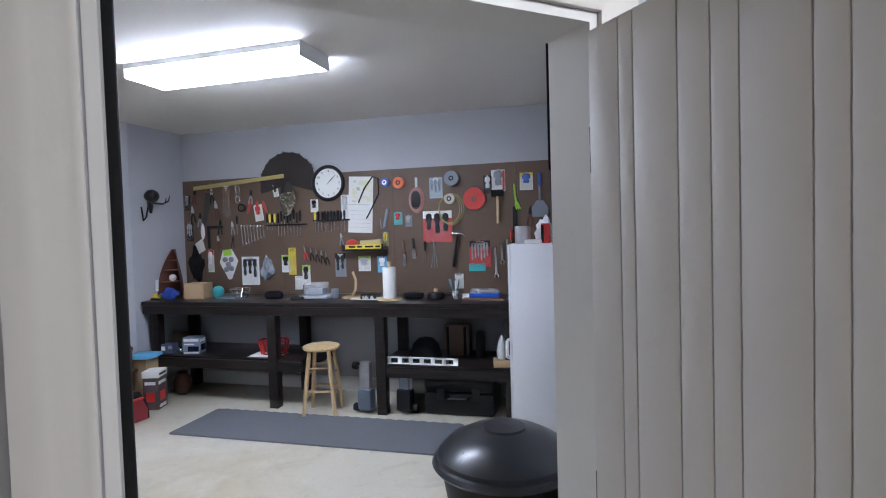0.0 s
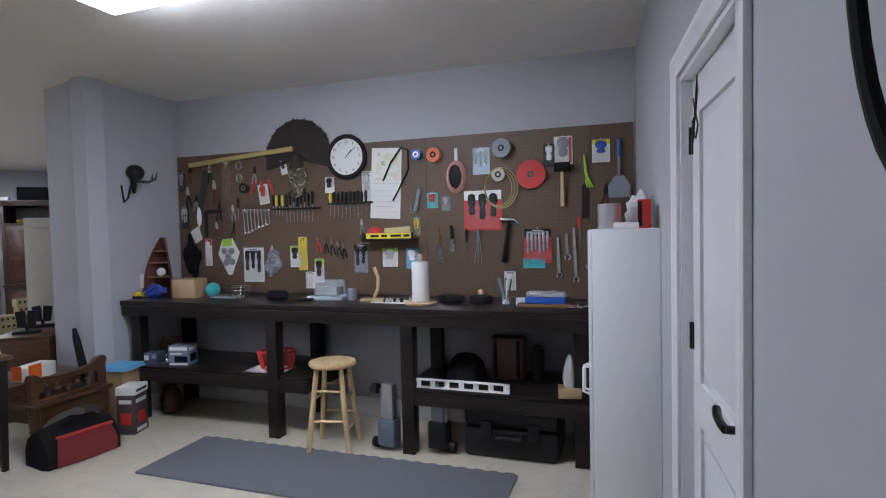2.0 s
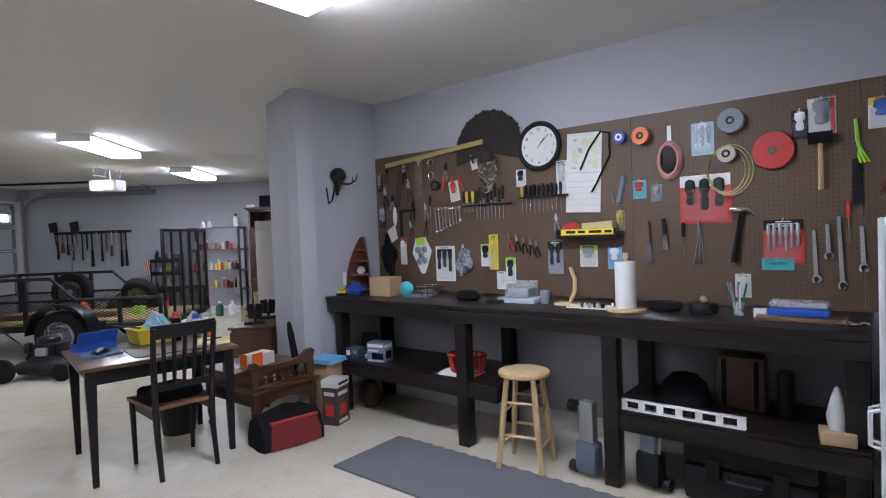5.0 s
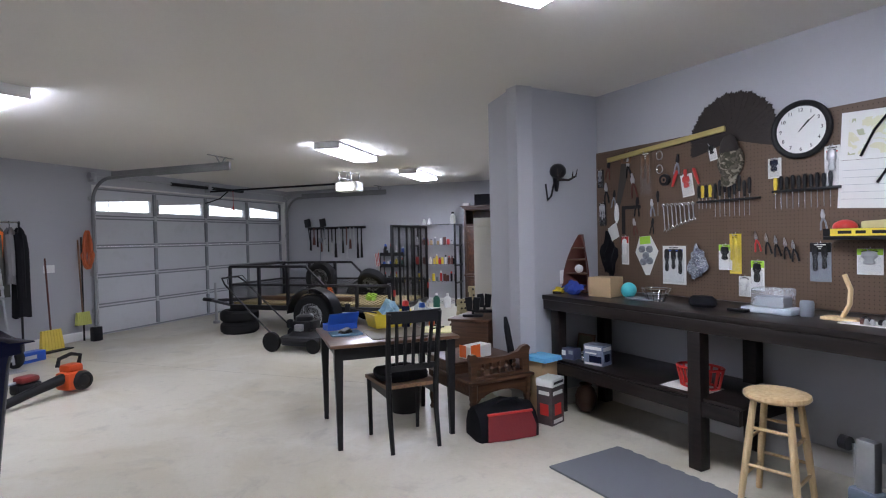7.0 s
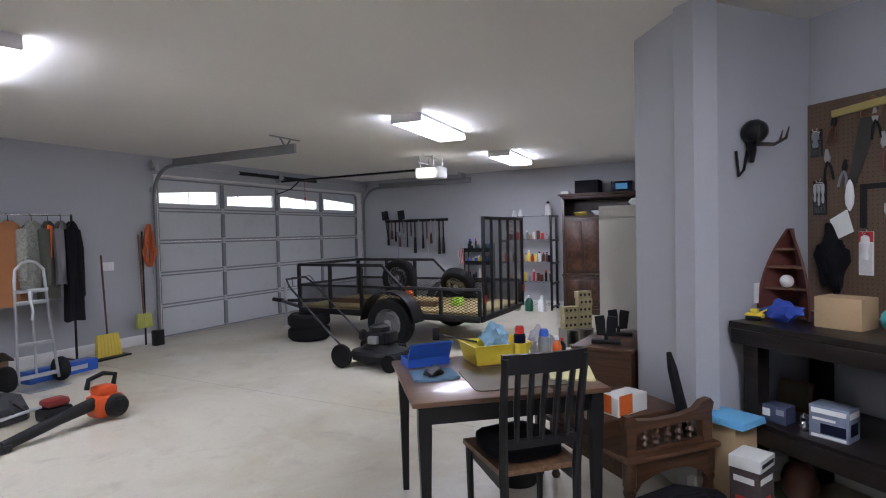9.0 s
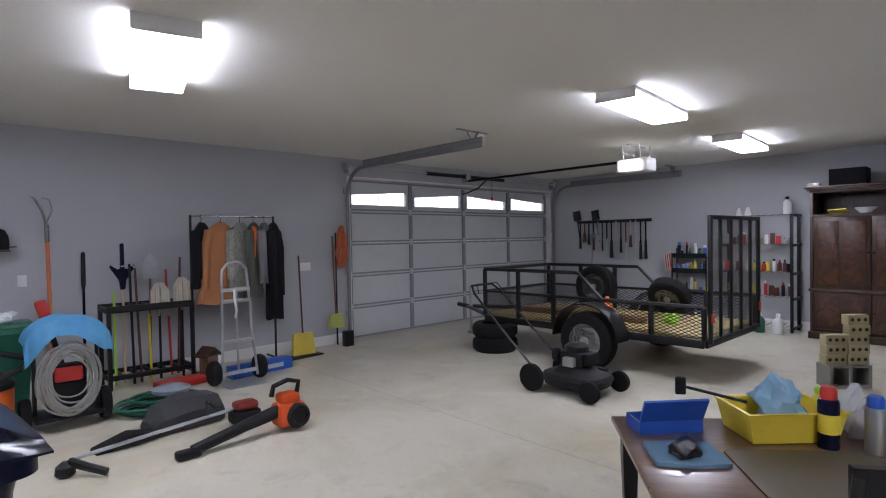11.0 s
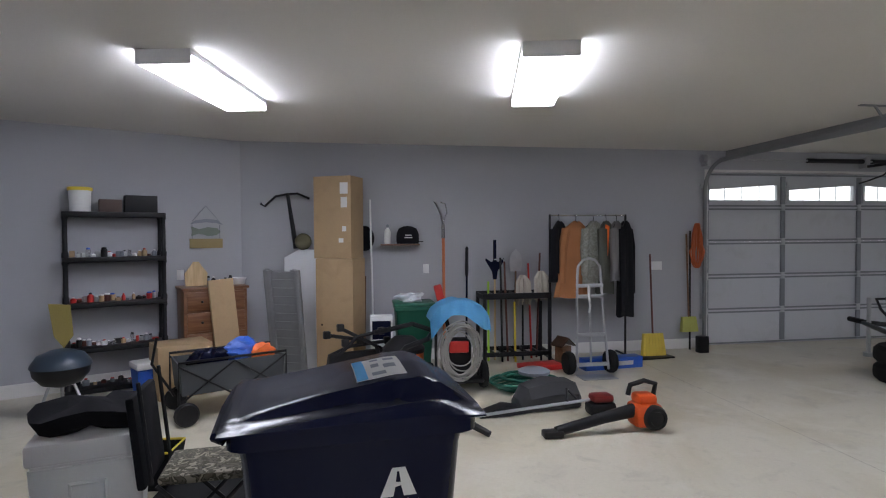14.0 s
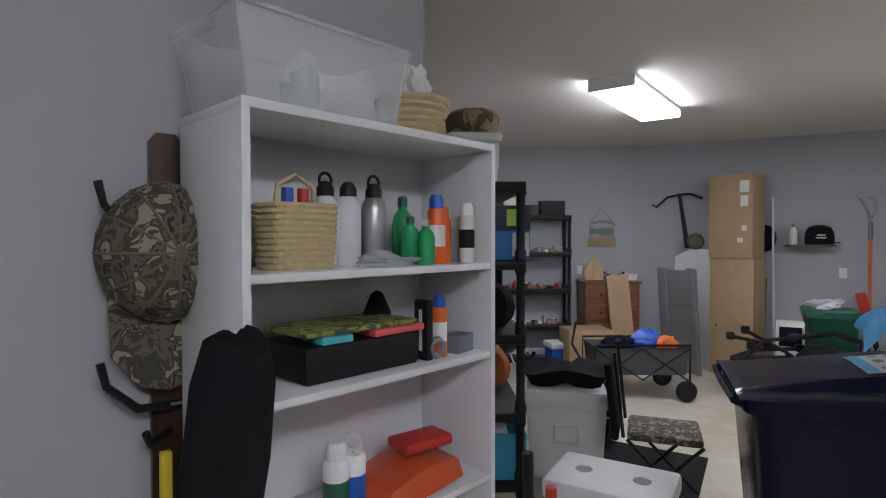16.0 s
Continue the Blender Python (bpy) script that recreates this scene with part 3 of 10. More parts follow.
for c in range(NC):
    cw = GW_ / NC
    xa, xb = c * cw + 0.085, (c + 1) * cw - 0.085
    zb, zt = 4 * SH + 0.089, 4 * SH + 0.339
    win = new("window")
    win.parent = gd
    # frame with a segment-arched head across the whole row of lights
    bm = B()
    nseg = 10
    low = lambda x: zt - 0.02 - 0.07 * abs((x - (xa + xb) / 2) / (xb - xa) * 2 - (0.9 if c < 2 else -0.9)) / 1.9
    for i in range(nseg):
        x0 = xa + (xb - xa) * i / nseg
        x1 = xa + (xb - xa) * (i + 1) / nseg
        vs = [bm.verts.new((x, y, z)) for y in (0.0, 0.022) for x, z in ((x0, low(x0)), (x1, low(x1)), (x1, zt + 0.02), (x0, zt + 0.02))]
        for q in ((0, 1, 2, 3), (7, 6, 5, 4), (0, 4, 5, 1), (2, 6, 7, 3), (1, 5, 6, 2), (3, 7, 4, 0)):
            bm.faces.new([vs[k] for k in q])
    box(bm, xa - 0.02, 0.0005, zb - 0.02, xb + 0.02, 0.022, zb + 0.015)
    box(bm, xa - 0.02, 0.0005, zb + 0.015, xa + 0.012, 0.022, zt + 0.02)
    box(bm, xb - 0.012, 0.0005, zb + 0.015, xb + 0.02, 0.022, zt + 0.02)
    part("window_frame", bm, M_GDOOR, win)
    for i in range(1, 4):
        bm = B()
        xx = xa + (xb - xa) * i / 4
        box(bm, xx - 0.005, -0.02, zb, xx + 0.005, -0.012, zt - 0.01)
        part("muntin", bm, M_GDOOR, win)
    bm = B()
    box(bm, xa, -0.03, zb, xb, -0.026, zt)
    gp = part("pane", bm, M_GLASS, win)
    gp.visible_shadow = False
# pale overcast distance outside the garage windows
bm = B()
box(bm, -260, -60.5, -1, 160, -60, 70)
struct("backdrop", bm, glow("pale_sky", (0.95, 0.98, 1.0), 2.6), GM, "pale overcast sky beyond the driveway", "backdrop")
# opening trim, tracks, torsion bar
bm = B()
box(bm, 0.07, -0.199, 0, 0.12, -0.001, 2.47)
box(bm, 5.17, -0.199, 0, 5.22, -0.001, 2.47)
box(bm, 0.12, -0.199, 2.44, 5.17, -0.001, 2.47)
struct("garage_jamb", bm, M_TRIM, GM, "white painted garage door jamb", "trim")


def track(v):
    o = thing("door_track", GM @ pose(v, 0, 0), "galvanised garage door track bending up to the ceiling", "door track", "garage door tracks")
    bm = B()
    pts = [(0, 0.055, 0.03), (0, 0.055, 2.15)] + [(0, 0.055 + 0.40 * (1 - math.cos(a)), 2.15 + 0.40 * math.sin(a)) for a in [math.pi / 2 * i / 8 for i in range(1, 9)]] + [(0, 2.75, 2.60)]
    tube(bm, pts, 0.028, 6)
    part("rail", bm, M_TRACK, o)
    bm = B()
    box(bm, -0.02, 0.5, 2.53, 0.02, 2.78, 2.645, 0.004)
    part("rail_angle", bm, M_TRACK, o)
    for z in (0.4, 1.0, 1.6, 2.2):
        bm = B()
        box(bm, -0.04, 0.001, z, 0.04, 0.03, z + 0.07, 0.003)
        part("bracket", bm, M_STEEL, o)
    bm = B()
    for dx in (-0.16, 0.16):
        tube(bm, [(0, 2.62, 2.61), (dx * 0.6, 2.62, CEIL - 0.004)], 0.012, 6)
    box(bm, -0.25, 2.60, CEIL - 0.01, 0.25, 2.64, CEIL - 0.001)
    part("hanger", bm, M_TRACK, o)
    return o


T0 = track(5.25)
copy_thing(T0, GM @ pose(0.075, 0, 0))
o = thing("torsion_spring", GM @ pose(0, 0.10, 2.60), "steel torsion bar with black springs above the garage door", "torsion spring")
bm = B()
cyl(bm, (0.03, 0, 0), (5.32, 0, 0), 0.014)
part("shaft", bm, M_STEEL, o)
for xa, xb in ((1.75, 2.65), (2.8, 3.7)):
    bm = B()
    cyl(bm, (xa, 0, 0), (xb, 0, 0), 0.033)
    part("spring", bm, M_BLACK, o)
for xx in (0.07, 5.3):
    bm = B()
    cyl(bm, (xx - 0.03, 0, 0), (xx + 0.03, 0, 0), 0.055, seg=18)
    part("cable_drum", bm, M_STEEL, o)
for xx in (0.12, 2.73, 5.24):
    bm = B()
    box(bm, xx - 0.03, -0.099, -0.09, xx + 0.03, 0.02, 0.06)
    part("bearing_plate", bm, M_STEEL, o)

o = thing("door_opener", GM @ pose(2.73, 3.3, 2.46), "white ceiling-hung garage door opener with lit lens", "door opener")
bm = B()
box(bm, -0.15, -0.22, -0.09, 0.15, 0.22, 0.09, 0.03)
part("housing", bm, M_WPL, o)
for s in (-1, 1):
    bm = B()
    box(bm, s * 0.16 - 0.06, -0.16, -0.08, s * 0.16 + 0.06, 0.16, 0.06, 0.03)
    part("light_lens", bm, M_BULB, o)
bm = B()
box(bm, -0.02, -3.2, 0.05, 0.02, -0.2, 0.085)
part("drive_rail", bm, M_BLACK, o)
bm = B()
tube(bm, [(0, -2.75, 0.05), (0, -2.95, -0.08), (0, -3.2, -0.14), (0, -3.32, -0.16)], 0.012, 6)
part("door_arm", bm, M_BLACK, o)
bm = B()
for dx in (-0.13, 0.13):
    for dy in (-0.12, 0.12):
        tube(bm, [(dx, dy, 0.08), (dx * 1.3, dy, 0.268)], 0.01, 6)
box(bm, -0.24, -0.02, 0.255, 0.24, 0.02, 0.268)
box(bm, -0.2, -0.13, 0.15, 0.2, -0.11, 0.17)
part("hanger", bm, M_STEEL, o)
bm = B()
tube(bm, [(0.03, -2.6, 0.05), (0.03, -2.6, -0.25)], 0.005, 6)
lathe(bm, [(0.012, -0.33), (0.018, -0.3), (0.012, -0.25)], 8, (0.03, -2.6, 0))
part("pull_cord", bm, M_RED, o)

# ---- tool wall ----
def workbench():
    o = thing("workbench", PM, "long dark-stained timber workbench along the tool wall", "workbench")
    bm = B()
    box(bm, 0.03, -0.70, 0.945, 3.70, -0.02, 0.985, 0.006)
    part("bench_top", bm, M_BENCH, o)
    bm = B()
    box(bm, 0.04, -0.695, 0.865, 3.70, -0.655, 0.945, 0.004)
    part("front_apron", bm, M_BENCH, o)
    for x in (0.03, 1.0, 2.0, 3.0):
        bm = B()
        box(bm, x + 0.02, -0.655, 0.865, x + 0.06, -0.03, 0.945, 0.003)
        part("joist", bm, M_BENCH, o)
    for x, y in ((0.07, -0.64), (1.41, -0.69), (2.475, -0.69), (3.60, -0.60), (0.07, -0.11), (1.41, -0.11), (2.475, -0.11), (3.60, -0.11)):
        bm = B()
        box(bm, x, y, 0.0, x + 0.09, y + 0.09, 0.865, 0.005)
        part("leg", bm, M_BENCH, o)
    for x0, x1, z in ((0.06, 1.74, 0.455), (2.47, 3.70, 0.445)):
        bm = B()
        box(bm, x0, -0.66, z - 0.02, x1, -0.03, z, 0.003)
        part("lower_shelf", bm, M_BENCH, o)
        bm = B()
        box(bm, x0, -0.68, z - 0.11, x1, -0.64, z - 0.02, 0.003)
        box(bm, x0, -0.06, z - 0.11, x1, -0.03, z - 0.02, 0.003)
        box(bm, x1 - 0.035, -0.64, z - 0.11, x1, -0.06, z - 0.02, 0.003)
        part("shelf_apron", bm, M_BENCH, o)
    return o


workbench()
BT = 0.985

# pegboard; its holes are flat dark discs, their inner shade put into the colour
peg = thing("pegboard", PM @ pose(0, -0.012, 0), "brown perforated hardboard pegboard covering the wall above the bench", "pegboard")
for x0, x1 in ((-0.0 + 0.004, 1.22), (1.222, 2.44), (2.442, 3.665), (3.667, 3.965)):
    bm = B()
    box(bm, x0, -0.006, 0.99, x1, 0.006, 2.215)
    part("panel", bm, M_PEG, peg)
bm = B()
for i in range(0, 155):
    for j in range(0, 47):
        x, z = 0.03 + i * 0.0254, 1.02 + j * 0.0254
        if x < 3.955:
            vs = [bm.verts.new((x + 0.0032 * math.cos(t), -0.0064, z + 0.0032 * math.sin(t))) for t in [2 * math.pi * k / 6 for k in range(6)]]
            bm.faces.new(vs)
hol = part("perforation", bm, M_HOLE, peg)
tagged(hol, kind="stuff")


# stool
def stool(m):
    o = thing("bar_stool", m, "round-seated pale pine bar stool under the workbench", "stool")
    bm = B()
    lathe(bm, [(0.10, 0.575), (0.155, 0.577), (0.163, 0.59), (0.16, 0.605), (0.14, 0.612), (0.05, 0.606), (0.004, 0.605)], 28)
    part("seat", bm, M_PINE, o)
    top, bot = 0.10, 0.165
    P = []
    for a in (45, 135, 225, 315):
        c, s = math.cos(radians(a)), math.sin(radians(a))
        P.append((c, s))
        bm = B()
        tube(bm, [(c * bot * 1.2, s * bot * 1.2, 0.0), (c * (top + bot) * 0.6, s * (top + bot) * 0.6, 0.29), (c * top * 1.2, s * top * 1.2, 0.577)], [0.016, 0.02, 0.017], 10)
        part("leg", bm, M_PINE, o)
    for k in range(4):
        for z in ((0.16, 0.36) if k % 2 else (0.22, 0.42)):
            f = bot + (top - bot) * z / 0.577
            a, b = P[k], P[(k + 1) % 4]
            bm = B()
            cyl(bm, (a[0] * f * 1.2, a[1] * f * 1.2, z), (b[0] * f * 1.2, b[1] * f * 1.2, z), 0.009, seg=8)
            part("rung", bm, M_PINE, o)
    return o


stool(PM @ pose(1.965, -0.70, 0, 0, 0, 12))

# foam mat with a jigsaw edge
bm = B()
pts = [(0.95, -1.43), (3.28, -1.43)]
pts += [(3.28, -0.82)]
k = 46
for i in range(k):
    x = 3.25 - i * 2.28 / k
    d = 0.012 if i % 2 else 0.0
    pts += [(x, -0.80 - d), (x - 2.28 / k * 0.9, -0.80 - d)]
pts += [(0.95, -0.82)]
plate(bm, pts, 0.001, 0.014)
solo("foam_mat", bm, M_MAT, PM, "long grey interlocking foam mat before the workbench", "floor mat")


# white cabinet
def white_cabinet():
    o = thing("metal_cabinet", PM @ pose(3.735, -1.255, 0), "white enamelled metal cabinet at the end of the bench", "cabinet")
    bm = B()
    box(bm, 0.02, 0, 0.03, 0.335, 0.54, 1.49, 0.004)
    box(bm, 0.04, 0.02, 0, 0.31, 0.52, 0.03)
    part("body", bm, M_WHITE, o)
    bm = B()
    box(bm, 0.0, 0.004, 0.04, 0.019, 0.536, 1.487, 0.004)
    d = part("door", bm, M_WHITE, o)
    bm = B()
    tube(bm, [(0.0, 0.05, 0.66), (-0.03, 0.05, 0.67), (-0.03, 0.05, 0.79), (0.0, 0.05, 0.80)], 0.008, 8)
    tube(bm, [(-0.0, 0.11, 0.66), (-0.03, 0.11, 0.67), (-0.03, 0.11, 0.79), (0.0, 0.11, 0.80)], 0.008, 8)
    part("handle", bm, M_WPL, d)
    return o


white_cabinet()


# ---- table and chair ----
def table():
    o = thing("dining_table", pose(-0.33, 4.72, 0, 0, 0, -6), "small wooden table with brown top and black legs", "table")
    bm = B()
    box(bm, -0.44, -0.48, 0.725, 0.42, 0.48, 0.75, 0.006)
    part("table_top", bm, M_TABLE, o)
    for x0, y0, x1, y1 in ((-0.37, -0.42, 0.37, -0.40), (-0.37, 0.40, 0.37, 0.42), (-0.37, -0.40, -0.35, 0.40), (0.35, -0.40, 0.37, 0.40)):
        bm = B()
        box(bm, x0, y0, 0.63, x1, y1, 0.725, 0.003)
        part("apron", bm, M_BLACK, o)
    for sx in (-1, 1):
        for sy in (-1, 1):
            bm = B()
            rings = []
            for z, w in ((0, 0.017), (0.4, 0.024), (0.60, 0.03), (0.725, 0.03)):
                rings.append([bm.verts.new((sx * 0.37 + a * w, sy * 0.42 + b * w, z)) for a, b in ((-1, -1), (1, -1), (1, 1), (-1, 1))])
            ring_faces(bm, rings)
            part("leg", bm, M_BLACK, o)
    return o


table()


def dining_chair(m):
    """Local: the seat's front points to -x, the back is at x > 0."""
    o = thing("dining_chair", m, "black slat-back dining chair drawn up to the table", "chair")
    bm = B()
    plate(bm, [(-0.23, -0.22), (0.20, -0.19), (0.20, 0.19), (-0.23, 0.22)], 0.435, 0.46)
    part("seat", bm, wood_seat, o)
    for y in (-1, 1):
        bm = B()
        tube(bm, [(-0.205, y * 0.19, 0), (-0.205, y * 0.195, 0.435)], [0.015, 0.02], 8)
        part("front_leg", bm, M_BLACK, o)
        bm = B()
        tube(bm, [(0.25, y * 0.175, 0), (0.205, y * 0.175, 0.25), (0.20, y * 0.178, 0.45), (0.225, y * 0.185, 0.72), (0.27, y * 0.19, 0.97)], [0.016, 0.02, 0.022, 0.02, 0.016], 8)
        part("back_post", bm, M_BLACK, o)
        bm = B()
        box(bm, -0.20, y * 0.175 - 0.01, 0.37, 0.20, y * 0.175 + 0.01, 0.435)
        part("side_rail", bm, M_BLACK, o)
    bm = B()
    box(bm, -0.215, -0.19, 0.37, -0.195, 0.19, 0.435)
    part("front_rail", bm, M_BLACK, o)
    bm = B()
    pts = [(0.245, -0.20), (0.262, -0.1), (0.268, 0), (0.262, 0.1), (0.245, 0.20), (0.268, 0.20), (0.284, 0.1), (0.29, 0), (0.284, -0.1), (0.268, -0.20)]
    plate(bm, pts, 0.90, 0.985)
    part("crest_rail", bm, M_BLACK, o)
    bm = B()
    box(bm, 0.205, -0.175, 0.56, 0.225, 0.175, 0.60)
    part("lower_back_rail", bm, M_BLACK, o)
    for k in range(5):
        y = -0.12 + k * 0.06
        bm = B()
        tube(bm, [(0.215, y, 0.59), (0.235, y * 1.05, 0.75), (0.268, y * 1.1, 0.92)], [0.012, 0.016, 0.013], 6)
        part("slat", bm, M_BLACK, o)
    return o


wood_seat = M_OAK
dining_chair(PM @ pose(-0.02, -1.99, 0, 0, 0, -5))
bm = B()
rings = []
for z, f in ((0.0, 0.9), (0.012, 1.0), (0.045, 1.0), (0.06, 0.9), (0.066, 0.6), (0.06, 0.12)):
    rings.append([bm.verts.new((0.19 * f * math.copysign(abs(math.cos(t)) ** 0.6, math.cos(t)), 0.185 * f * math.copysign(abs(math.sin(t)) ** 0.6, math.sin(t)), z + 0.004 * math.sin(5 * t))) for t in [2 * math.pi * i / 28 for i in range(28)]])
ring_faces(bm, rings)
solo("seat_cushion", bm, M_BLKC, PM @ pose(-0.06, -1.99, 0.4605, 0, 0, -5), "thick black cloth cushion on the chair's seat", "cushion")


# ---- garage: trailer ----
def wheel(parent, m, r=0.33, w=0.20, name="wheel"):
    ax = new(name)
    ax.parent = parent
    ax.matrix_basis = m
    bm = B()
    prof = [(r * 0.60, -w * 0.42), (r * 0.70, -w * 0.5), (r * 0.9, -w * 0.48), (r * 0.985, -w * 0.36), (r, -w * 0.2), (r, w * 0.2), (r * 0.985, w * 0.36), (r * 0.9, w * 0.48), (r * 0.70, w * 0.5), (r * 0.60, w * 0.42)]
    lathe(bm, prof, 36, m=pose(0, 0, 0, 0, 90, 0))
    part("tyre", bm, M_RUBBER, ax)
    bm = B()
    lathe(bm, [(r * 0.60, -w * 0.42), (r * 0.55, -w * 0.1), (r * 0.5, w * 0.1), (r * 0.3, w * 0.28), (r * 0.22, w * 0.2), (0.01, w * 0.2)], 30, m=pose(0, 0, 0, 0, 90, 0))
    lathe(bm, [(r * 0.60, w * 0.42), (r * 0.55, w * 0.12), (r * 0.56, w * 0.0)], 30, m=pose(0, 0, 0, 0, 90, 0))
    lathe(bm, [(r * 0.16, w * 0.2), (r * 0.15, w * 0.5), (0.01, w * 0.52)], 14, m=pose(0, 0, 0, 0, 90, 0))
    for k in range(5):
        t = 2 * math.pi * k / 5
        cyl(bm, (w * 0.25, 0.27 * r * math.cos(t), 0.27 * r * math.sin(t)), (w * 0.38, 0.27 * r * math.cos(t), 0.27 * r * math.sin(t)), 0.012, seg=6)
    part("rim", bm, M_STEEL, ax, "grey steel rim")
    return ax


def trailer():
    V0, V1, U0, U1, ZB = 2.72, 4.20, 1.82, 4.75, 0.46
    o = thing("utility_trailer", GM, "black steel utility trailer with mesh sides and raised tail gate", "trailer")
    bm = B()
    for v in (V0, V1):
        box(bm, v - 0.025, U0, ZB - 0.09, v + 0.025, U1, ZB - 0.01, 0.004)
    for u in (U0, U1):
        box(bm, V0 + 0.025, u - 0.025, ZB - 0.09, V1 - 0.025, u + 0.025, ZB - 0.01, 0.004)
    for u in (2.5, 3.3, 4.1):
        box(bm, V0 + 0.025, u - 0.02, ZB - 0.08, V1 - 0.025, u + 0.02, ZB - 0.02)
    part("frame", bm, M_BLACK, o)
    for k in range(8):
        bm = B()
        w = (V1 - V0 - 0.06) / 8
        box(bm, V0 + 0.03 + k * w + 0.004, U0 + 0.03, ZB - 0.01, V0 + 0.03 + (k + 1) * w - 0.004, U1 - 0.03, ZB + 0.025, 0.004)
        part("plank", bm, M_BED, o)
    for v in (V0, V1):
        bm = B()
        tube(bm, [(v, U0, 1.08), (v, 3.30, 1.08), (v, 3.62, 0.78), (v, U1, 0.78)], 0.024, 6)
        part("top_rail", bm, M_BLACK, o)
        bm = B()
        tube(bm, [(v, U0, 0.78), (v, 3.62, 0.78)], 0.018, 6)
        part("middle_rail", bm, M_BLACK, o)
        for u in (U0, 2.4, 2.95, 3.62, 4.2, U1):
            bm = B()
            box(bm, v - 0.022, u - 0.022, ZB - 0.01, v + 0.022, u + 0.022, 1.08 if u < 3.4 else 0.78, 0.003)
            part("post", bm, M_BLACK, o)
        bm = B()
        mesh_panel(bm, lambda a, b, v=v: (v, U0 + a, ZB + b), U1 - U0, 0.31, 0.075, 0.035)
        part("mesh_side", bm, M_BLACK, o)
    bm = B()
    tube(bm, [(V0, U0, 1.08), (V1, U0, 1.08)], 0.024, 6)
    tube(bm, [(V0, U0, 0.78), (V1, U0, 0.78)], 0.018, 6)
    part("front_rail", bm, M_BLACK, o)
    bm = B()
    mesh_panel(bm, lambda a, b: (V0 + a, U0, ZB + b), V1 - V0, 0.31, 0.075, 0.035)
    part("mesh_front", bm, M_BLACK, o)
    gate = new("tail_gate")
    gate.parent = o
    bm = B()
    for v in (V0 + 0.03, V1 - 0.03):
        box(bm, v - 0.02, U1 + 0.03, 0.42, v + 0.02, U1 + 0.07, 1.70, 0.004)
    for z in (0.44, 1.68):
        box(bm, V0 + 0.05, U1 + 0.03, z - 0.02, V1 - 0.05, U1 + 0.07, z + 0.02, 0.004)
    part("gate_frame", bm, M_BLACK, gate)
    for k in range(1, 5):
        v = V0 + (V1 - V0) * k / 5
        bm = B()
        box(bm, v - 0.018, U1 + 0.035, 0.46, v + 0.018, U1 + 0.065, 1.66, 0.003)
        part("gate_bar", bm, M_BLACK, gate)
    bm = B()
    mesh_panel(bm, lambda a, b: (V0 + 0.05 + a, U1 + 0.05, 0.46 + b), V1 - V0 - 0.1, 1.2, 0.075, 0.035)
    part("gate_mesh", bm, M_BLACK, gate)
    wheel(o, pose(V1 + 0.17, 3.54, 0.33), 0.33, 0.20)
    wheel(o, pose(V0 - 0.17, 3.54, 0.33, 0, 0, 180), 0.33, 0.20)
    for v, s in ((V1 + 0.03, 1), (V0 - 0.03, -1)):
        bm = B()
        lo, hi = [], []
        arc = [(3.54 + 0.42 * math.cos(t), 0.36 + 0.40 * math.sin(t)) for t in [math.pi * i / 12 for i in range(13)]]
        for off, z_off in ((0.0, 0.0), (0.25 * s, 0.0)):
            lo.append([bm.verts.new((v + off, u, z)) for u, z in arc])
            hi.append([bm.verts.new((v + off, 3.54 + (u - 3.54) * 0.965, 0.36 + (z - 0.36) * 0.965)) for u, z in arc])
        for i in range(12):
            bm.faces.new((lo[0][i], lo[0][i + 1], lo[1][i + 1], lo[1][i]))
            bm.faces.new((hi[0][i], hi[1][i], hi[1][i + 1], hi[0][i + 1]))
            bm.faces.new((lo[1][i], lo[1][i + 1], hi[1][i + 1], hi[1][i]))
            bm.faces.new((lo[0][i], hi[0][i], hi[0][i + 1], lo[0][i + 1]))
        for i in (0, 12):
            bm.faces.new((lo[0][i], lo[1][i], hi[1][i], hi[0][i]))
        part("fender", bm, M_BLACK, o)
    bm = B()
    vm = (V0 + V1) / 2
    tube(bm, [(V0 + 0.1, U0 + 0.02, 0.41), (vm, 0.75, 0.41)], 0.03, 6)
    tube(bm, [(V1 - 0.1, U0 + 0.02, 0.41), (vm, 0.75, 0.41)], 0.03, 6)
    tube(bm, [(vm, 0.85, 0.41), (vm, 0.55, 0.43)], 0.035, 8)
    part("tongue", bm, M_BLACK, o)
    bm = B()
    cyl(bm, (vm + 0.07, 0.9, 0.05), (vm + 0.07, 0.9, 0.75), 0.025)
    cyl(bm, (vm + 0.07, 0.9, 0.0), (vm + 0.07, 0.9, 0.05), 0.06)
    part("jack", bm, M_STEEL, o)
    bm = B()
    cyl(bm, (V0 - 0.2, 3.54, 0.33), (V1 + 0.2, 3.54, 0.33), 0.025)
    part("axle", bm, M_BLACK, o)
    for v in (V0 + 0.06, V1 - 0.02):
        bm = B()
        box(bm, v - 0.03, U1 + 0.071, 0.62, v + 0.03, U1 + 0.085, 0.72, 0.004)
        part("tail_light", bm, M_RED, o)
    return o


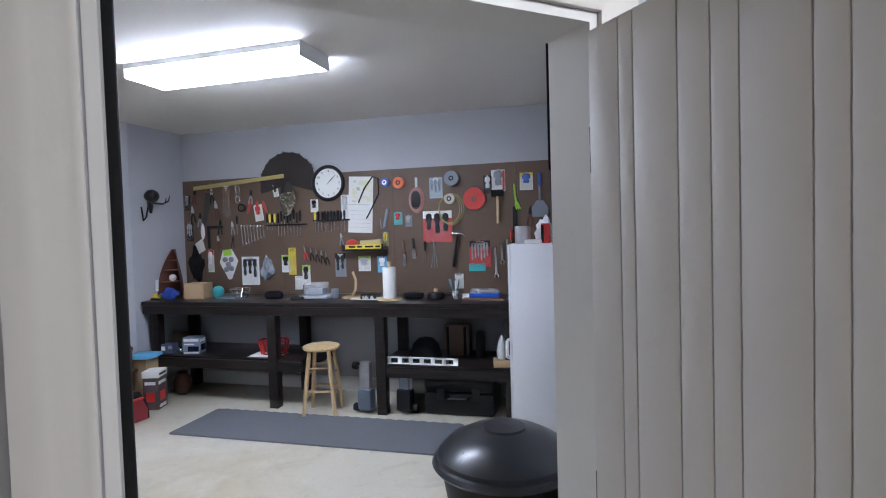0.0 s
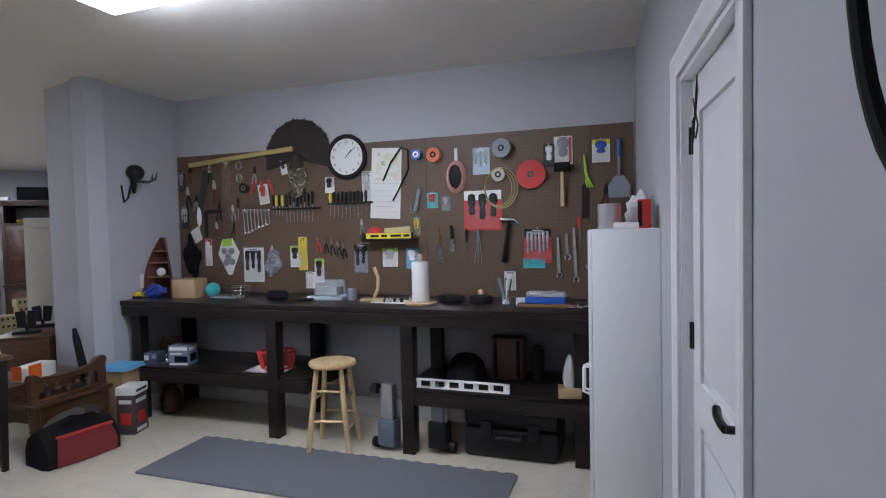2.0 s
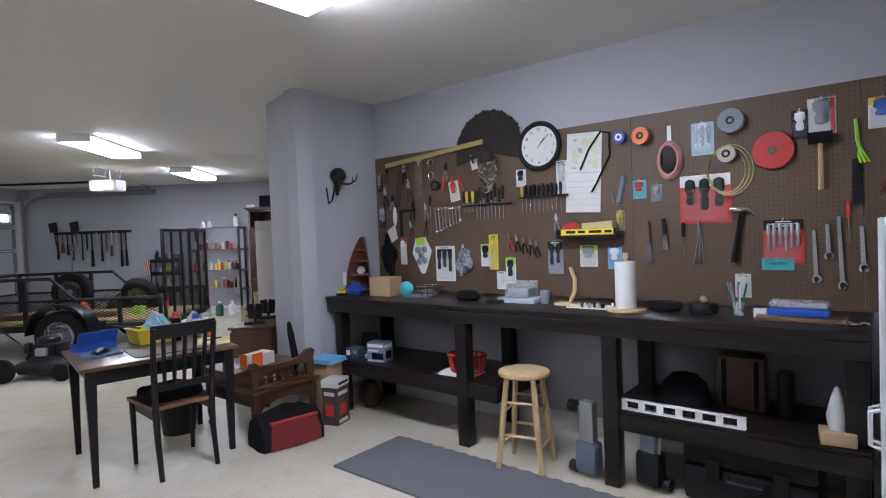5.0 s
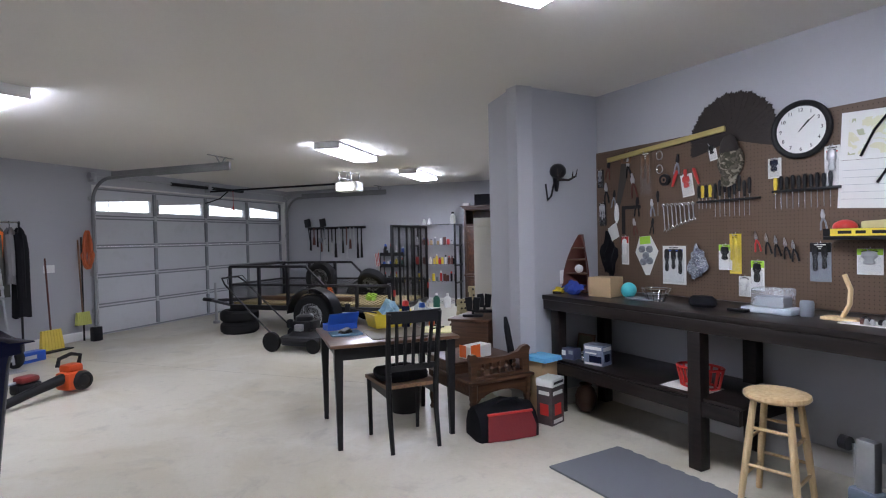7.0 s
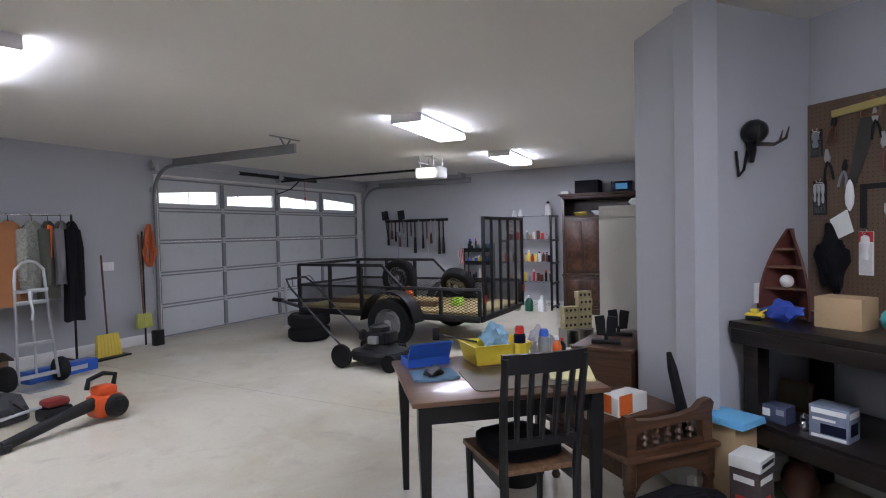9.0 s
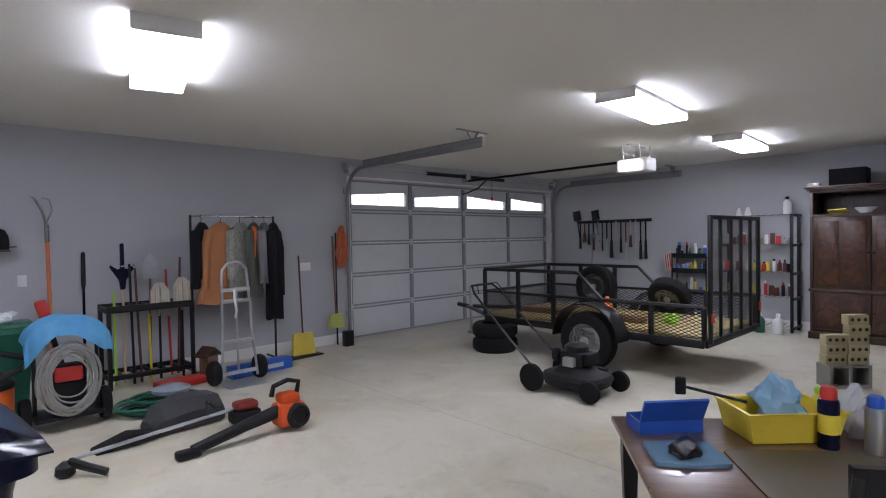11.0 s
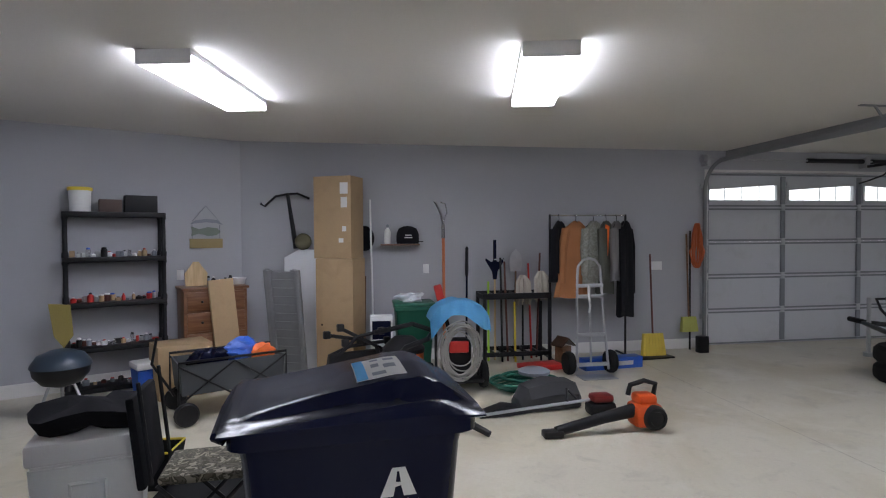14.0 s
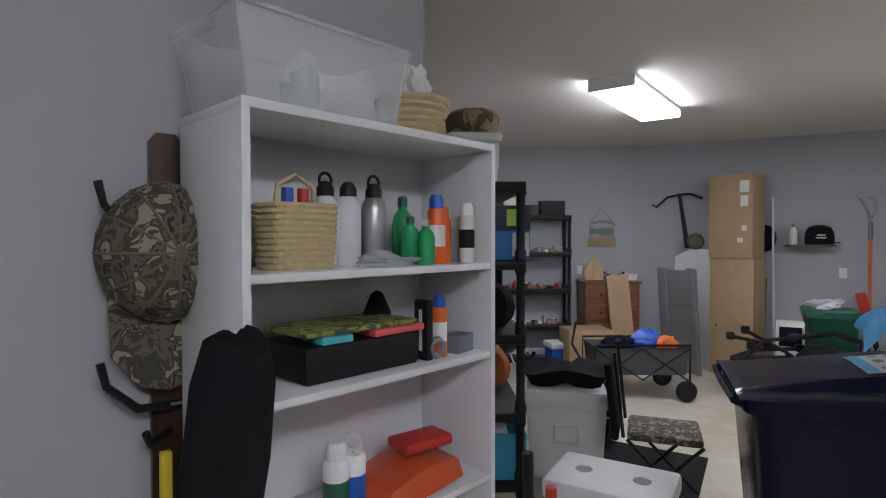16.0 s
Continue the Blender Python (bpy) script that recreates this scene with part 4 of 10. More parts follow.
def mesh_panel(bm, f, length, height, dx, dz, t=0.004):
    """Expanded-metal lattice: crossing strips over a length by height panel; f maps (a, b) to a place."""
    slope = dz / dx
    n = int((length + height / slope) / dx) + 1
    for s in (1, -1):
        for i in range(-int(height / slope / dx) - 1, n + 1):
            a0 = i * dx
            lo_a, hi_a = max(0.0, a0 if s > 0 else a0 - height / slope), min(length, a0 + height / slope if s > 0 else a0)
            if hi_a - lo_a < 0.01:
                continue
            b = [(a - a0) * slope * s for a in (lo_a, hi_a)]
            p, q = Vector(f(lo_a, b[0])), Vector(f(hi_a, b[1]))
            up = Vector((0, 0, t))
            vs = [bm.verts.new(x) for x in (p - up, q - up, q + up, p + up)]
            bm.faces.new(vs)


trailer()


# ---- far wall: armoire, wire shelf ----
def armoire():
    o = thing("armoire", GM @ pose(0.04, 4.84, 0), "dark walnut armoire with panelled doors and open top niche", "armoire")
    bm = B()
    box(bm, 0, 0, 0.0, 0.03, 1.40, 2.06)
    box(bm, 0.03, 0, 0.10, 0.62, 0.04, 2.06, 0.004)
    box(bm, 0.03, 1.36, 0.10, 0.62, 1.40, 2.06, 0.004)
    box(bm, 0.03, 0.04, 0.68, 0.62, 1.36, 0.72)
    box(bm, 0.03, 0.04, 1.72, 0.62, 1.36, 1.76)
    box(bm, 0.03, 0.04, 0.10, 0.60, 1.36, 0.14)
    part("carcass", bm, M_WALNUT, o)
    bm = B()
    for k, (d, z0, z1) in enumerate(((0.0, 2.06, 2.09), (0.03, 2.09, 2.12), (0.06, 2.12, 2.15))):
        box(bm, 0, -d, z0, 0.62 + d, 1.40 + d, z1, 0.008)
    part("cornice", bm, M_WALNUT, o)
    bm = B()
    box(bm, 0, -0.02, 0, 0.66, 1.42, 0.10, 0.01)
    part("plinth", bm, M_WALNUT, o)
    bm = B()
    box(bm, 0.62, -0.015, 0.67, 0.645, 1.415, 0.71, 0.006)
    part("waist_moulding", bm, M_WALNUT, o)
    for y0, y1, z0, z1 in ((0.045, 0.695, 0.725, 1.715), (0.705, 1.355, 0.725, 1.715), (0.045, 0.695, 0.145, 0.665), (0.705, 1.355, 0.145, 0.665)):
        bm = B()
        box(bm, 0.60, y0, z0, 0.622, y1, z1, 0.003)
        d = part("door", bm, M_WALNUT, o)
        for w in (0, 1):
            ya, yb = y0 + 0.05 + w * (y1 - y0 - 0.05) / 2, y0 + (w + 1) * (y1 - y0 - 0.05) / 2
            bm = B()
            box(bm, 0.623, ya, z0 + 0.06, 0.634, yb, z1 - 0.06, 0.006)
            part("raised_panel", bm, M_BURL, d)
        bm = B()
        ball(bm, (0.645, y1 - 0.025 if y0 < 0.5 else y0 + 0.025, (z0 + z1) / 2), 0.014)
        part("knob", bm, M_BLACK, d)


M_BURL = spots("burl_veneer", [(0.03, 0.012, 0.007), (0.055, 0.022, 0.012), (0.09, 0.038, 0.02)], 9, 0.35)
armoire()


def post_shelf(name, m, w, d, levels, material, label, category, solid=True, group=""):
    """Open shelf: x across, y from the wall, a board at each level."""
    o = thing(name, m, label, category, group)
    for z in levels:
        bm = B()
        if solid:
            box(bm, 0, 0, z - 0.05, w, d, z, 0.008)
        else:
            for k in range(12):
                box(bm, 0.01, d * k / 11 - 0.003, z - 0.008, w - 0.01, d * k / 11 + 0.003, z - 0.002)
            for yy in (0.0, d):
                box(bm, 0.0, yy - 0.012, z - 0.04, w, yy + 0.012, z)
        part("shelf_board", bm, material, o)
    top = max(levels)
    for x in (0.025, w - 0.025):
        for y in (0.025, d - 0.025):
            bm = B()
            if solid:
                zz = 0.0
                for z in sorted(levels):
                    if z - 0.05 > zz:
                        lathe(bm, [(0.03, zz), (0.03, zz + 0.04), (0.022, zz + 0.06), (0.022, z - 0.08), (0.03, z - 0.06), (0.03, z - 0.05)], 10, (x, y, 0))
                    zz = z
            else:
                box(bm, x - 0.02, y - 0.02, 0, x + 0.02, y + 0.02, top, 0.003)
            part("post", bm, material, o)
    return o


post_shelf("wire_shelf", GM @ pose(0.02, 3.52, 0) @ pose(0, 0, 0), 0.42, 1.06, (0.09, 0.53, 0.91, 1.34, 1.79), M_BLACK, "black wire shelving unit stocked with bottles and cans", "shelving", False)
post_shelf("plastic_shelf", WM @ pose(0.86, 0.01, 0), 0.92, 0.31, (0.06, 0.47, 0.92, 1.38, 1.84), M_BLKPL, "black plastic shelving unit with small goods", "shelving", True)
post_shelf("plastic_shelf", EM @ pose(3.39, 0.05, 0), 0.91, 0.46, (0.30, 0.66, 1.06, 1.44, 1.84), M_BLKPL, "black plastic shelving unit crowded with boxes and camping gear", "shelving", True)


def bookcase():
    o = thing("bookcase", HM @ pose(0.0, 0.004, 0, 0, 0, 4.5), "white laminate bookcase with open shelves of bottles and gear", "bookcase")
    w, d = 0.765, 0.295
    for x in (0, w - 0.018):
        bm = B()
        box(bm, x, 0, 0, x + 0.018, d, 1.80, 0.001)
        part("side_panel", bm, M_WHITE, o)
    bm = B()
    box(bm, 0.018, 0, 0.02, w - 0.018, 0.006, 1.80)
    part("back_panel", bm, M_WHITE, o)
    bm = B()
    box(bm, 0.0, 0, 1.80, w, d, 1.82, 0.001)
    part("top_panel", bm, M_WHITE, o)
    for z in (0.10, 0.50, 0.87, 1.225, 1.48):
        bm = B()
        box(bm, 0.018, 0.006, z - 0.018, w - 0.018, d - 0.003, z, 0.001)
        part("shelf_board", bm, M_WHITE, o)
    bm = B()
    box(bm, 0.018, d - 0.03, 0.0, w - 0.018, d - 0.015, 0.08)
    part("plinth", bm, M_WHITE, o)


bookcase()


# ---- wheeled recycling bin ----
def recycling_bin():
    o = thing("recycling_bin", pose(0.40, 2.24, 0, 0, 0, 140.0), "large navy blue wheeled recycling bin with lid shut", "bin")
    bm = B()
    rings = []
    for z, x0, x1, y0, y1 in ((0.03, -0.28, 0.30, 0.08, 0.55), (0.10, -0.30, 0.31, 0.06, 0.57), (0.85, -0.36, 0.37, 0.015, 0.62), (0.90, -0.37, 0.38, 0.005, 0.63), (0.905, -0.40, 0.42, -0.02, 0.655), (0.955, -0.40, 0.42, -0.02, 0.655)):
        r = 0.07
        ring = []
        for cx, cy, a0 in ((x1 - r, y1 - r, 0), (x0 + r, y1 - r, 90), (x0 + r, y0 + r, 180), (x1 - r, y0 + r, 270)):
            for k in range(5):
                t = radians(a0 + 90 * k / 4)
                ring.append(bm.verts.new((cx + r * math.cos(t), cy + r * math.sin(t), z)))
        rings.append(ring)
    ring_faces(bm, rings)
    part("body", bm, M_NAVY, o)
    bm = B()
    nx, ny = 64, 40

    prof_a = (0.0, 0.03, 0.06, 0.10, 0.45, 0.66, 0.78, 0.84, 0.93, 0.97, 1.0)
    prof_h = (0.012, 0.022, 0.022, 0.032, 0.088, 0.118, 0.122, 0.105, 0.045, 0.020, 0.012)

    def lid_z(a, b):
        side = min(b, 1 - b)
        rise = float(np.interp(a, prof_a, prof_h))
        edge = 0.12 + 0.05 * math.sin(math.pi * min(1.0, a / 0.9)) ** 2
        flank = float(np.interp(side, (0.0, 0.04, edge - 0.02, edge + 0.03, 0.5), (0.10, 0.32, 0.46, 0.92, 1.0)))
        dish = 0.010 * max(0.0, 1 - abs(a - 0.30) / 0.16) * max(0.0, 1 - abs(b - 0.5) / 0.24)
        return 0.962 + rise * flank - dish

    grid = []
    for i in range(nx + 1):
        row = []
        for j in range(ny + 1):
            row.append(bm.verts.new((-0.42 + 0.86 * i / nx, -0.03 + 0.70 * j / ny, lid_z(i / nx, j / ny))))
        grid.append(row)
    for i in range(nx):
        for j in range(ny):
            bm.faces.new((grid[i][j], grid[i + 1][j], grid[i + 1][j + 1], grid[i][j + 1]))
    lower = [[bm.verts.new((v.co.x, v.co.y, 0.957)) for v in edge] for edge in ([r[0] for r in grid], [r[-1] for r in grid], grid[0], grid[-1])]
    for top, low in zip(([r[0] for r in grid], [r[-1] for r in grid], grid[0], grid[-1]), lower):
        for i in range(len(top) - 1):
            bm.faces.new((top[i], top[i + 1], low[i + 1], low[i]))
    part("lid", bm, M_NAVY, o)
    bm = B()
    tube(bm, [(-0.40, 0.02, 0.935), (-0.43, 0.03, 0.945), (-0.438, 0.32, 0.947), (-0.43, 0.60, 0.945), (-0.40, 0.62, 0.935)], 0.015, 8)
    part("handle", bm, M_NAVY, o)
    for y in (0.02, 0.56):
        bm = B()
        lathe(bm, [(0.02, 0), (0.12, 0.005), (0.125, 0.03), (0.12, 0.055), (0.02, 0.06)], 24, m=pose(-0.30, y + 0.03, 0.125, 90, 0, 0))
        part("wheel", bm, M_RUBBER, o)

    def lid_patch(name, x0, x1, y0, y1, lift, material, label):
        bm = B()
        n = 8
        lo, hi = [], []
        for i in range(n + 1):
            for j in range(n + 1):
                x, y = x0 + (x1 - x0) * i / n, y0 + (y1 - y0) * j / n
                z = lid_z((x + 0.42) / 0.86, (y + 0.03) / 0.70) + lift
                lo.append(bm.verts.new((x, y, z)))
        for i in range(n):
            for j in range(n):
                q = i * (n + 1) + j
                bm.faces.new((lo[q], lo[q + n + 1], lo[q + n + 2], lo[q + 1]))
        bmesh.ops.solidify(bm, geom=bm.faces[:], thickness=-0.0008)
        part(name, bm, material, o, label)

    lid_patch("sticker", 0.02, 0.20, 0.14, 0.42, 0.004, M_PAPER, "white printed sticker on the lid")
    lid_patch("sticker_band", 0.023, 0.062, 0.143, 0.417, 0.0062, M_SKY, "blue band of the sticker")
    for x, y, w, d in ((0.08, 0.17, 0.05, 0.04), (0.13, 0.24, 0.045, 0.05), (0.085, 0.27, 0.03, 0.045), (0.14, 0.34, 0.04, 0.04), (0.09, 0.36, 0.03, 0.03)):
        lid_patch("sticker_print", x, x + w, y, y + d, 0.0062, M_GREY, "")

    def on_side(x, z):
        return pose(x, 0.015 + 0.06 * (0.85 - z) - 0.0015, z, 93.4, 0, 0)

    for pts in ([(-0.062, -0.05), (-0.018, -0.05), (-0.012, -0.02), (-0.004, 0.05), (-0.022, 0.05)], [(0.062, -0.05), (0.018, -0.05), (0.01, -0.02), (0.0, 0.05), (0.022, 0.05)], [(-0.03, -0.012), (-0.012, -0.018), (0.01, -0.012), (0.034, -0.014), (0.03, -0.002), (-0.028, 0.0)], [(-0.022, 0.05), (0.022, 0.05), (0.018, 0.036), (-0.018, 0.036)]):
        bm = B()
        plate(bm, pts, 0, 0.0008, on_side(0.145, 0.745))
        part("emblem", bm, M_PAPER, o, "white arch emblem")
    letters("City of Auburn", 0.024, M_PAPER, o, on_side(0.145, 0.675))
    bm = B()
    box(bm, -0.075, -0.0015, 0, 0.075, 0.0015, 0.0008, 0, on_side(0.145, 0.655))
    part("printed_line", bm, M_PAPER, o)
    letters("RECYCLE", 0.038, M_PAPER, o, on_side(0.145, 0.628))
    return o


recycling_bin()

# ---- things hung on the pegboard; local x right, y up, z out from the board ----
def hang(x, z, r=0.0, off=0.0195):
    return PM @ pose(x, -off, z, 90, 0, 0) @ pose(0, 0, 0, 0, 0, r)


def hook(o, x, y):
    bm = B()
    tube(bm, [(x, y + 0.02, 0.0), (x, y, 0.004), (x, y - 0.004, 0.03), (x, y + 0.012, 0.04)], 0.0022, 5)
    part("peg_hook", bm, M_STEEL, o)


def card_pack(x, z, w, h, card, goods, label, category="tool pack", r=0, bars=(), n=0, top=None):
    """A card with goods fixed to it, hung on a hook."""
    o = thing("tool_pack", hang(x, z, r), label, category)
    bm = B()
    box(bm, -w / 2, -h / 2, 0.001, w / 2, h / 2, 0.004)
    part("card", bm, card, o)
    if top:
        bm = B()
        box(bm, -w / 2 + 0.001, h * 0.26, 0.0045, w / 2 - 0.001, h / 2 - 0.001, 0.006)
        part("header", bm, top, o)
    k = max(1, n)
    for i in range(k):
        bm = B()
        cw = w * 0.86 / k
        cx = -w * 0.43 + cw * (i + 0.5)
        k_top = 0.2 - 0.12 * ((i * 7 + int(x * 31)) % 3) / 2
        lathe(bm, [(cw * 0.10, -h * 0.42), (cw * 0.34, -h * 0.38), (cw * 0.38, -h * 0.2), (cw * 0.2, -h * 0.08), (cw * 0.30, h * 0.02), (cw * 0.26, h * k_top), (cw * 0.05, h * (k_top + 0.03))], 12, m=pose(cx, 0, 0.013, -90, 0, 180), sy=min(1.0, 0.024 / (cw * 0.8)))
        part("packed_item", bm, goods, o)
    for bx, by, bw, bh, bmat in bars:
        bm = B()
        box(bm, bx - bw / 2, by - bh / 2, 0.0065, bx + bw / 2, by + bh / 2, 0.0075)
        part("print_bar", bm, bmat, o)
    if h > 0.1:
        rnd = random.Random(int(x * 1000 + z * 77))
        ink = M_BLKPL if card in (M_PAPER, M_WPL, M_YELLOW, M_SKY) else M_PAPER
        for i in range(3):
            bw, y = w * rnd.uniform(0.3, 0.7), h * (0.45 - 0.05 * i)
            bm = B()
            box(bm, -bw / 2, y - h * 0.012, 0.0078, bw / 2, y + h * 0.012, 0.0084)
            part("print_bar", bm, ink, o)
        bm = B()
        rings = [[bm.verts.new((px * f, -h * 0.12 + py * f, pz)) for px, py in ((-w * 0.44, -h * 0.34), (w * 0.44, -h * 0.34), (w * 0.44, h * 0.30), (w * 0.3, h * 0.36), (-w * 0.3, h * 0.36), (-w * 0.44, h * 0.30))] for pz, f in ((0.0085, 1.0), (0.024, 0.94), (0.029, 0.85))]
        ring_faces(bm, rings)
        part("blister", bm, M_BLISTER, o, "clear plastic blister")
    hook(o, 0, h / 2 - 0.01)
    return o


def combination_wrench(x, z, length, r=0):
    bm = B()
    a = length / 2
    plate(bm, [(-0.006, -a + 0.02), (0.006, -a + 0.02), (0.005, a - 0.02), (-0.005, a - 0.02)], 0.006, 0.012)
    tube(bm, [(0.011 * math.cos(t), a - 0.008 + 0.011 * math.sin(t), 0.009) for t in [2 * math.pi * i / 12 for i in range(12)]], 0.005, 6, True)
    tube(bm, [(0.012 * math.cos(t), -a + 0.006 + 0.012 * math.sin(t), 0.009) for t in [radians(-40 + 260 * i / 9 + 0) for i in range(10)]], 0.005, 6)
    return solo("combination_wrench", bm, M_CHROME, hang(x, z, r), "steel combination wrench hung in a row on the pegboard", "wrench", "combination wrenches on the pegboard")


for i in range(8):
    combination_wrench(0.735 + i * 0.037, 1.60 + 0.006 * i, 0.22 - 0.013 * i, 4)


def screwdriver(x, z, length, handle, m_h=None, r=0):
    o = thing("screwdriver", hang(x, z, r, 0.035), "screwdriver with black grip in a row on the pegboard", "screwdriver", "screwdrivers on the pegboard")
    bm = B()
    lathe(bm, [(0.006, 0), (0.011, -0.01), (0.013, -handle * 0.4), (0.009, -handle * 0.8), (0.011, -handle)], 10, m=pose(0, length / 2, 0, -90, 0, 0))
    part("grip", bm, m_h or M_BLKPL, o)
    bm = B()
    y0 = length / 2 - handle
    cyl(bm, (0, y0, 0), (0, -length / 2, 0), 0.0032, 0.0028, 7)
    part("shaft", bm, M_CHROME, o)


random.seed(4)
bm = B()
box(bm, 1.03, -0.008, 0.002, 1.50, 0.008, 0.028, 0.003)
solo("tool_rail", bm, M_BLKPL, hang(0.0, 1.705), "black magnetic tool rail across the pegboard", "tool rail")
for i in range(4):
    screwdriver(1.045 + i * 0.03, 1.74, 0.17, 0.09, M_YELLOW if i % 2 else M_BLKPL)
for i in range(8):
    screwdriver(1.175 + i * 0.036, 1.71 + 0.01 * (i % 3), 0.24 + 0.02 * (i % 3), 0.11)
bm = B()
box(bm, -0.2, -0.008, 0.002, 0.2, 0.008, 0.028, 0.003)
solo("tool_rail", bm, M_BLKPL, hang(1.78, 1.735), "black magnetic tool rail across the pegboard", "tool rail")
for i in range(10):
    screwdriver(1.60 + i * 0.036, 1.725, 0.2 + 0.015 * (i % 2), 0.10, M_YELLOW if i == 0 else None)


def pliers(x, z, r=0, grip=None, s=1.0, jaw=None):
    o = thing("pliers", hang(x, z, r), "pliers hung on the pegboard", "pliers", "pliers on the pegboard")
    bm = B()
    plate(bm, [(-0.008 * s, 0.0), (-0.013 * s, 0.02 * s), (-0.004 * s, 0.06 * s), (0.004 * s, 0.06 * s), (0.013 * s, 0.02 * s), (0.008 * s, 0.0)], 0.006, 0.016)
    part("jaw", bm, jaw or M_CHROME, o)
    for q in (-1, 1):
        bm = B()
        tube(bm, [(0, 0.005 * s, 0.011), (q * 0.014 * s, -0.03 * s, 0.012), (q * 0.02 * s, -0.08 * s, 0.012)], 0.006 * s, 6)
        part("grip", bm, grip or M_BLKPL, o)


for i, x in enumerate((1.47, 1.54, 1.60, 1.66, 1.71)):
    pliers(x, 1.42 - 0.015 * i, 8, M_BLKPL if i else M_RED)

# wall clock
o = thing("wall_clock", hang(1.76, 2.11), "round wall clock with black rim and white dial", "clock")
bm = B()
tube(bm, [(0.165 * math.cos(radians(9 * i)), 0.165 * math.sin(radians(9 * i)), 0.019) for i in range(40)], 0.0185, 10, True)
part("rim", bm, M_BLKPL, o)
bm = B()
lathe(bm, [(0.15, 0.012), (0.15, 0.018), (0.004, 0.018)], 36)
part("dial", bm, M_PAPER, o)
for k in range(1, 13):
    t = radians(90 - 30 * k)
    letters(str(k), 0.032, M_BLACK, o, pose(0.122 * math.cos(t), 0.122 * math.sin(t), 0.0195), "numeral")
for ang, ln, w in ((90 - 42, 0.075, 0.006), (90 - 53 + 6, 0.115, 0.004)):
    bm = B()
    box(bm, -0.015, -w / 2, 0.021, ln, w / 2, 0.023)
    part("clock_hand", bm, M_BLACK, o, m=pose(0, 0, 0, 0, 0, ang))

# feather fan behind the clock
o = thing("turkey_fan", hang(1.30, 2.13), "dark spread turkey tail fan with beard above the pegboard", "turkey fan")
for k in range(33):
    a = radians(-12 + 204 * k / 32)
    bm = B()
    rr = 0.325 + 0.012 * ((k * 7) % 5) / 4
    pts = [(0.02, -0.008), (rr * 0.6, -0.022), (rr * 0.9, -0.026), (rr * 0.97, -0.017), (rr * 0.955, -0.009), (rr, -0.004), (rr * 0.985, 0.006), (rr * 0.96, 0.012), (rr * 0.98, 0.019), (rr * 0.9, 0.026), (rr * 0.6, 0.022), (0.02, 0.008)]
    plate(bm, pts, 0.004 + 0.0016 * (k % 3), 0.007 + 0.0016 * (k % 3), pose(0, 0, 0, 0, 0, math.degrees(a)))
    part("feather", bm, M_FEATHER, o)
bm = B()
ball(bm, (0, -0.08, 0.04), 0.075, 12, 0.9, 1.5, 0.6)
part("mount", bm, M_FEATHER, o)
bm = B()
box(bm, -0.55, -0.02, 0.01, 0.55, 0.02, 0.03, 0.003)
solo("level", bm, mat("worn_yellow_aluminium", (0.42, 0.34, 0.12), 0.4, 0.3, vary=0.15), hang(0.71, 2.17, 4.2), "long yellow carpenter's level on hooks", "level")
# camo cap hung below the fan
bm = B()
lathe(bm, [(0.085, 0.0), (0.09, 0.03), (0.07, 0.07), (0.03, 0.095), (0.004, 0.10)], 16, sx=1.0, sy=1.35)
plate(bm, [(-0.06, -0.08), (-0.055, -0.17), (0, -0.175), (0.05, -0.15), (0.06, -0.06)], 0.02, 0.03)
solo("camo_hat", bm, M_CAMO, hang(1.30, 1.97, -6), "camouflage cap hung on the pegboard", "cap")

# calendar
o = thing("calendar", hang(2.10, 1.88, -3), "paper wall calendar with a coloured picture", "calendar")
bm = B()
box(bm, -0.13, -0.28, 0.002, 0.13, 0.0, 0.005)
part("month_page", bm, M_PAPER, o)
bm = B()
box(bm, -0.13, 0.002, 0.002, 0.13, 0.28, 0.005)
part("picture_page", bm, M_PAPER, o)
bm = B()
box(bm, -0.09, 0.03, 0.0055, 0.115, 0.24, 0.0062)
part("picture", bm, spots("calendar_picture", [(0.62, 0.68, 0.72), (0.66, 0.64, 0.45), (0.70, 0.70, 0.66), (0.42, 0.45, 0.30)], 7), o)
for r_ in range(5):
    bm = B()
    box(bm, -0.11, -0.06 - 0.042 * r_, 0.0055, 0.11, -0.0585 - 0.042 * r_, 0.006)
    part("ruled_line", bm, M_GREY, o)
bm = B()
tube(bm, [(-0.02, 0.02, 0.012), (0.05, 0.16, 0.015), (0.14, 0.27, 0.018), (0.2, 0.25, 0.02), (0.2, 0.1, 0.018), (0.1, -0.08, 0.015), (0.06, -0.14, 0.012)], 0.007, 6)
solo("strap", bm, M_BLKC, hang(2.10, 1.88), "black strap looped over a peg beside the calendar", "strap")


def spool(x, z, m_, core, label, r=0.055, depth=0.06):
    o = thing("cord_spool", hang(x, z), label, "spool")
    bm = B()
    lathe(bm, [(0.02, 0.004), (r, 0.004), (r * 1.02, depth * 0.5), (r, depth), (0.02, depth)], 20)
    part("winding", bm, m_, o)
    bm = B()
    lathe(bm, [(0.02, depth * 0.6), (0.024, depth + 0.003), (0.012, depth + 0.003), (0.010, depth * 0.6)], 14)
    part("core", bm, core, o)


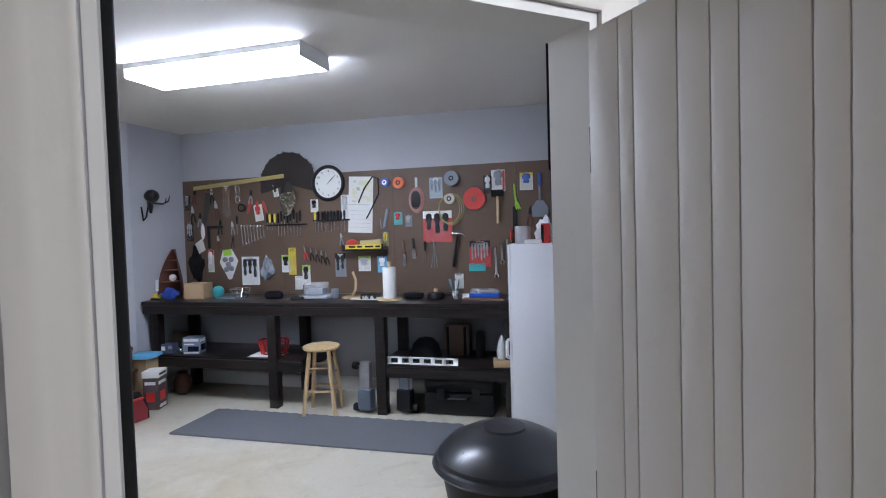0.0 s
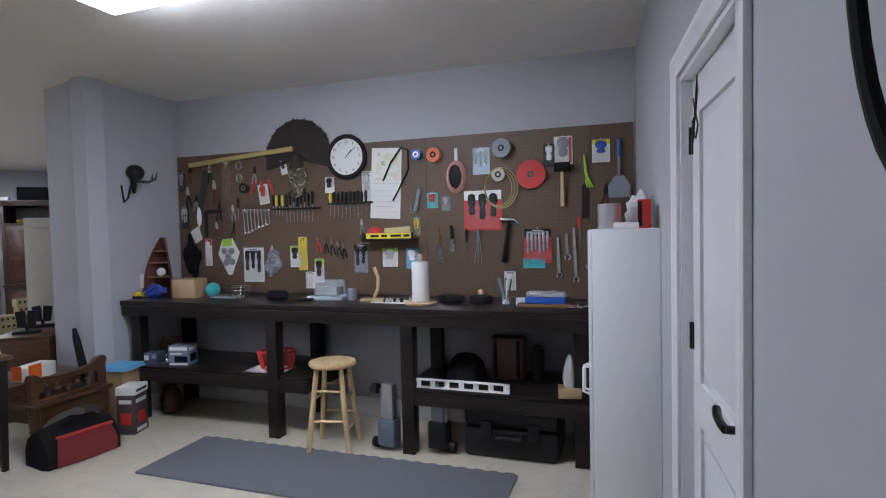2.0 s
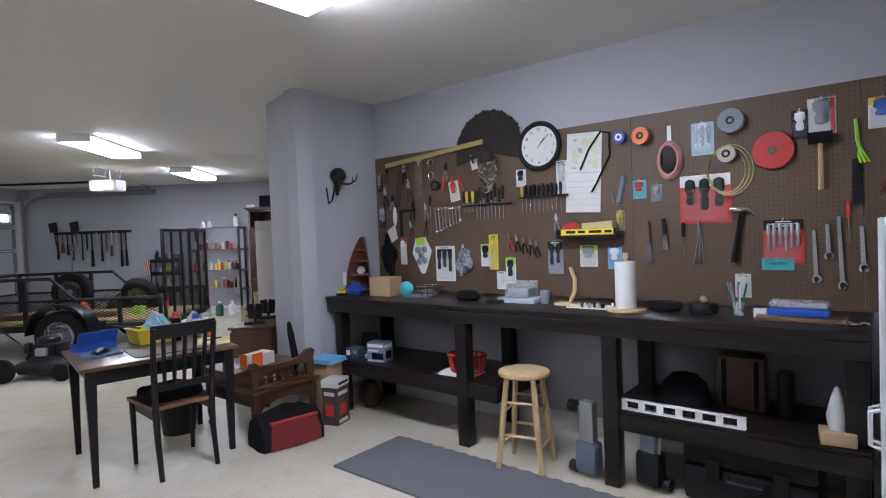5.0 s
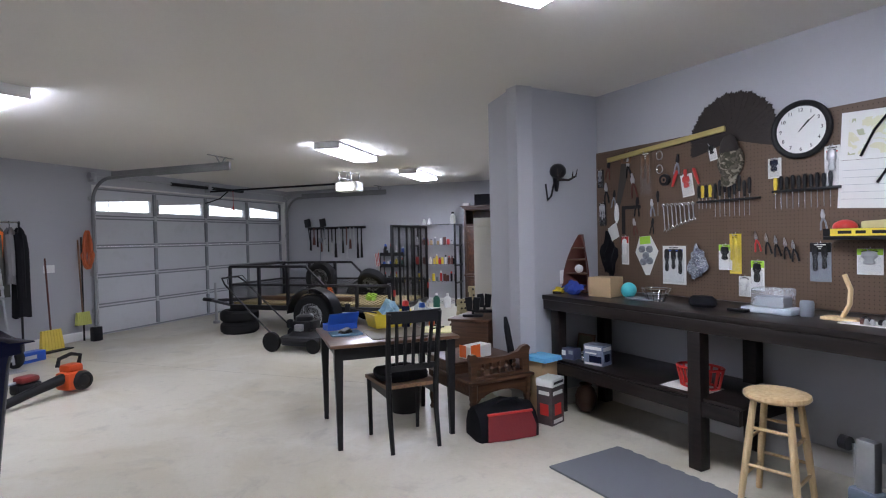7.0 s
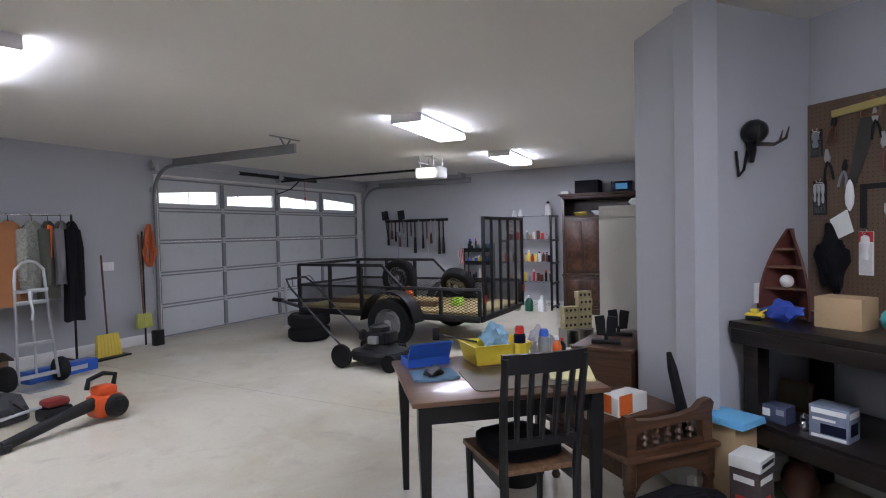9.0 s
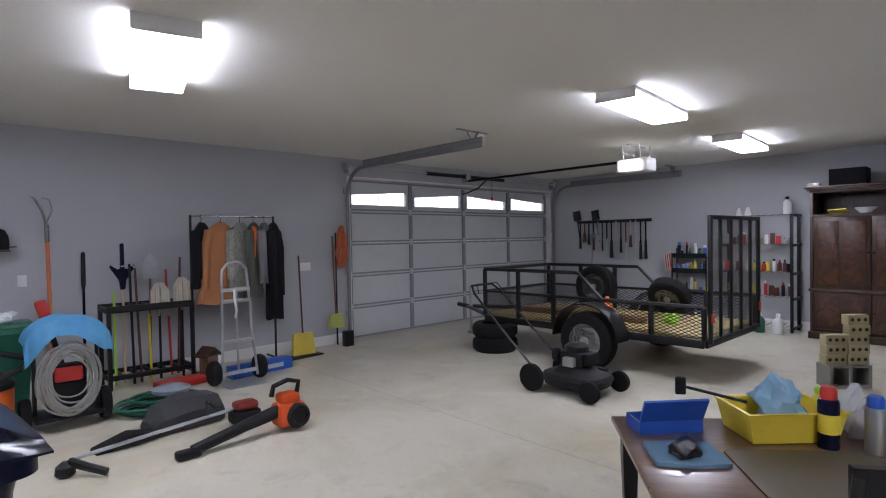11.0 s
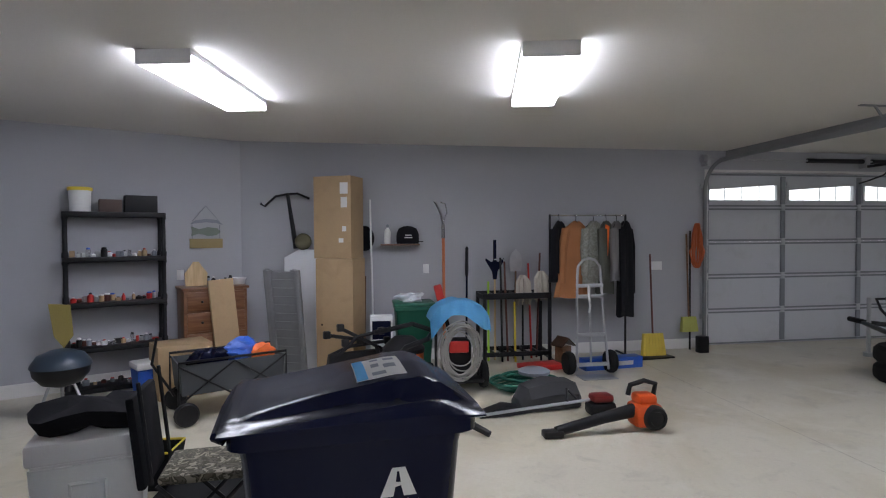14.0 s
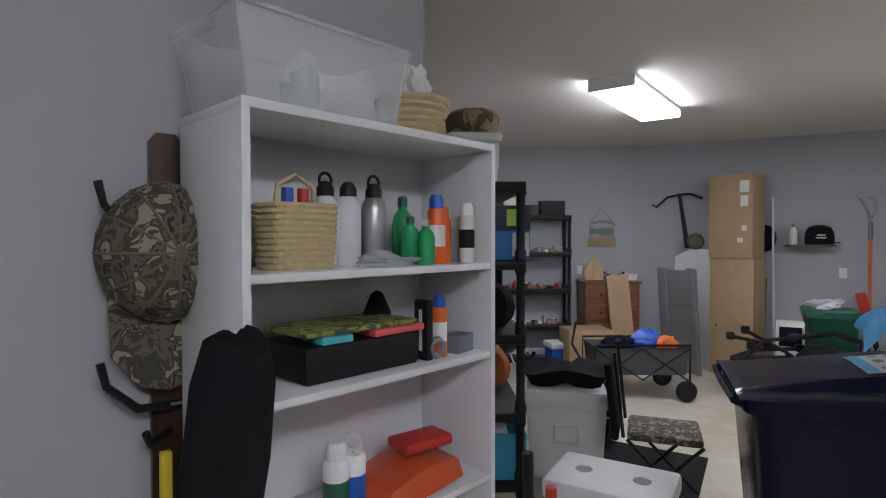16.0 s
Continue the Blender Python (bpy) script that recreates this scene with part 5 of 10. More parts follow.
spool(2.38, 2.085, M_BLUE, M_WPL, "spool of blue cord with a dark lower wrap on a peg", 0.04)
spool(2.52, 2.075, M_ORANGE, M_BLKPL, "spool of bright orange twine on a peg", 0.055)
spool(3.05, 2.09, M_GREY, M_BLKPL, "grey roll of duct tape on a peg", 0.07)
spool(3.02, 1.90, mat("tape_beige", (0.45, 0.42, 0.36), 0.6), M_BLKPL, "small beige roll of tape on a peg", 0.05, 0.04)
spool(3.26, 1.89, M_RED, M_GREEN, "red trimmer line reel with green label", 0.105, 0.03)
spool(0.75, 1.90, M_BLKPL, M_PEG, "roll of black tape on a peg", 0.045, 0.03)
bm = B()
for k in range(3):
    tube(bm, [((0.10 + 0.012 * k) * math.cos(t) + 0.01 * k, (0.13 + 0.01 * k) * math.sin(t) - 0.03, 0.03 + 0.006 * k) for t in [2 * math.pi * i / 24 for i in range(24)]], 0.003, 5, True)
solo("wire_coil", bm, mat("brass_wire", (0.35, 0.28, 0.1), 0.4, 0.6), hang(3.02, 1.83), "loose coil of yellow wire on a peg", "wire coil")
# extension cord pack
o = thing("cord_pack", hang(2.69, 1.90), "pink wound extension cord in its dark card pack", "cord pack")
for k in range(4):
    bm = B()
    tube(bm, [((0.075 - 0.006 * k) * math.cos(t), (0.12 - 0.008 * k) * math.sin(t), 0.01 + 0.01 * k) for t in [2 * math.pi * i / 24 for i in range(24)]], 0.007, 6, True)
    part("cord_loop", bm, mat("pink_cord", (0.5, 0.25, 0.22), 0.5), o)
bm = B()
box(bm, -0.045, -0.07, 0.02, 0.045, 0.08, 0.03, 0.006)
part("card", bm, M_BLKPL, o)
bm = B()
box(bm, -0.013, 0.12, 0.01, 0.013, 0.22, 0.014, 0.003)
part("hang_tab", bm, M_WPL, o)

# hammers, mallet, scrapers, adjustable wrenches
o = thing("claw_hammer", hang(3.07, 1.42, -9), "claw hammer with black and grey grip on a peg", "hammer")
bm = B()
tube(bm, [(0, 0.12, 0.03), (0, 0.0, 0.03), (0, -0.17, 0.03)], [0.011, 0.012, 0.016], 8)
part("handle", bm, M_BLKPL, o)
bm = B()
cyl(bm, (-0.06, 0.14, 0.03), (0.0, 0.145, 0.03), 0.016)
tube(bm, [(0.0, 0.145, 0.03), (0.04, 0.15, 0.03), (0.075, 0.125, 0.03)], [0.016, 0.012, 0.005], 8)
part("head", bm, M_CHROME, o)
o = thing("rubber_mallet", hang(3.485, 1.82), "rubber mallet with pale wooden handle", "mallet")
bm = B()
tube(bm, [(0, 0.08, 0.04), (0, -0.17, 0.04)], [0.011, 0.014], 8)
part("handle", bm, M_PINE, o)
bm = B()
cyl(bm, (-0.055, 0.11, 0.04), (0.055, 0.11, 0.04), 0.033)
part("head", bm, M_RUBBER, o)
for x, z, ln in ((3.45, 1.28, 0.30), (3.51, 1.36, 0.20), (3.565, 1.30, 0.40), (3.66, 1.32, 0.25)):
    o = thing("adjustable_wrench", hang(x, z, 2), "steel adjustable wrench hung jaw down", "wrench", "adjustable wrenches on the pegboard")
    bm = B()
    plate(bm, [(-0.008, ln / 2), (0.008, ln / 2), (0.011, -ln / 2 + 0.05), (-0.011, -ln / 2 + 0.05)], 0.006, 0.016)
    part("handle", bm, M_CHROME, o)
    bm = B()
    tube(bm, [(0.018 * math.cos(t), -ln / 2 + 0.025 + 0.022 * math.sin(t), 0.011) for t in [radians(-60 + 290 * i / 10) for i in range(11)]], 0.009, 6)
    part("jaw", bm, M_CHROME, o)
for x, z, h_, c, lb in ((2.545, 1.38, 0.27, M_OAK, "wire brush with worn wooden handle"), (2.645, 1.43, 0.20, M_BLKPL, "putty knife with black handle")):
    o = thing("hand_tool", hang(x, z, 3), lb + " hung on the pegboard", "hand tool")
    bm = B()
    tube(bm, [(0, h_ / 2, 0.015), (0.003, 0.0, 0.015)], [0.011, 0.014], 8)
    part("handle", bm, c, o)
    bm = B()
    plate(bm, [(-0.014, 0.0), (0.014, 0.0), (0.022, -h_ / 2), (-0.022, -h_ / 2)], 0.012, 0.017)
    part("blade", bm, M_CHROME, o)
o = thing("scrub_brush", hang(3.645, 1.90, 4), "lime green brush with curved handle", "brush")
bm = B()
tube(bm, [(0, 0.11, 0.012), (0.0, 0.0, 0.016), (0.006, -0.05, 0.02)], [0.008, 0.01, 0.01], 8)
part("handle", bm, M_LIME, o)
for k in (-1, 0, 1):
    bm = B()
    tube(bm, [(0.006, -0.04, 0.02), (0.01 + 0.014 * k, -0.08, 0.02), (0.022 + 0.018 * k, -0.125, 0.02)], 0.006, 6)
    part("bristle_row", bm, M_LIME, o)
o = thing("fly_swatter", hang(3.87, 1.90), "blue-handled grey dustpan shovel hung by the board's edge", "scoop")
bm = B()
tube(bm, [(0, 0.20, 0.02), (0, 0.08, 0.02)], [0.012, 0.016], 8)
part("handle", bm, M_BLUE, o)
bm = B()
tube(bm, [(0, 0.08, 0.02), (0, -0.06, 0.02)], 0.009, 8)
plate(bm, [(-0.03, -0.05), (0.03, -0.05), (0.075, -0.12), (0.07, -0.20), (-0.07, -0.20), (-0.075, -0.12)], 0.012, 0.022)
part("blade", bm, M_GREY, o)

# packs and cards
T = M_PAPER
card_pack(0.06, 1.98, 0.07, 0.16, M_BLKPL, M_GREY, "dark blister pack with a small part at the board's edge")
card_pack(0.08, 1.66, 0.08, 0.2, M_BLKPL, M_STEEL, "dark pack of small steel bits", n=3)
card_pack(0.33, 1.34, 0.075, 0.24, T, M_WPL, "white paper card pack with red top", top=M_RED)
card_pack(0.815, 1.23, 0.21, 0.30, T, M_BLKPL, "white card of black plastic clamps", n=3, bars=((0.0, 0.115, 0.16, 0.018, M_BLUE),))
card_pack(0.94, 1.84, 0.10, 0.17, T, M_RED, "red tin snips in a white card sleeve", r=8, bars=((0.0, 0.03, 0.06, 0.008, M_GREY), (0.0, 0.01, 0.06, 0.008, M_GREY)))
card_pack(1.15, 2.06, 0.06, 0.12, T, M_BLKPL, "utility knife on a white and yellow card", r=10, top=M_YELLOW)
card_pack(1.59, 1.89, 0.085, 0.13, T, M_NAVY, "small purple spool pack on a peg")
card_pack(1.93, 1.86, 0.085, 0.25, T, M_STEEL, "white pack with a coiled metal hose clamp", bars=((0, 0.09, 0.06, 0.012, M_RED),))
card_pack(1.24, 1.30, 0.10, 0.18, M_WPL, M_BLKPL, "tape measure on a green and white card", top=M_LIME)
card_pack(1.315, 1.325, 0.085, 0.28, M_YELLOW, M_YELLOW, "bright yellow pack of hacksaw blades", n=3)
card_pack(1.47, 1.18, 0.09, 0.2, M_WPL, M_BLKPL, "tape measure with orange button on a green card", top=M_LIME)
card_pack(1.38, 1.10, 0.085, 0.14, T, T, "plain white paper card hung low on the board")
card_pack(1.86, 1.28, 0.12, 0.24, M_GREY, M_BLKPL, "grey blister pack with a black tool", n=2, top=M_BLKPL)
card_pack(2.12, 1.29, 0.13, 0.15, T, M_STEEL, "flashlight on a green and white card", top=M_LIME)
card_pack(2.31, 1.28, 0.10, 0.16, M_SKY, M_WPL, "light blue pack of small white parts")
card_pack(2.49, 1.73, 0.09, 0.12, M_TEAL, M_RED, "teal card with a red hook")
card_pack(2.60, 1.70, 0.07, 0.11, M_GREY, M_STEEL, "small steel scraper head on a peg")
card_pack(2.885, 2.01, 0.13, 0.2, clear("clear_bag", (0.6, 0.75, 0.85), 0.1, 0.55), M_CLEARPL, "clear plastic bag of small blue parts", "bag", n=3)
card_pack(2.89, 1.64, 0.29, 0.30, M_RED, M_BLKPL, "red card of black-handled pliers with a white header", n=3, top=M_WPL)
card_pack(3.39, 2.02, 0.08, 0.16, M_BLKPL, M_WPL, "white tape roll in a black pack")
card_pack(3.49, 2.05, 0.13, 0.20, T, M_GREY, "white card with a grey sanding disc", bars=((0.05, 0.0, 0.02, 0.18, M_RED),))
card_pack(3.30, 1.37, 0.20, 0.25, M_RED, M_STEEL, "red card of steel paddle bits", n=6, top=M_BLKPL)
card_pack(3.27, 1.24, 0.16, 0.07, M_TEAL, M_TEAL, "teal plastic case below the drill bits")
card_pack(3.09, 1.11, 0.085, 0.14, T, T, "small white paper card hung low on the board")
card_pack(3.75, 2.03, 0.12, 0.16, T, M_BLUE, "yellow and white card with a blue valve", top=M_YELLOW)
bm = B()
plate(bm, [(-0.055, 0.15), (0.055, 0.15), (0.12, 0.02), (0.02, -0.17), (-0.02, -0.17), (-0.11, 0.02)], 0.002, 0.005)
gp_ = thing("fitting_pack", hang(0.55, 1.31, 4), "white card of round garden fittings with a green header", "pack")
part("card", bm, M_PAPER, gp_)
bm = B()
box(bm, -0.052, 0.085, 0.0055, 0.052, 0.148, 0.009)
part("header", bm, M_LIME, gp_)
for x, y in ((-0.035, 0.045), (0.04, 0.04), (0.0, -0.01), (-0.03, -0.06), (0.035, -0.055)):
    bm = B()
    lathe(bm, [(0.03, 0.0055), (0.028, 0.02), (0.018, 0.03), (0.012, 0.022), (0.002, 0.022)], 14, (x, y, 0))
    part("fitting", bm, M_GREY, gp_)
bm = B()
crumple(bm, (0, 0, 0), 0.075, 0.12, 0.035, 31, 0.3)
solo("parts_bag", bm, spots("bagged_parts", [(0.04, 0.045, 0.06), (0.5, 0.53, 0.58), (0.1, 0.11, 0.14), (0.25, 0.28, 0.34)], 45, 0.35), hang(1.03, 1.25), "clear plastic bag of dark and white fittings", "bag")
bm = B()
for q in (0.0, -0.11):
    tube(bm, [(0.028 * math.cos(t), q + 0.035 * math.sin(t), 0.012) for t in [2 * math.pi * i / 14 for i in range(14)]], 0.006, 6, True)
solo("handcuffs", bm, M_CHROME, hang(0.70, 2.10), "pair of bright steel handcuffs on a peg", "handcuffs")
bm = B()
lathe(bm, [(0.004, -0.085), (0.022, -0.05), (0.026, 0.0), (0.018, 0.06), (0.004, 0.09)], 12, m=pose(0, 0, 0.02, 90, 0, 0) @ pose(0, 0, 0, 0, 180, 0), sy=0.5)
solo("dust_mask", bm, M_WPL, hang(0.255, 1.66), "white folded dust mask on a peg", "mask")
bm = B()
plate(bm, [(-0.05, 0.05), (0.06, 0.07), (0.05, -0.06), (-0.04, -0.07)], 0.004, 0.006)
solo("note", bm, M_PAPER, hang(0.20, 1.50, 20), "small tilted white paper note on the board", "note")
bm = B()
crumple(bm, (0, 0, 0), 0.085, 0.19, 0.035, 71, 0.3)
solo("hanging_bag", bm, M_BLKC, hang(0.16, 1.29), "black cloth bag hanging in the corner of the board", "bag")
o = thing("hand_saw", hang(0.30, 1.93, 78), "old hand saw hung upright on the board", "saw")
bm = B()
plate(bm, [(-0.25, 0.02), (-0.25, -0.02), (0.16, -0.07), (0.16, 0.03)], 0.006, 0.008)
part("blade", bm, mat("dull_saw_steel", (0.07, 0.065, 0.06), 0.45, 0.6), o)
bm = B()
tube(bm, [(0.16, 0.02, 0.01), (0.22, 0.03, 0.01), (0.26, -0.01, 0.01), (0.24, -0.07, 0.01), (0.17, -0.06, 0.01)], 0.012, 7, True)
part("handle", bm, M_OAK, o)
card_pack(0.56, 1.97, 0.11, 0.36, M_PEG, M_OAK, "pair of slim brown wooden gauges on pegs", n=2)
bm = B()
tube(bm, [(0.0, 0.09, 0.012), (0.0, -0.09, 0.012)], 0.018, 8)
tube(bm, [(-0.06, -0.02, 0.012), (-0.03, -0.11, 0.012), (0.0, -0.1, 0.012)], 0.006, 6)
solo("caulking_gun", bm, M_GREY, hang(2.37, 1.74, -12), "grey metal caulking gun on a peg", "caulking gun")
for k in range(3):
    bm = B()
    tube(bm, [(0, 0.12, 0.02), (0.01 * k, 0.0, 0.02), (0.03 * k - 0.03, -0.16, 0.02)], 0.0025, 5)
    solo("wire_tie", bm, M_GREY, hang(2.85, 1.40), "thin grey wires hanging from the board", "wire", "hanging wires")
bm = B()
plate(bm, [(-0.02, 0.12), (0.02, 0.12), (0.022, -0.12), (-0.022, -0.12)], 0.004, 0.015)
solo("file_tool", bm, M_BLACK, hang(3.64, 1.68), "black steel file hung on a peg", "file")
# small dark tools crowding the end of the board
for i, (x, z, r, sc) in enumerate(((0.13, 1.86, 4, 1.3), (0.22, 1.80, -6, 1.1), (0.43, 1.90, 8, 1.5), (0.47, 1.72, -4, 1.2), (0.62, 1.70, 5, 1.0), (0.16, 2.06, -8, 1.2), (0.38, 2.05, 3, 1.2), (0.86, 2.02, -5, 1.1), (0.44, 1.55, 10, 1.0), (0.62, 1.55, -6, 0.9), (1.88, 1.55, 4, 0.9), (3.78, 1.72, -4, 1.4))):
    pliers(x, z, r, (M_BLKPL, M_GREY, M_RUST)[i % 3], sc, (M_STEEL, M_BLACK)[i % 2])
o = thing("carpenter_square", hang(0.40, 1.62, 0), "dark steel carpenter's square hung on the board", "square")
bm = B()
plate(bm, [(-0.10, 0.10), (0.10, 0.10), (0.10, 0.07), (-0.065, 0.07), (-0.065, -0.14), (-0.10, -0.14)], 0.004, 0.008)
part("blade", bm, M_BLACK, o)
for i, (x, z, ln) in enumerate(((0.68, 1.72, 0.20), (3.60, 1.47, 0.22), (2.76, 1.40, 0.20))):
    screwdriver(x, z, ln, 0.09, (M_BLKPL, M_RED, M_BLKPL)[i])
for i, (x, z) in enumerate(((0.86, 1.93), (0.93, 1.93), (1.00, 1.93))):
    bm = B()
    tube(bm, [(0.0, 0.05, 0.012), (0.02 * (i - 1), 0.0, 0.016), (0.045 * (i - 1), -0.07, 0.014)], [0.012, 0.013, 0.008], 7)
    solo("snip_handle", bm, M_RED, hang(x - 0.0, z - 0.02), "red handle of snips hung behind a card", "snips", "red snips on the board")
# little tool shelf
o = thing("peg_shelf", hang(2.15, 1.44), "small dark shelf hooked on the pegboard with tools in it", "shelf")
bm = B()
box(bm, -0.22, -0.02, 0.0, 0.22, 0.0, 0.12, 0.003)
box(bm, -0.22, 0.0, 0.115, 0.22, 0.045, 0.12)
part("tray", bm, M_BLKPL, o)
bm = B()
box(bm, -0.18, 0.002, 0.121, 0.20, 0.044, 0.1225)
part("label_strip", bm, M_YELLOW, o, "yellow label strip")
for xx, ww in ((-0.14, 0.07), (-0.05, 0.05), (0.03, 0.09), (0.14, 0.05)):
    bm = B()
    box(bm, xx, 0.014, 0.1227, xx + ww, 0.032, 0.1235)
    part("print_bar", bm, M_BLACK, o)
bm = B()
ball(bm, (-0.13, 0.052, 0.06), 0.05, 14, 1.3, 0.9, 1.0)
solo("red_tape_reel", bm, M_RED, hang(2.15, 1.44), "round red chalk reel lying in the peg shelf", "chalk reel")
bm = B()
box(bm, -0.03, 0.005, 0.02, 0.19, 0.085, 0.10, 0.006)
solo("sander_box", bm, mat("dull_yellow", (0.5, 0.42, 0.2), 0.6), hang(2.15, 1.44, 3), "yellow and grey sanding block box in the peg shelf", "box")
card_pack(2.355, 1.53, 0.06, 0.14, mat("olive_card", (0.25, 0.23, 0.1), 0.7), M_YELLOW, "narrow olive card of hooks", n=2)

# ---- on the alcove wall ----


def side(y, z, off=0.004):
    """On the alcove's left wall: local x towards the camera's right (into the alcove), y up, z out."""
    return PM @ pose(off, y, z, 90, 0, 90)


o = thing("antler_mount", side(-0.52, 1.98), "small black skull-cap antler mount on the alcove wall", "antler mount")
bm = B()
ball(bm, (0, 0.05, 0.05), 0.075, 12, 1.0, 0.9, 0.9)
tube(bm, [(0, 0.05, 0.02), (-0.01, -0.06, 0.04), (0.0, -0.12, 0.03)], [0.03, 0.025, 0.012], 8)
part("cap", bm, M_BLACK, o)
for s in (-1, 1):
    bm = B()
    tube(bm, [(0.0, -0.02, 0.05), (s * 0.06, -0.03, 0.12), (s * 0.10, 0.0, 0.16), (s * 0.11, 0.06, 0.17)], [0.012, 0.01, 0.008, 0.003], 6)
    tube(bm, [(s * 0.08, -0.015, 0.14), (s * 0.06, 0.04, 0.17)], [0.008, 0.002], 6)
    part("antler", bm, M_FEATHER, o)
bm = B()
tube(bm, [(-0.02, -0.05, 0.02), (-0.06, -0.16, 0.03), (-0.10, -0.2, 0.03), (-0.12, -0.06, 0.03)], 0.008, 6)
part("hook", bm, M_BLACK, o)
bm = B()
box(bm, -0.036, -0.058, 0.001, 0.036, 0.058, 0.007, 0.003)
o = solo("light_switch", bm, M_WPL, side(-0.44, 1.12), "white wall switch plate", "switch")


# ---- on the bench ----
def on_bench(x, y, rz=0, z=BT + 0.0005):
    return PM @ pose(x, y, z, 0, 0, rz)


o = thing("canoe_shelf", on_bench(0.12, -0.33, 12), "small red-brown canoe-shaped display shelf standing on end", "display shelf")
bm = B()
h = 0.50
lo, hi = [], []
for i in range(9):
    z = h * i / 8
    w = 0.13 * (1 - (z / h) ** 2.2) + 0.012
    d = 0.02 + 0.07 * (1 - (z / h) ** 2)
    lo.append([bm.verts.new(p) for p in ((-w, -d, z), (-w + 0.012, -d, z), (-0.004, d - 0.012, z), (0.004, d - 0.012, z), (w - 0.012, -d, z), (w, -d, z), (0.012, d, z), (-0.012, d, z))])
ring_faces(bm, lo)
part("hull", bm, M_RUST, o)
for z in (0.006, 0.16, 0.28, 0.38):
    w = 0.13 * (1 - (z / h) ** 2.2)
    bm = B()
    plate(bm, [(-w, -0.07), (w, -0.07), (0, 0.05)], z, z + 0.01)
    part("shelf_board", bm, M_OAK, o)
bm = B()
ball(bm, (0.12, -0.36, 0), 0.036, 14)
solo("baseball", bm, M_WPL, PM @ pose(0, 0, BT + 0.17 + 0.036), "white baseball on the canoe shelf", "ball")
bm = B()
crumple(bm, (0, 0, 0), 0.10, 0.075, 0.07, 11, 0.3)
solo("blue_glove", bm, mat("blue_cloth", (0.02, 0.05, 0.28), 0.85, bump=0.5), on_bench(0.20, -0.50), "crumpled blue and black work gloves in a heap", "gloves")
o = thing("toy_digger", on_bench(0.08, -0.56, 20), "small yellow toy digger on the bench end", "toy")
bm = B()
box(bm, -0.045, -0.022, 0.012, 0.045, 0.022, 0.035, 0.005)
box(bm, -0.02, -0.018, 0.035, 0.018, 0.018, 0.06, 0.004)
part("body", bm, M_YELLOW, o)
for s in (-1, 1):
    bm = B()
    box(bm, -0.04, s * 0.024 - 0.006, 0.0, 0.04, s * 0.024 + 0.006, 0.022, 0.005)
    part("track", bm, M_BLKPL, o)
bm = B()
tube(bm, [(0.02, 0, 0.035), (0.06, 0, 0.06), (0.08, 0, 0.02)], 0.006, 6)
part("boom", bm, M_YELLOW, o)


def carton(name, m, w, d, h, material, label, flaps=False, bars=(), cat="box"):
    o = thing(name, m, label, cat)
    bm = B()
    if flaps:
        t = 0.004
        box(bm, -w / 2, -d / 2, 0, w / 2, d / 2, t)
        box(bm, -w / 2, -d / 2, t, w / 2, -d / 2 + t, h)
        box(bm, -w / 2, d / 2 - t, t, w / 2, d / 2, h)
        box(bm, -w / 2, -d / 2 + t, t, -w / 2 + t, d / 2 - t, h)
        box(bm, w / 2 - t, -d / 2 + t, t, w / 2, d / 2 - t, h)
    else:
        box(bm, -w / 2, -d / 2, 0, w / 2, d / 2, h, 0.002)
    part("carton", bm, material, o)
    for bx, bz, bw, bh, bmat, *sd in bars:
        bm = B()
        if sd:
            box(bm, w / 2, bx - bw / 2, bz - bh / 2, w / 2 + 0.001, bx + bw / 2, bz + bh / 2)
        else:
            box(bm, bx - bw / 2, -d / 2 - 0.001, bz - bh / 2, bx + bw / 2, -d / 2, bz + bh / 2)
        part("print_panel", bm, bmat, o)
    return o


carton("cardboard_box", on_bench(0.46, -0.40, 8), 0.21, 0.17, 0.155, M_CARD, "plain tan cardboard box on the bench")
bm = B()
ball(bm, (0, 0, 0.06), 0.06, 16)
solo("ball", bm, M_TEAL, on_bench(0.66, -0.36), "small turquoise ball on the bench", "ball")
o = thing("wire_basket", on_bench(0.93, -0.38), "small chrome wire basket on the bench", "basket")
bm = B()
for z, r_ in ((0.0, 0.05), (0.05, 0.075), (0.09, 0.085)):
    tube(bm, [(1.3 * r_ * math.cos(t), r_ * math.sin(t), z + 0.003) for t in [2 * math.pi * i / 18 for i in range(18)]], 0.003, 5, True)
for k in range(10):
    t = 2 * math.pi * k / 10
    tube(bm, [(0.065 * math.cos(t), 0.05 * math.sin(t), 0.003), (0.11 * math.cos(t), 0.085 * math.sin(t), 0.093)], 0.0025, 5)
part("wirework", bm, M_CHROME, o)
bm = B()
box(bm, -0.11, -0.08, 0, 0.11, 0.08, 0.012, 0.003)
solo("tray", bm, M_GREY, on_bench(0.80, -0.36), "flat grey tray on the bench", "tray")
bm = B()
lathe(bm, [(0.07, 0.0), (0.085, 0.02), (0.08, 0.05), (0.06, 0.07), (0.01, 0.075)], 16, sx=1.15, sy=0.75)
solo("tool_pouch", bm, M_BLKC, on_bench(1.32, -0.40), "black cloth tool pouch on the bench", "pouch")
bm = B()
box(bm, -0.06, -0.04, 0, 0.06, 0.04, 0.02, 0.005)
solo("small_case", bm, M_BLKPL, on_bench(1.60, -0.44), "small black case on the bench", "case")
o = thing("parts_case", on_bench(1.75, -0.34), "clear plastic parts box with grey contents", "parts box")
bm = B()
box(bm, -0.10, -0.07, 0.035, 0.10, 0.07, 0.15, 0.01)
part("tub", bm, M_CLEARPL, o)
bm = B()
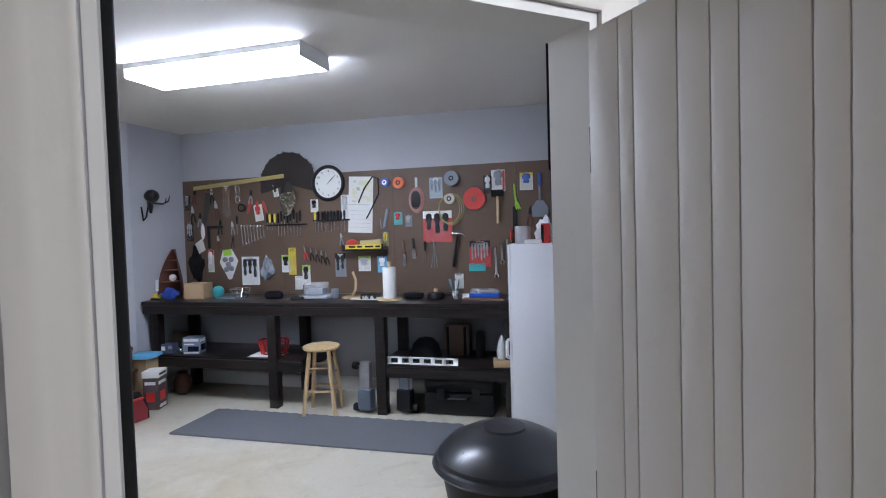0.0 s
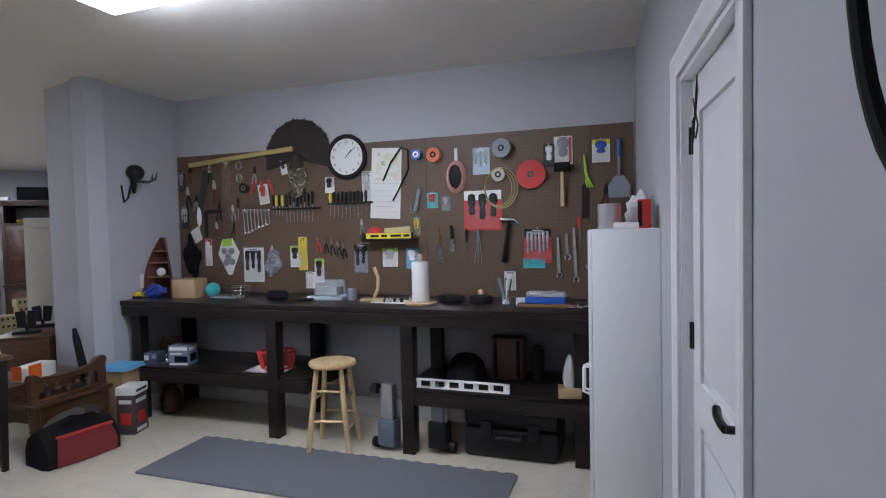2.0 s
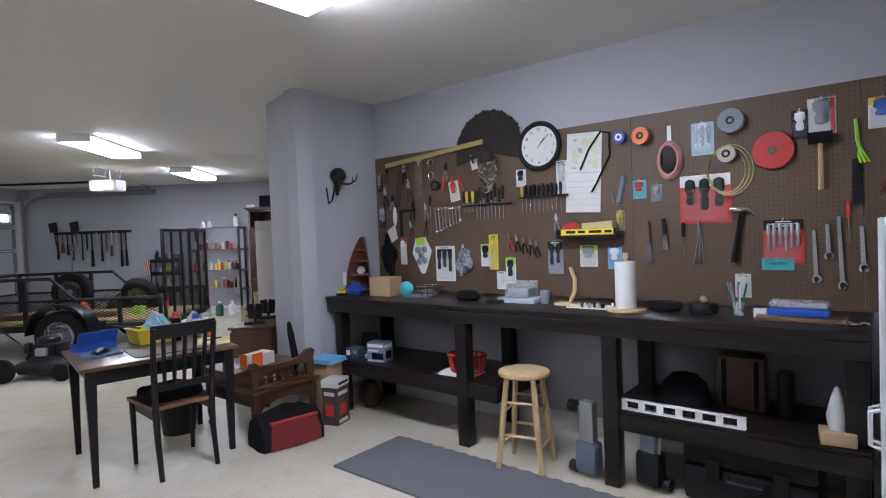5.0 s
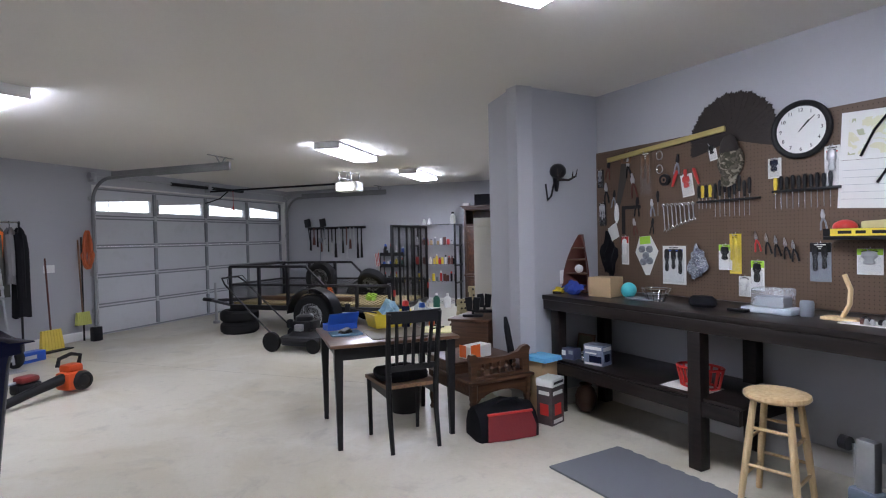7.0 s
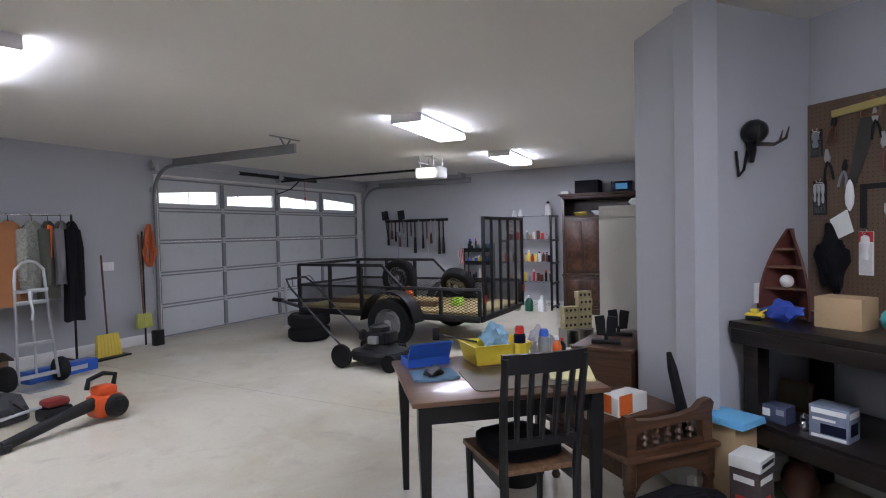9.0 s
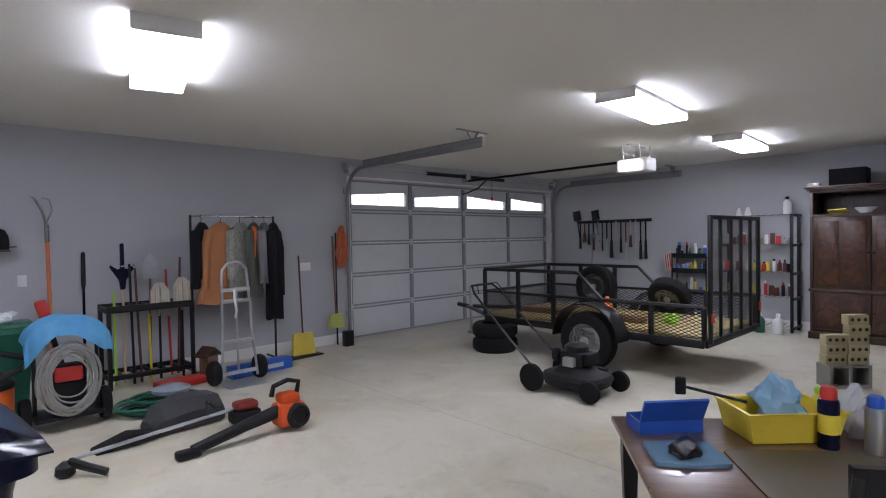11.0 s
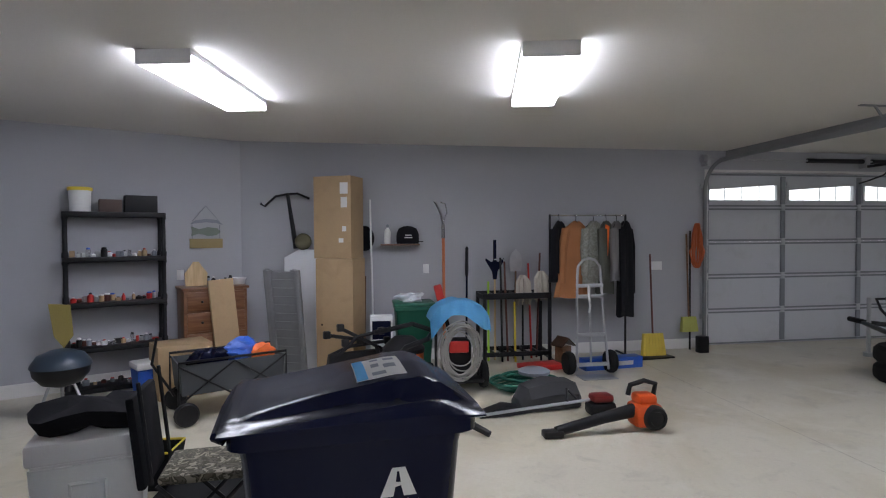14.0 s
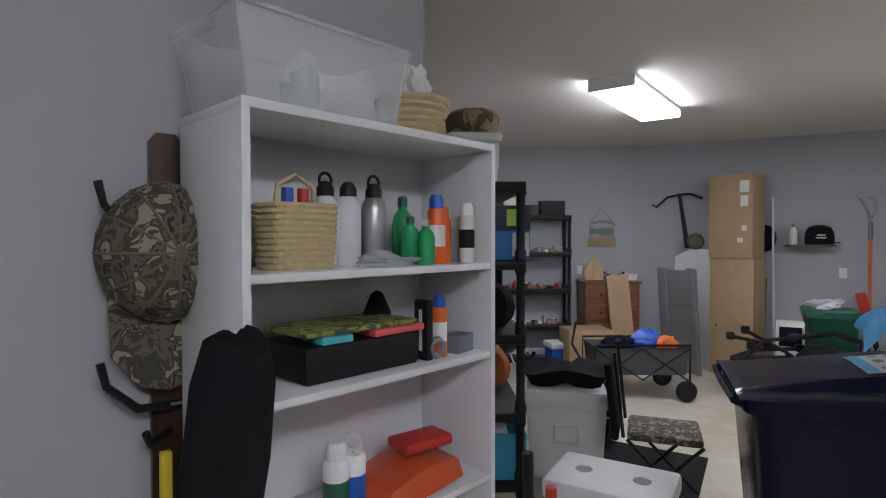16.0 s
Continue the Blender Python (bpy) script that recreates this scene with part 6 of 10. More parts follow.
box(bm, -0.085, -0.055, 0.037, 0.085, 0.055, 0.10, 0.01)
part("contents", bm, M_GREY, o)
bm = B()
box(bm, -0.15, -0.09, 0.0, 0.15, 0.09, 0.034, 0.008)
part("lower_tray", bm, mat("milky_plastic", (0.4, 0.44, 0.48), 0.35), o)
bm = B()
lathe(bm, [(0.03, 0), (0.036, 0.01), (0.036, 0.08), (0.032, 0.09), (0.03, 0.088), (0.028, 0.02), (0.004, 0.018)], 16)
solo("plastic_cup", bm, M_GREY, on_bench(1.95, -0.36), "grey plastic cup on the bench", "cup")
o = thing("wood_bracket", on_bench(2.13, -0.36), "curved pale wooden stand on a small base", "wood stand")
bm = B()
box(bm, -0.09, -0.05, 0, 0.09, 0.05, 0.018, 0.003)
part("base", bm, M_PINE, o)
bm = B()
tube(bm, [(0.0, 0, 0.018), (0.035, 0, 0.09), (0.04, 0, 0.17), (0.01, 0, 0.25)], 0.013, 6)
part("arm", bm, M_PINE, o)
random.seed(8)
bm = B()
box(bm, -0.17, -0.08, 0, 0.17, 0.08, 0.006)
solo("paper_towel_sheet", bm, M_PAPER, on_bench(2.33, -0.40), "white sheet under small loose parts", "paper sheet")
for k in range(16):
    bm = B()
    lathe(bm, [(0.012, 0), (0.014, 0.01 + 0.01 * random.random()), (0.006, 0.028)], 8)
    solo("loose_part", bm, random.choice([M_BLKPL, M_STEEL, M_RUST, M_BLACK]), on_bench(2.20 + 0.27 * random.random(), -0.46 + 0.12 * random.random(), 90 * random.random(), BT + 0.0068), "small loose metal or plastic part on the bench", "small part", "loose parts on the bench")
o = thing("paper_towel_roll", on_bench(2.54, -0.45), "white paper towel roll on a wooden holder", "paper towel")
bm = B()
lathe(bm, [(0.115, 0.0), (0.115, 0.012), (0.10, 0.016), (0.01, 0.016)], 28)
part("base", bm, M_PINE, o)
bm = B()
lathe(bm, [(0.022, 0.017), (0.060, 0.017), (0.061, 0.03), (0.061, 0.28), (0.060, 0.295), (0.022, 0.295)], 28)
part("paper_roll", bm, M_PAPER, o)
bm = B()
lathe(bm, [(0.012, 0.016), (0.012, 0.30), (0.02, 0.325), (0.018, 0.345), (0.004, 0.352)], 12)
part("finial", bm, M_PINE, o)
bm = B()
lathe(bm, [(0.07, 0), (0.085, 0.02), (0.08, 0.05), (0.03, 0.06)], 16, sx=1.2, sy=0.7)
solo("goggles_case", bm, M_BLKPL, on_bench(2.73, -0.34), "black rounded case on the bench", "case")
o = thing("bit_holder", on_bench(2.95, -0.36), "black round holder with a wooden knob", "holder")
bm = B()
lathe(bm, [(0.075, 0), (0.08, 0.03), (0.07, 0.055), (0.02, 0.06)], 18)
part("base", bm, M_BLKPL, o)
bm = B()
ball(bm, (0, 0, 0.075), 0.022, 10)
part("knob", bm, M_PINE, o)
random.seed(3)
o = thing("clip_bundle", on_bench(3.13, -0.36), "bundle of pale and green clips standing in a cup", "clips")
bm = B()
lathe(bm, [(0.028, 0), (0.032, 0.07), (0.029, 0.07), (0.026, 0.01), (0.003, 0.008)], 12)
part("cup", bm, M_CLEARPL, o)
for k in range(11):
    a, b_ = random.uniform(-0.07, 0.07), random.uniform(-0.05, 0.05)
    bm = B()
    tube(bm, [(a * 0.2, b_ * 0.2, 0.012), (a, b_, 0.15 + 0.03 * random.random())], 0.005, 5)
    part("clip", bm, random.choice([M_WPL, M_GREY, M_GREEN]), o)
bm = B()
box(bm, -0.03, -0.012, 0, 0.03, 0.012, 0.05, 0.003)
solo("small_card_box", bm, M_PAPER, on_bench(3.24, -0.42), "small white card box on the bench", "box")
bm = B()
box(bm, -0.19, -0.09, 0, 0.19, 0.09, 0.022, 0.003)
solo("cutting_board", bm, M_OAK, on_bench(3.42, -0.42), "brown striped wooden board on the bench", "board")
o = thing("blue_parts_box", on_bench(3.41, -0.41, 0, BT + 0.023), "shallow blue plastic box with clear lid", "parts box")
bm = B()
box(bm, -0.13, -0.07, 0, 0.13, 0.07, 0.04, 0.006)
part("tray", bm, M_BLUE, o)
bm = B()
box(bm, -0.125, -0.065, 0.041, 0.125, 0.065, 0.075, 0.012)
part("lid", bm, M_CLEARPL, o)
for k in range(4):
    bm = B()
    tube(bm, [(0.018 * math.cos(t), 0.018 * math.sin(t), 0.008) for t in [2 * math.pi * i / 12 for i in range(12)]], 0.008, 6, True)
    solo("metal_ring", bm, M_CHROME, on_bench(3.58 + 0.03 * k, -0.52 + 0.05 * (k % 2)), "steel ring on the bench", "ring", "steel rings on the bench")

# on the white cabinet
CT = 1.4905


def on_cab(x, y, rz=0, z=CT):
    return PM @ pose(3.735 + x, -1.255 + y, z, 0, 0, rz)


bm = B()
lathe(bm, [(0.055, 0), (0.057, 0.005), (0.055, 0.02), (0.057, 0.04), (0.055, 0.07), (0.057, 0.1), (0.055, 0.125), (0.003, 0.126)], 20)
solo("tin_can", bm, M_STEEL, on_cab(0.10, 0.10), "ribbed grey tin can on the cabinet", "can")
carton("red_box", on_cab(0.265, 0.10), 0.06, 0.12, 0.14, M_RED, "small red and black box on the cabinet", bars=((-0.02, 0.07, 0.02, 0.12, M_BLKPL),))
bm = B()
box(bm, -0.06, -0.04, 0, 0.06, 0.04, 0.03, 0.008)
solo("white_cloth_pack", bm, M_WPL, on_cab(0.18, 0.06), "folded white plastic pack on the cabinet", "pack")
bm = B()
crumple(bm, (0, 0, 0), 0.075, 0.07, 0.10, 12, 0.3)
solo("plastic_bag", bm, clear("white_bag", (0.75, 0.78, 0.8), 0.3, 0.75), on_cab(0.24, 0.26), "crumpled white plastic bag on the cabinet", "bag")

# ---- under the bench ----
S1, S2 = 0.4555, 0.4455
carton("lamp_box", PM @ pose(0.48, -0.52, S1, 0, 0, 12), 0.17, 0.13, 0.16, mat("printed_blue_grey", (0.16, 0.19, 0.25), 0.6, vary=0.4, scale=40), "white carton with dark blue printed picture on the lower shelf", bars=((0.02, 0.05, 0.11, 0.05, M_NAVY), (0, 0.135, 0.15, 0.025, M_PAPER), (-0.02, 0.095, 0.10, 0.012, M_PAPER), (0.0, 0.012, 0.15, 0.014, M_PAPER), (0.0, 0.06, 0.08, 0.06, M_NAVY, 1), (0.0, 0.13, 0.11, 0.03, M_PAPER, 1)))
carton("small_carton", PM @ pose(0.19, -0.55, S1, 0, 0, 10), 0.16, 0.10, 0.09, mat("printed_navy", (0.05, 0.06, 0.11), 0.6, vary=0.5, scale=40), "white and dark carton on the lower shelf", bars=((-0.03, 0.05, 0.06, 0.04, M_PAPER), (0.05, 0.06, 0.04, 0.03, M_GREY)))
o = thing("picture_frame", PM @ pose(0.13, -0.32, S1, -12, 0, 6), "small green and brown picture leaning on the shelf", "picture")
bm = B()
box(bm, -0.09, -0.008, 0, 0.09, 0.008, 0.17, 0.003)
part("frame", bm, M_OAK, o)
bm = B()
box(bm, -0.07, -0.0095, 0.02, 0.07, -0.0085, 0.15)
part("print", bm, M_OLIVE, o)
bm = B()
lathe(bm, [(0.02, 0), (0.025, 0.03), (0.015, 0.05), (0.022, 0.07), (0.004, 0.09)], 10)
solo("chrome_fitting", bm, M_CHROME, PM @ pose(0.36, -0.56, S1), "small chrome fitting on the lower shelf", "fitting")
o = thing("red_basket", PM @ pose(1.33, -0.45, S1 + 0.004, 0, 0, 10), "red slatted plastic basket on the lower shelf", "basket")
for k in range(14):
    a = 2 * math.pi * k / 14
    bm = B()
    tube(bm, [(0.12 * math.cos(a), 0.08 * math.sin(a), 0.0), (0.15 * math.cos(a), 0.10 * math.sin(a), 0.13)], 0.009, 5)
    part("slat", bm, M_RED, o)
bm = B()
for z, f in ((0.005, 1.0), (0.13, 1.25)):
    tube(bm, [(0.12 * f * math.cos(t), 0.08 * f * math.sin(t), z) for t in [2 * math.pi * i / 20 for i in range(20)]], 0.009, 6, True)
part("rim", bm, M_RED, o)
bm = B()
box(bm, -0.16, -0.11, 0, 0.16, 0.11, 0.003)
solo("paper_sheet", bm, M_PAPER, PM @ pose(1.30, -0.50, S1, 0, 0, 4), "white sheet of paper under the red basket", "paper sheet")
bm = B()
lathe(bm, [(0.055, 0.0), (0.085, 0.05), (0.09, 0.12), (0.07, 0.18), (0.045, 0.205), (0.055, 0.225), (0.05, 0.225), (0.04, 0.2), (0.003, 0.03)], 24)
solo("clay_jug", bm, M_TERRA, PM @ pose(0.22, -0.40, 0.0005), "brown glazed clay jug on the floor under the bench", "jug")
bm = B()
box(bm, 0, -0.045, 0, 0.63, -0.02, 0.06, 0.003)
o = thing("spirit_level", PM @ pose(2.56, -0.61, S2), "white I-beam spirit level with rectangular openings", "level")
bm.free()
bm = B()
box(bm, 0, -0.03, 0, 0.64, 0.0, 0.008)
box(bm, 0, -0.03, 0.052, 0.64, 0.0, 0.06)
for k in range(7):
    x = k * 0.10
    box(bm, x, -0.02, 0.008, x + 0.035 if k < 6 else 0.64, -0.01, 0.052)
part("beam", bm, M_WPL, o)
for k in (1, 3, 5):
    bm = B()
    cyl(bm, (k * 0.10 + 0.07, -0.015, 0.02), (k * 0.10 + 0.07, -0.015, 0.042), 0.012)
    part("vial", bm, M_BLKPL, o)
bm = B()
lathe(bm, [(0.15, 0.0), (0.14, 0.05), (0.12, 0.12), (0.07, 0.17), (0.005, 0.185)], 18, sy=0.8)
plate(bm, [(-0.14, -0.10), (0.14, -0.10), (0.10, -0.2), (-0.10, -0.2)], 0.0, 0.01)
solo("felt_hat", bm, M_BLKC, PM @ pose(2.83, -0.33, S2), "black rounded cap on the bench's lower shelf", "cap")
o = thing("leather_case", PM @ pose(3.12, -0.26, S2), "brown leather case standing on the lower shelf", "case")
bm = B()
box(bm, -0.12, -0.07, 0.0, 0.12, 0.07, 0.30, 0.02)
part("body", bm, mat("brown_leather", (0.07, 0.035, 0.022), 0.5, vary=0.25), o)
for s in (-0.08, 0.08):
    bm = B()
    box(bm, s - 0.012, -0.076, 0.02, s + 0.012, -0.0715, 0.28)
    part("strap", bm, M_BLKC, o)
bm = B()
lathe(bm, [(0.04, 0), (0.042, 0.22), (0.03, 0.24), (0.004, 0.24)], 16)
solo("black_flask", bm, M_BLKPL, PM @ pose(3.33, -0.28, S2), "tall black flask on the lower shelf", "flask")
bm = B()
box(bm, -0.07, -0.06, 0, 0.07, 0.06, 0.06, 0.004)
solo("tan_carton", bm, M_CARD, PM @ pose(3.57, -0.58, S2, 0, 0, 8), "small torn tan carton on the lower shelf", "box")
bm = B()
lathe(bm, [(0.035, 0), (0.045, 0.06), (0.03, 0.13), (0.012, 0.19), (0.004, 0.2)], 12)
solo("glue_bottle", bm, clear("milky_bottle", (0.5, 0.52, 0.5), 0.3, 0.9), PM @ pose(3.57, -0.57, S2 + 0.061), "cloudy plastic bottle with green label on a carton", "bottle")
# black tool case on the floor
o = thing("tool_case", PM @ pose(2.88, -0.60, 0.0005), "large black plastic tool case on the floor under the bench", "tool case")
bm = B()
box(bm, 0, 0, 0, 0.62, 0.40, 0.20, 0.03)
part("lower_shell", bm, M_BLKPL, o)
bm = B()
box(bm, 0.0, 0.0, 0.204, 0.62, 0.40, 0.32, 0.03)
part("lid", bm, M_BLKPL, o)
for x in (0.12, 0.43):
    bm = B()
    box(bm, x, -0.018, 0.14, x + 0.07, 0.0, 0.25, 0.006)
    part("latch", bm, M_BLKPL, o)
bm = B()
tube(bm, [(0.22, -0.005, 0.17), (0.23, -0.04, 0.16), (0.39, -0.04, 0.16), (0.40, -0.005, 0.17)], 0.014, 8)
part("handle", bm, M_BLKPL, o)


def kick_scooter(m, body, post):
    o = thing("step_exerciser", m, "grey folding exercise frame with rollers under the bench", "exercise frame")
    bm = B()
    box(bm, -0.03, -0.03, 0.20, 0.06, 0.03, 0.46, 0.01)
    part("post", bm, post, o)
    bm = B()
    box(bm, -0.06, -0.05, 0.03, 0.08, 0.05, 0.22, 0.02)
    part("foot_block", bm, body, o)
    for z in (0.05, 0.42):
        bm = B()
        cyl(bm, (-0.10, -0.02, z), (-0.06, -0.02, z), 0.035)
        part("roller", bm, M_BLKPL, o)
    bm = B()
    tube(bm, [(-0.05, 0.0, 0.42), (-0.03, 0.0, 0.05)], 0.012, 6)
    part("rod", bm, M_STEEL, o)


kick_scooter(PM @ pose(2.35, -0.64, 0.0005, 0, 0, -10), mat("blue_grey_plastic", (0.10, 0.125, 0.155), 0.45), M_STEEL)
kick_scooter(PM @ pose(2.72, -0.60, 0.0005, 0, 0, 170), M_BLKPL, M_GREY)

# big black barrel lid near the entry: round black tub
o = thing("round_bin", pose(3.92, 4.57, 0.0005), "black round domed bin beside the closet door", "bin")
bm = B()
lathe(bm, [(0.22, 0), (0.25, 0.04), (0.31, 0.38), (0.33, 0.45)], 32)
part("drum", bm, M_BLKPL, o)
bm = B()
lathe(bm, [(0.355, 0.44), (0.365, 0.455), (0.355, 0.475), (0.338, 0.48), (0.335, 0.50), (0.28, 0.555), (0.20, 0.595), (0.11, 0.615), (0.105, 0.625), (0.005, 0.632)], 32)
part("dome_lid", bm, mat("black_gloss_plastic", (0.018, 0.019, 0.022), 0.3), o)

# ---- round the table ----
TM = pose(-0.33, 4.72, 0.7505, 0, 0, -6)   # the table's top; x to the chair, y to the tool wall


def spray_can(m, body, cap, label, r=0.033, h=0.20, cat="spray can", group="", band=None):
    o = thing("spray_can", m, label, cat, group)
    bm = B()
    lathe(bm, [(r * 0.95, 0), (r, 0.006), (r, h * 0.74), (r * 0.9, h * 0.79), (r * 0.55, h * 0.82)], 18)
    part("can", bm, body, o)
    if band:
        bm = B()
        lathe(bm, [(r * 1.01, h * 0.25), (r * 1.012, h * 0.26), (r * 1.012, h * 0.55), (r * 1.01, h * 0.56)], 18)
        part("label_band", bm, band, o)
    bm = B()
    lathe(bm, [(r * 0.8, h * 0.80), (r * 0.8, h * 0.93), (r * 0.6, h), (0.003, h)], 14)
    part("cap", bm, cap, o)
    return o


def bottle(m, body, cap, label, r=0.03, h=0.2, neck=0.4, cat="bottle", group="", sy=1.0):
    o = thing("bottle", m, label, cat, group)
    bm = B()
    lathe(bm, [(r * 0.9, 0), (r, 0.008), (r, h * 0.6), (r * 0.8, h * 0.72), (r * neck, h * 0.8), (r * neck, h * 0.86)], 16, sy=sy)
    part("body", bm, body, o)
    bm = B()
    lathe(bm, [(r * neck * 1.15, h * 0.84), (r * neck * 1.15, h * 0.97), (r * neck * 0.7, h), (0.002, h)], 12, sy=sy)
    part("cap", bm, cap, o)
    return o


o = thing("blue_tool_box", TM @ pose(-0.30, -0.30, 0, 0, 0, -78) @ Matrix.Scale(0.9, 4), "open blue metal socket box on the table", "tool box")
bm = B()
t = 0.003
box(bm, -0.14, -0.07, 0, 0.14, 0.07, t)
for q in ((-0.14, -0.07, 0.14, -0.067), (-0.14, 0.067, 0.14, 0.07), (-0.14, -0.067, -0.137, 0.067), (0.137, -0.067, 0.14, 0.067)):
    box(bm, q[0], q[1], t, q[2], q[3], 0.055)
part("tray", bm, M_BLUE, o)
bm = B()
box(bm, -0.14, 0.0, 0.0, 0.14, 0.11, 0.012)
l = part("lid", bm, M_BLUE, o, m=pose(0, 0.072, 0.055, 62, 0, 0))
bm = B()
box(bm, -0.13, 0.006, 0.0125, 0.13, 0.10, 0.014)
part("liner", bm, M_GREY, l)
bm = B()
plate(bm, [(-0.12, -0.13), (0.10, -0.15), (0.13, 0.0), (0.12, 0.13), (-0.10, 0.14), (-0.13, 0.02)], 0, 0.016, Matrix.Scale(0.85, 4))
solo("blue_towel", bm, mat("faded_blue_cloth", (0.12, 0.22, 0.32), 0.9, bump=0.4), TM @ pose(-0.02, -0.30, 0, 0, 0, 6), "folded faded blue shop towel on the table", "towel")
bm = B()
crumple(bm, (0, 0, 0), 0.10, 0.055, 0.018, 81, 0.2)
solo("safety_glasses", bm, M_BLKPL, TM @ pose(-0.02, -0.30, 0.0140, 0, 0, -20), "black safety glasses on the blue towel", "glasses")
o = thing("yellow_tub", TM @ pose(-0.27, 0.11, 0, 0, 0, -82), "yellow plastic tub with rags and brush handles", "tub")
bm = B()
rings = []
for z, a, b_ in ((0.0, 0.15, 0.10), (0.004, 0.155, 0.105), (0.10, 0.175, 0.12), (0.115, 0.185, 0.13), (0.115, 0.172, 0.117), (0.01, 0.15, 0.10)):
    rings.append([bm.verts.new((x, y, z)) for x, y in ((-a, -b_), (a, -b_), (a, b_), (-a, b_))])
ring_faces(bm, rings)
part("tub", bm, M_YELLOW, o)
bm = B()
crumple(bm, (0, 0, 0.05), 0.11, 0.085, 0.08, 13, 0.3)
solo("rag", bm, clear("blue_rag_in_bag", (0.25, 0.45, 0.62), 0.4, 0.9), TM @ pose(-0.28, 0.12, 0.01, 0, 0, 20), "crumpled blue rags in a clear bag in the tub", "rags")
bm = B()
tube(bm, [(0.0, -0.04, 0.08), (-0.02, -0.26, 0.13)], 0.006, 6)
box(bm, -0.03, -0.30, 0.10, -0.01, -0.26, 0.17, 0.006)
solo("brush", bm, M_BLKPL, TM @ pose(-0.30, 0.05, 0.03), "black brush sticking out of the yellow tub", "brush")
spray_can(TM @ pose(-0.14, 0.22, 0), M_NAVY, M_RED, "blue and yellow lubricant spray can with red cap", 0.034, 0.22, band=M_YELLOW)
spray_can(TM @ pose(-0.10, 0.35, 0), M_STEEL, M_BLUE, "grey and blue spray can with blue cap", 0.033, 0.20)
bottle(TM @ pose(-0.13, 0.44, 0), M_ORANGE, M_WPL, "small orange bottle with white cap on the table", 0.026, 0.15)
bottle(TM @ pose(-0.17, 0.49, 0), M_BLKPL, M_RED, "small black bottle with red cap on the table", 0.022, 0.13)
bottle(TM @ pose(-0.36, 0.30, 0), M_YELLOW, M_LIME, "yellow bottle behind the tub on the table", 0.035, 0.16)
bm = B()
crumple(bm, (0, 0, 0), 0.085, 0.08, 0.085, 14, 0.3)
solo("clear_bag", bm, clear("clear_crinkled_bag", (0.6, 0.62, 0.65), 0.15, 0.55), TM @ pose(-0.28, 0.40, 0), "crumpled clear plastic bag of parts on the table", "bag")
bm = B()
pts = []
for cx, cy, a0 in ((0.20, 0.17, 0), (-0.20, 0.17, 90), (-0.20, -0.17, 180), (0.20, -0.17, 270)):
    pts += [(cx + 0.04 * math.cos(radians(a0 + 22.5 * k)), cy + 0.04 * math.sin(radians(a0 + 22.5 * k))) for k in range(5)]
plate(bm, pts, 0, 0.006)
solo("placemat", bm, mat("olive_mat", (0.095, 0.075, 0.045), 0.55), TM @ pose(0.12, 0.08, 0, 0, 0, 90), "olive brown placemat on the table", "placemat")
o = thing("notepad", TM @ pose(0.14, 0.40, 0, 0, 0, 70), "yellow lined writing pad with a pen", "notepad")
bm = B()
box(bm, -0.11, -0.14, 0, 0.11, 0.14, 0.012, 0.001)
part("pad", bm, mat("yellow_paper", (0.72, 0.68, 0.36), 0.8), o)
bm = B()
cyl(bm, (-0.05, -0.02, 0.017), (0.05, 0.07, 0.017), 0.005)
part("pen", bm, M_BLKPL, o)

# wooden bench with spindles beside the table
M_OAKD = wood("dark_brown_oak", (0.042, 0.019, 0.010), (0.105, 0.05, 0.024), 0.38, axis=1)


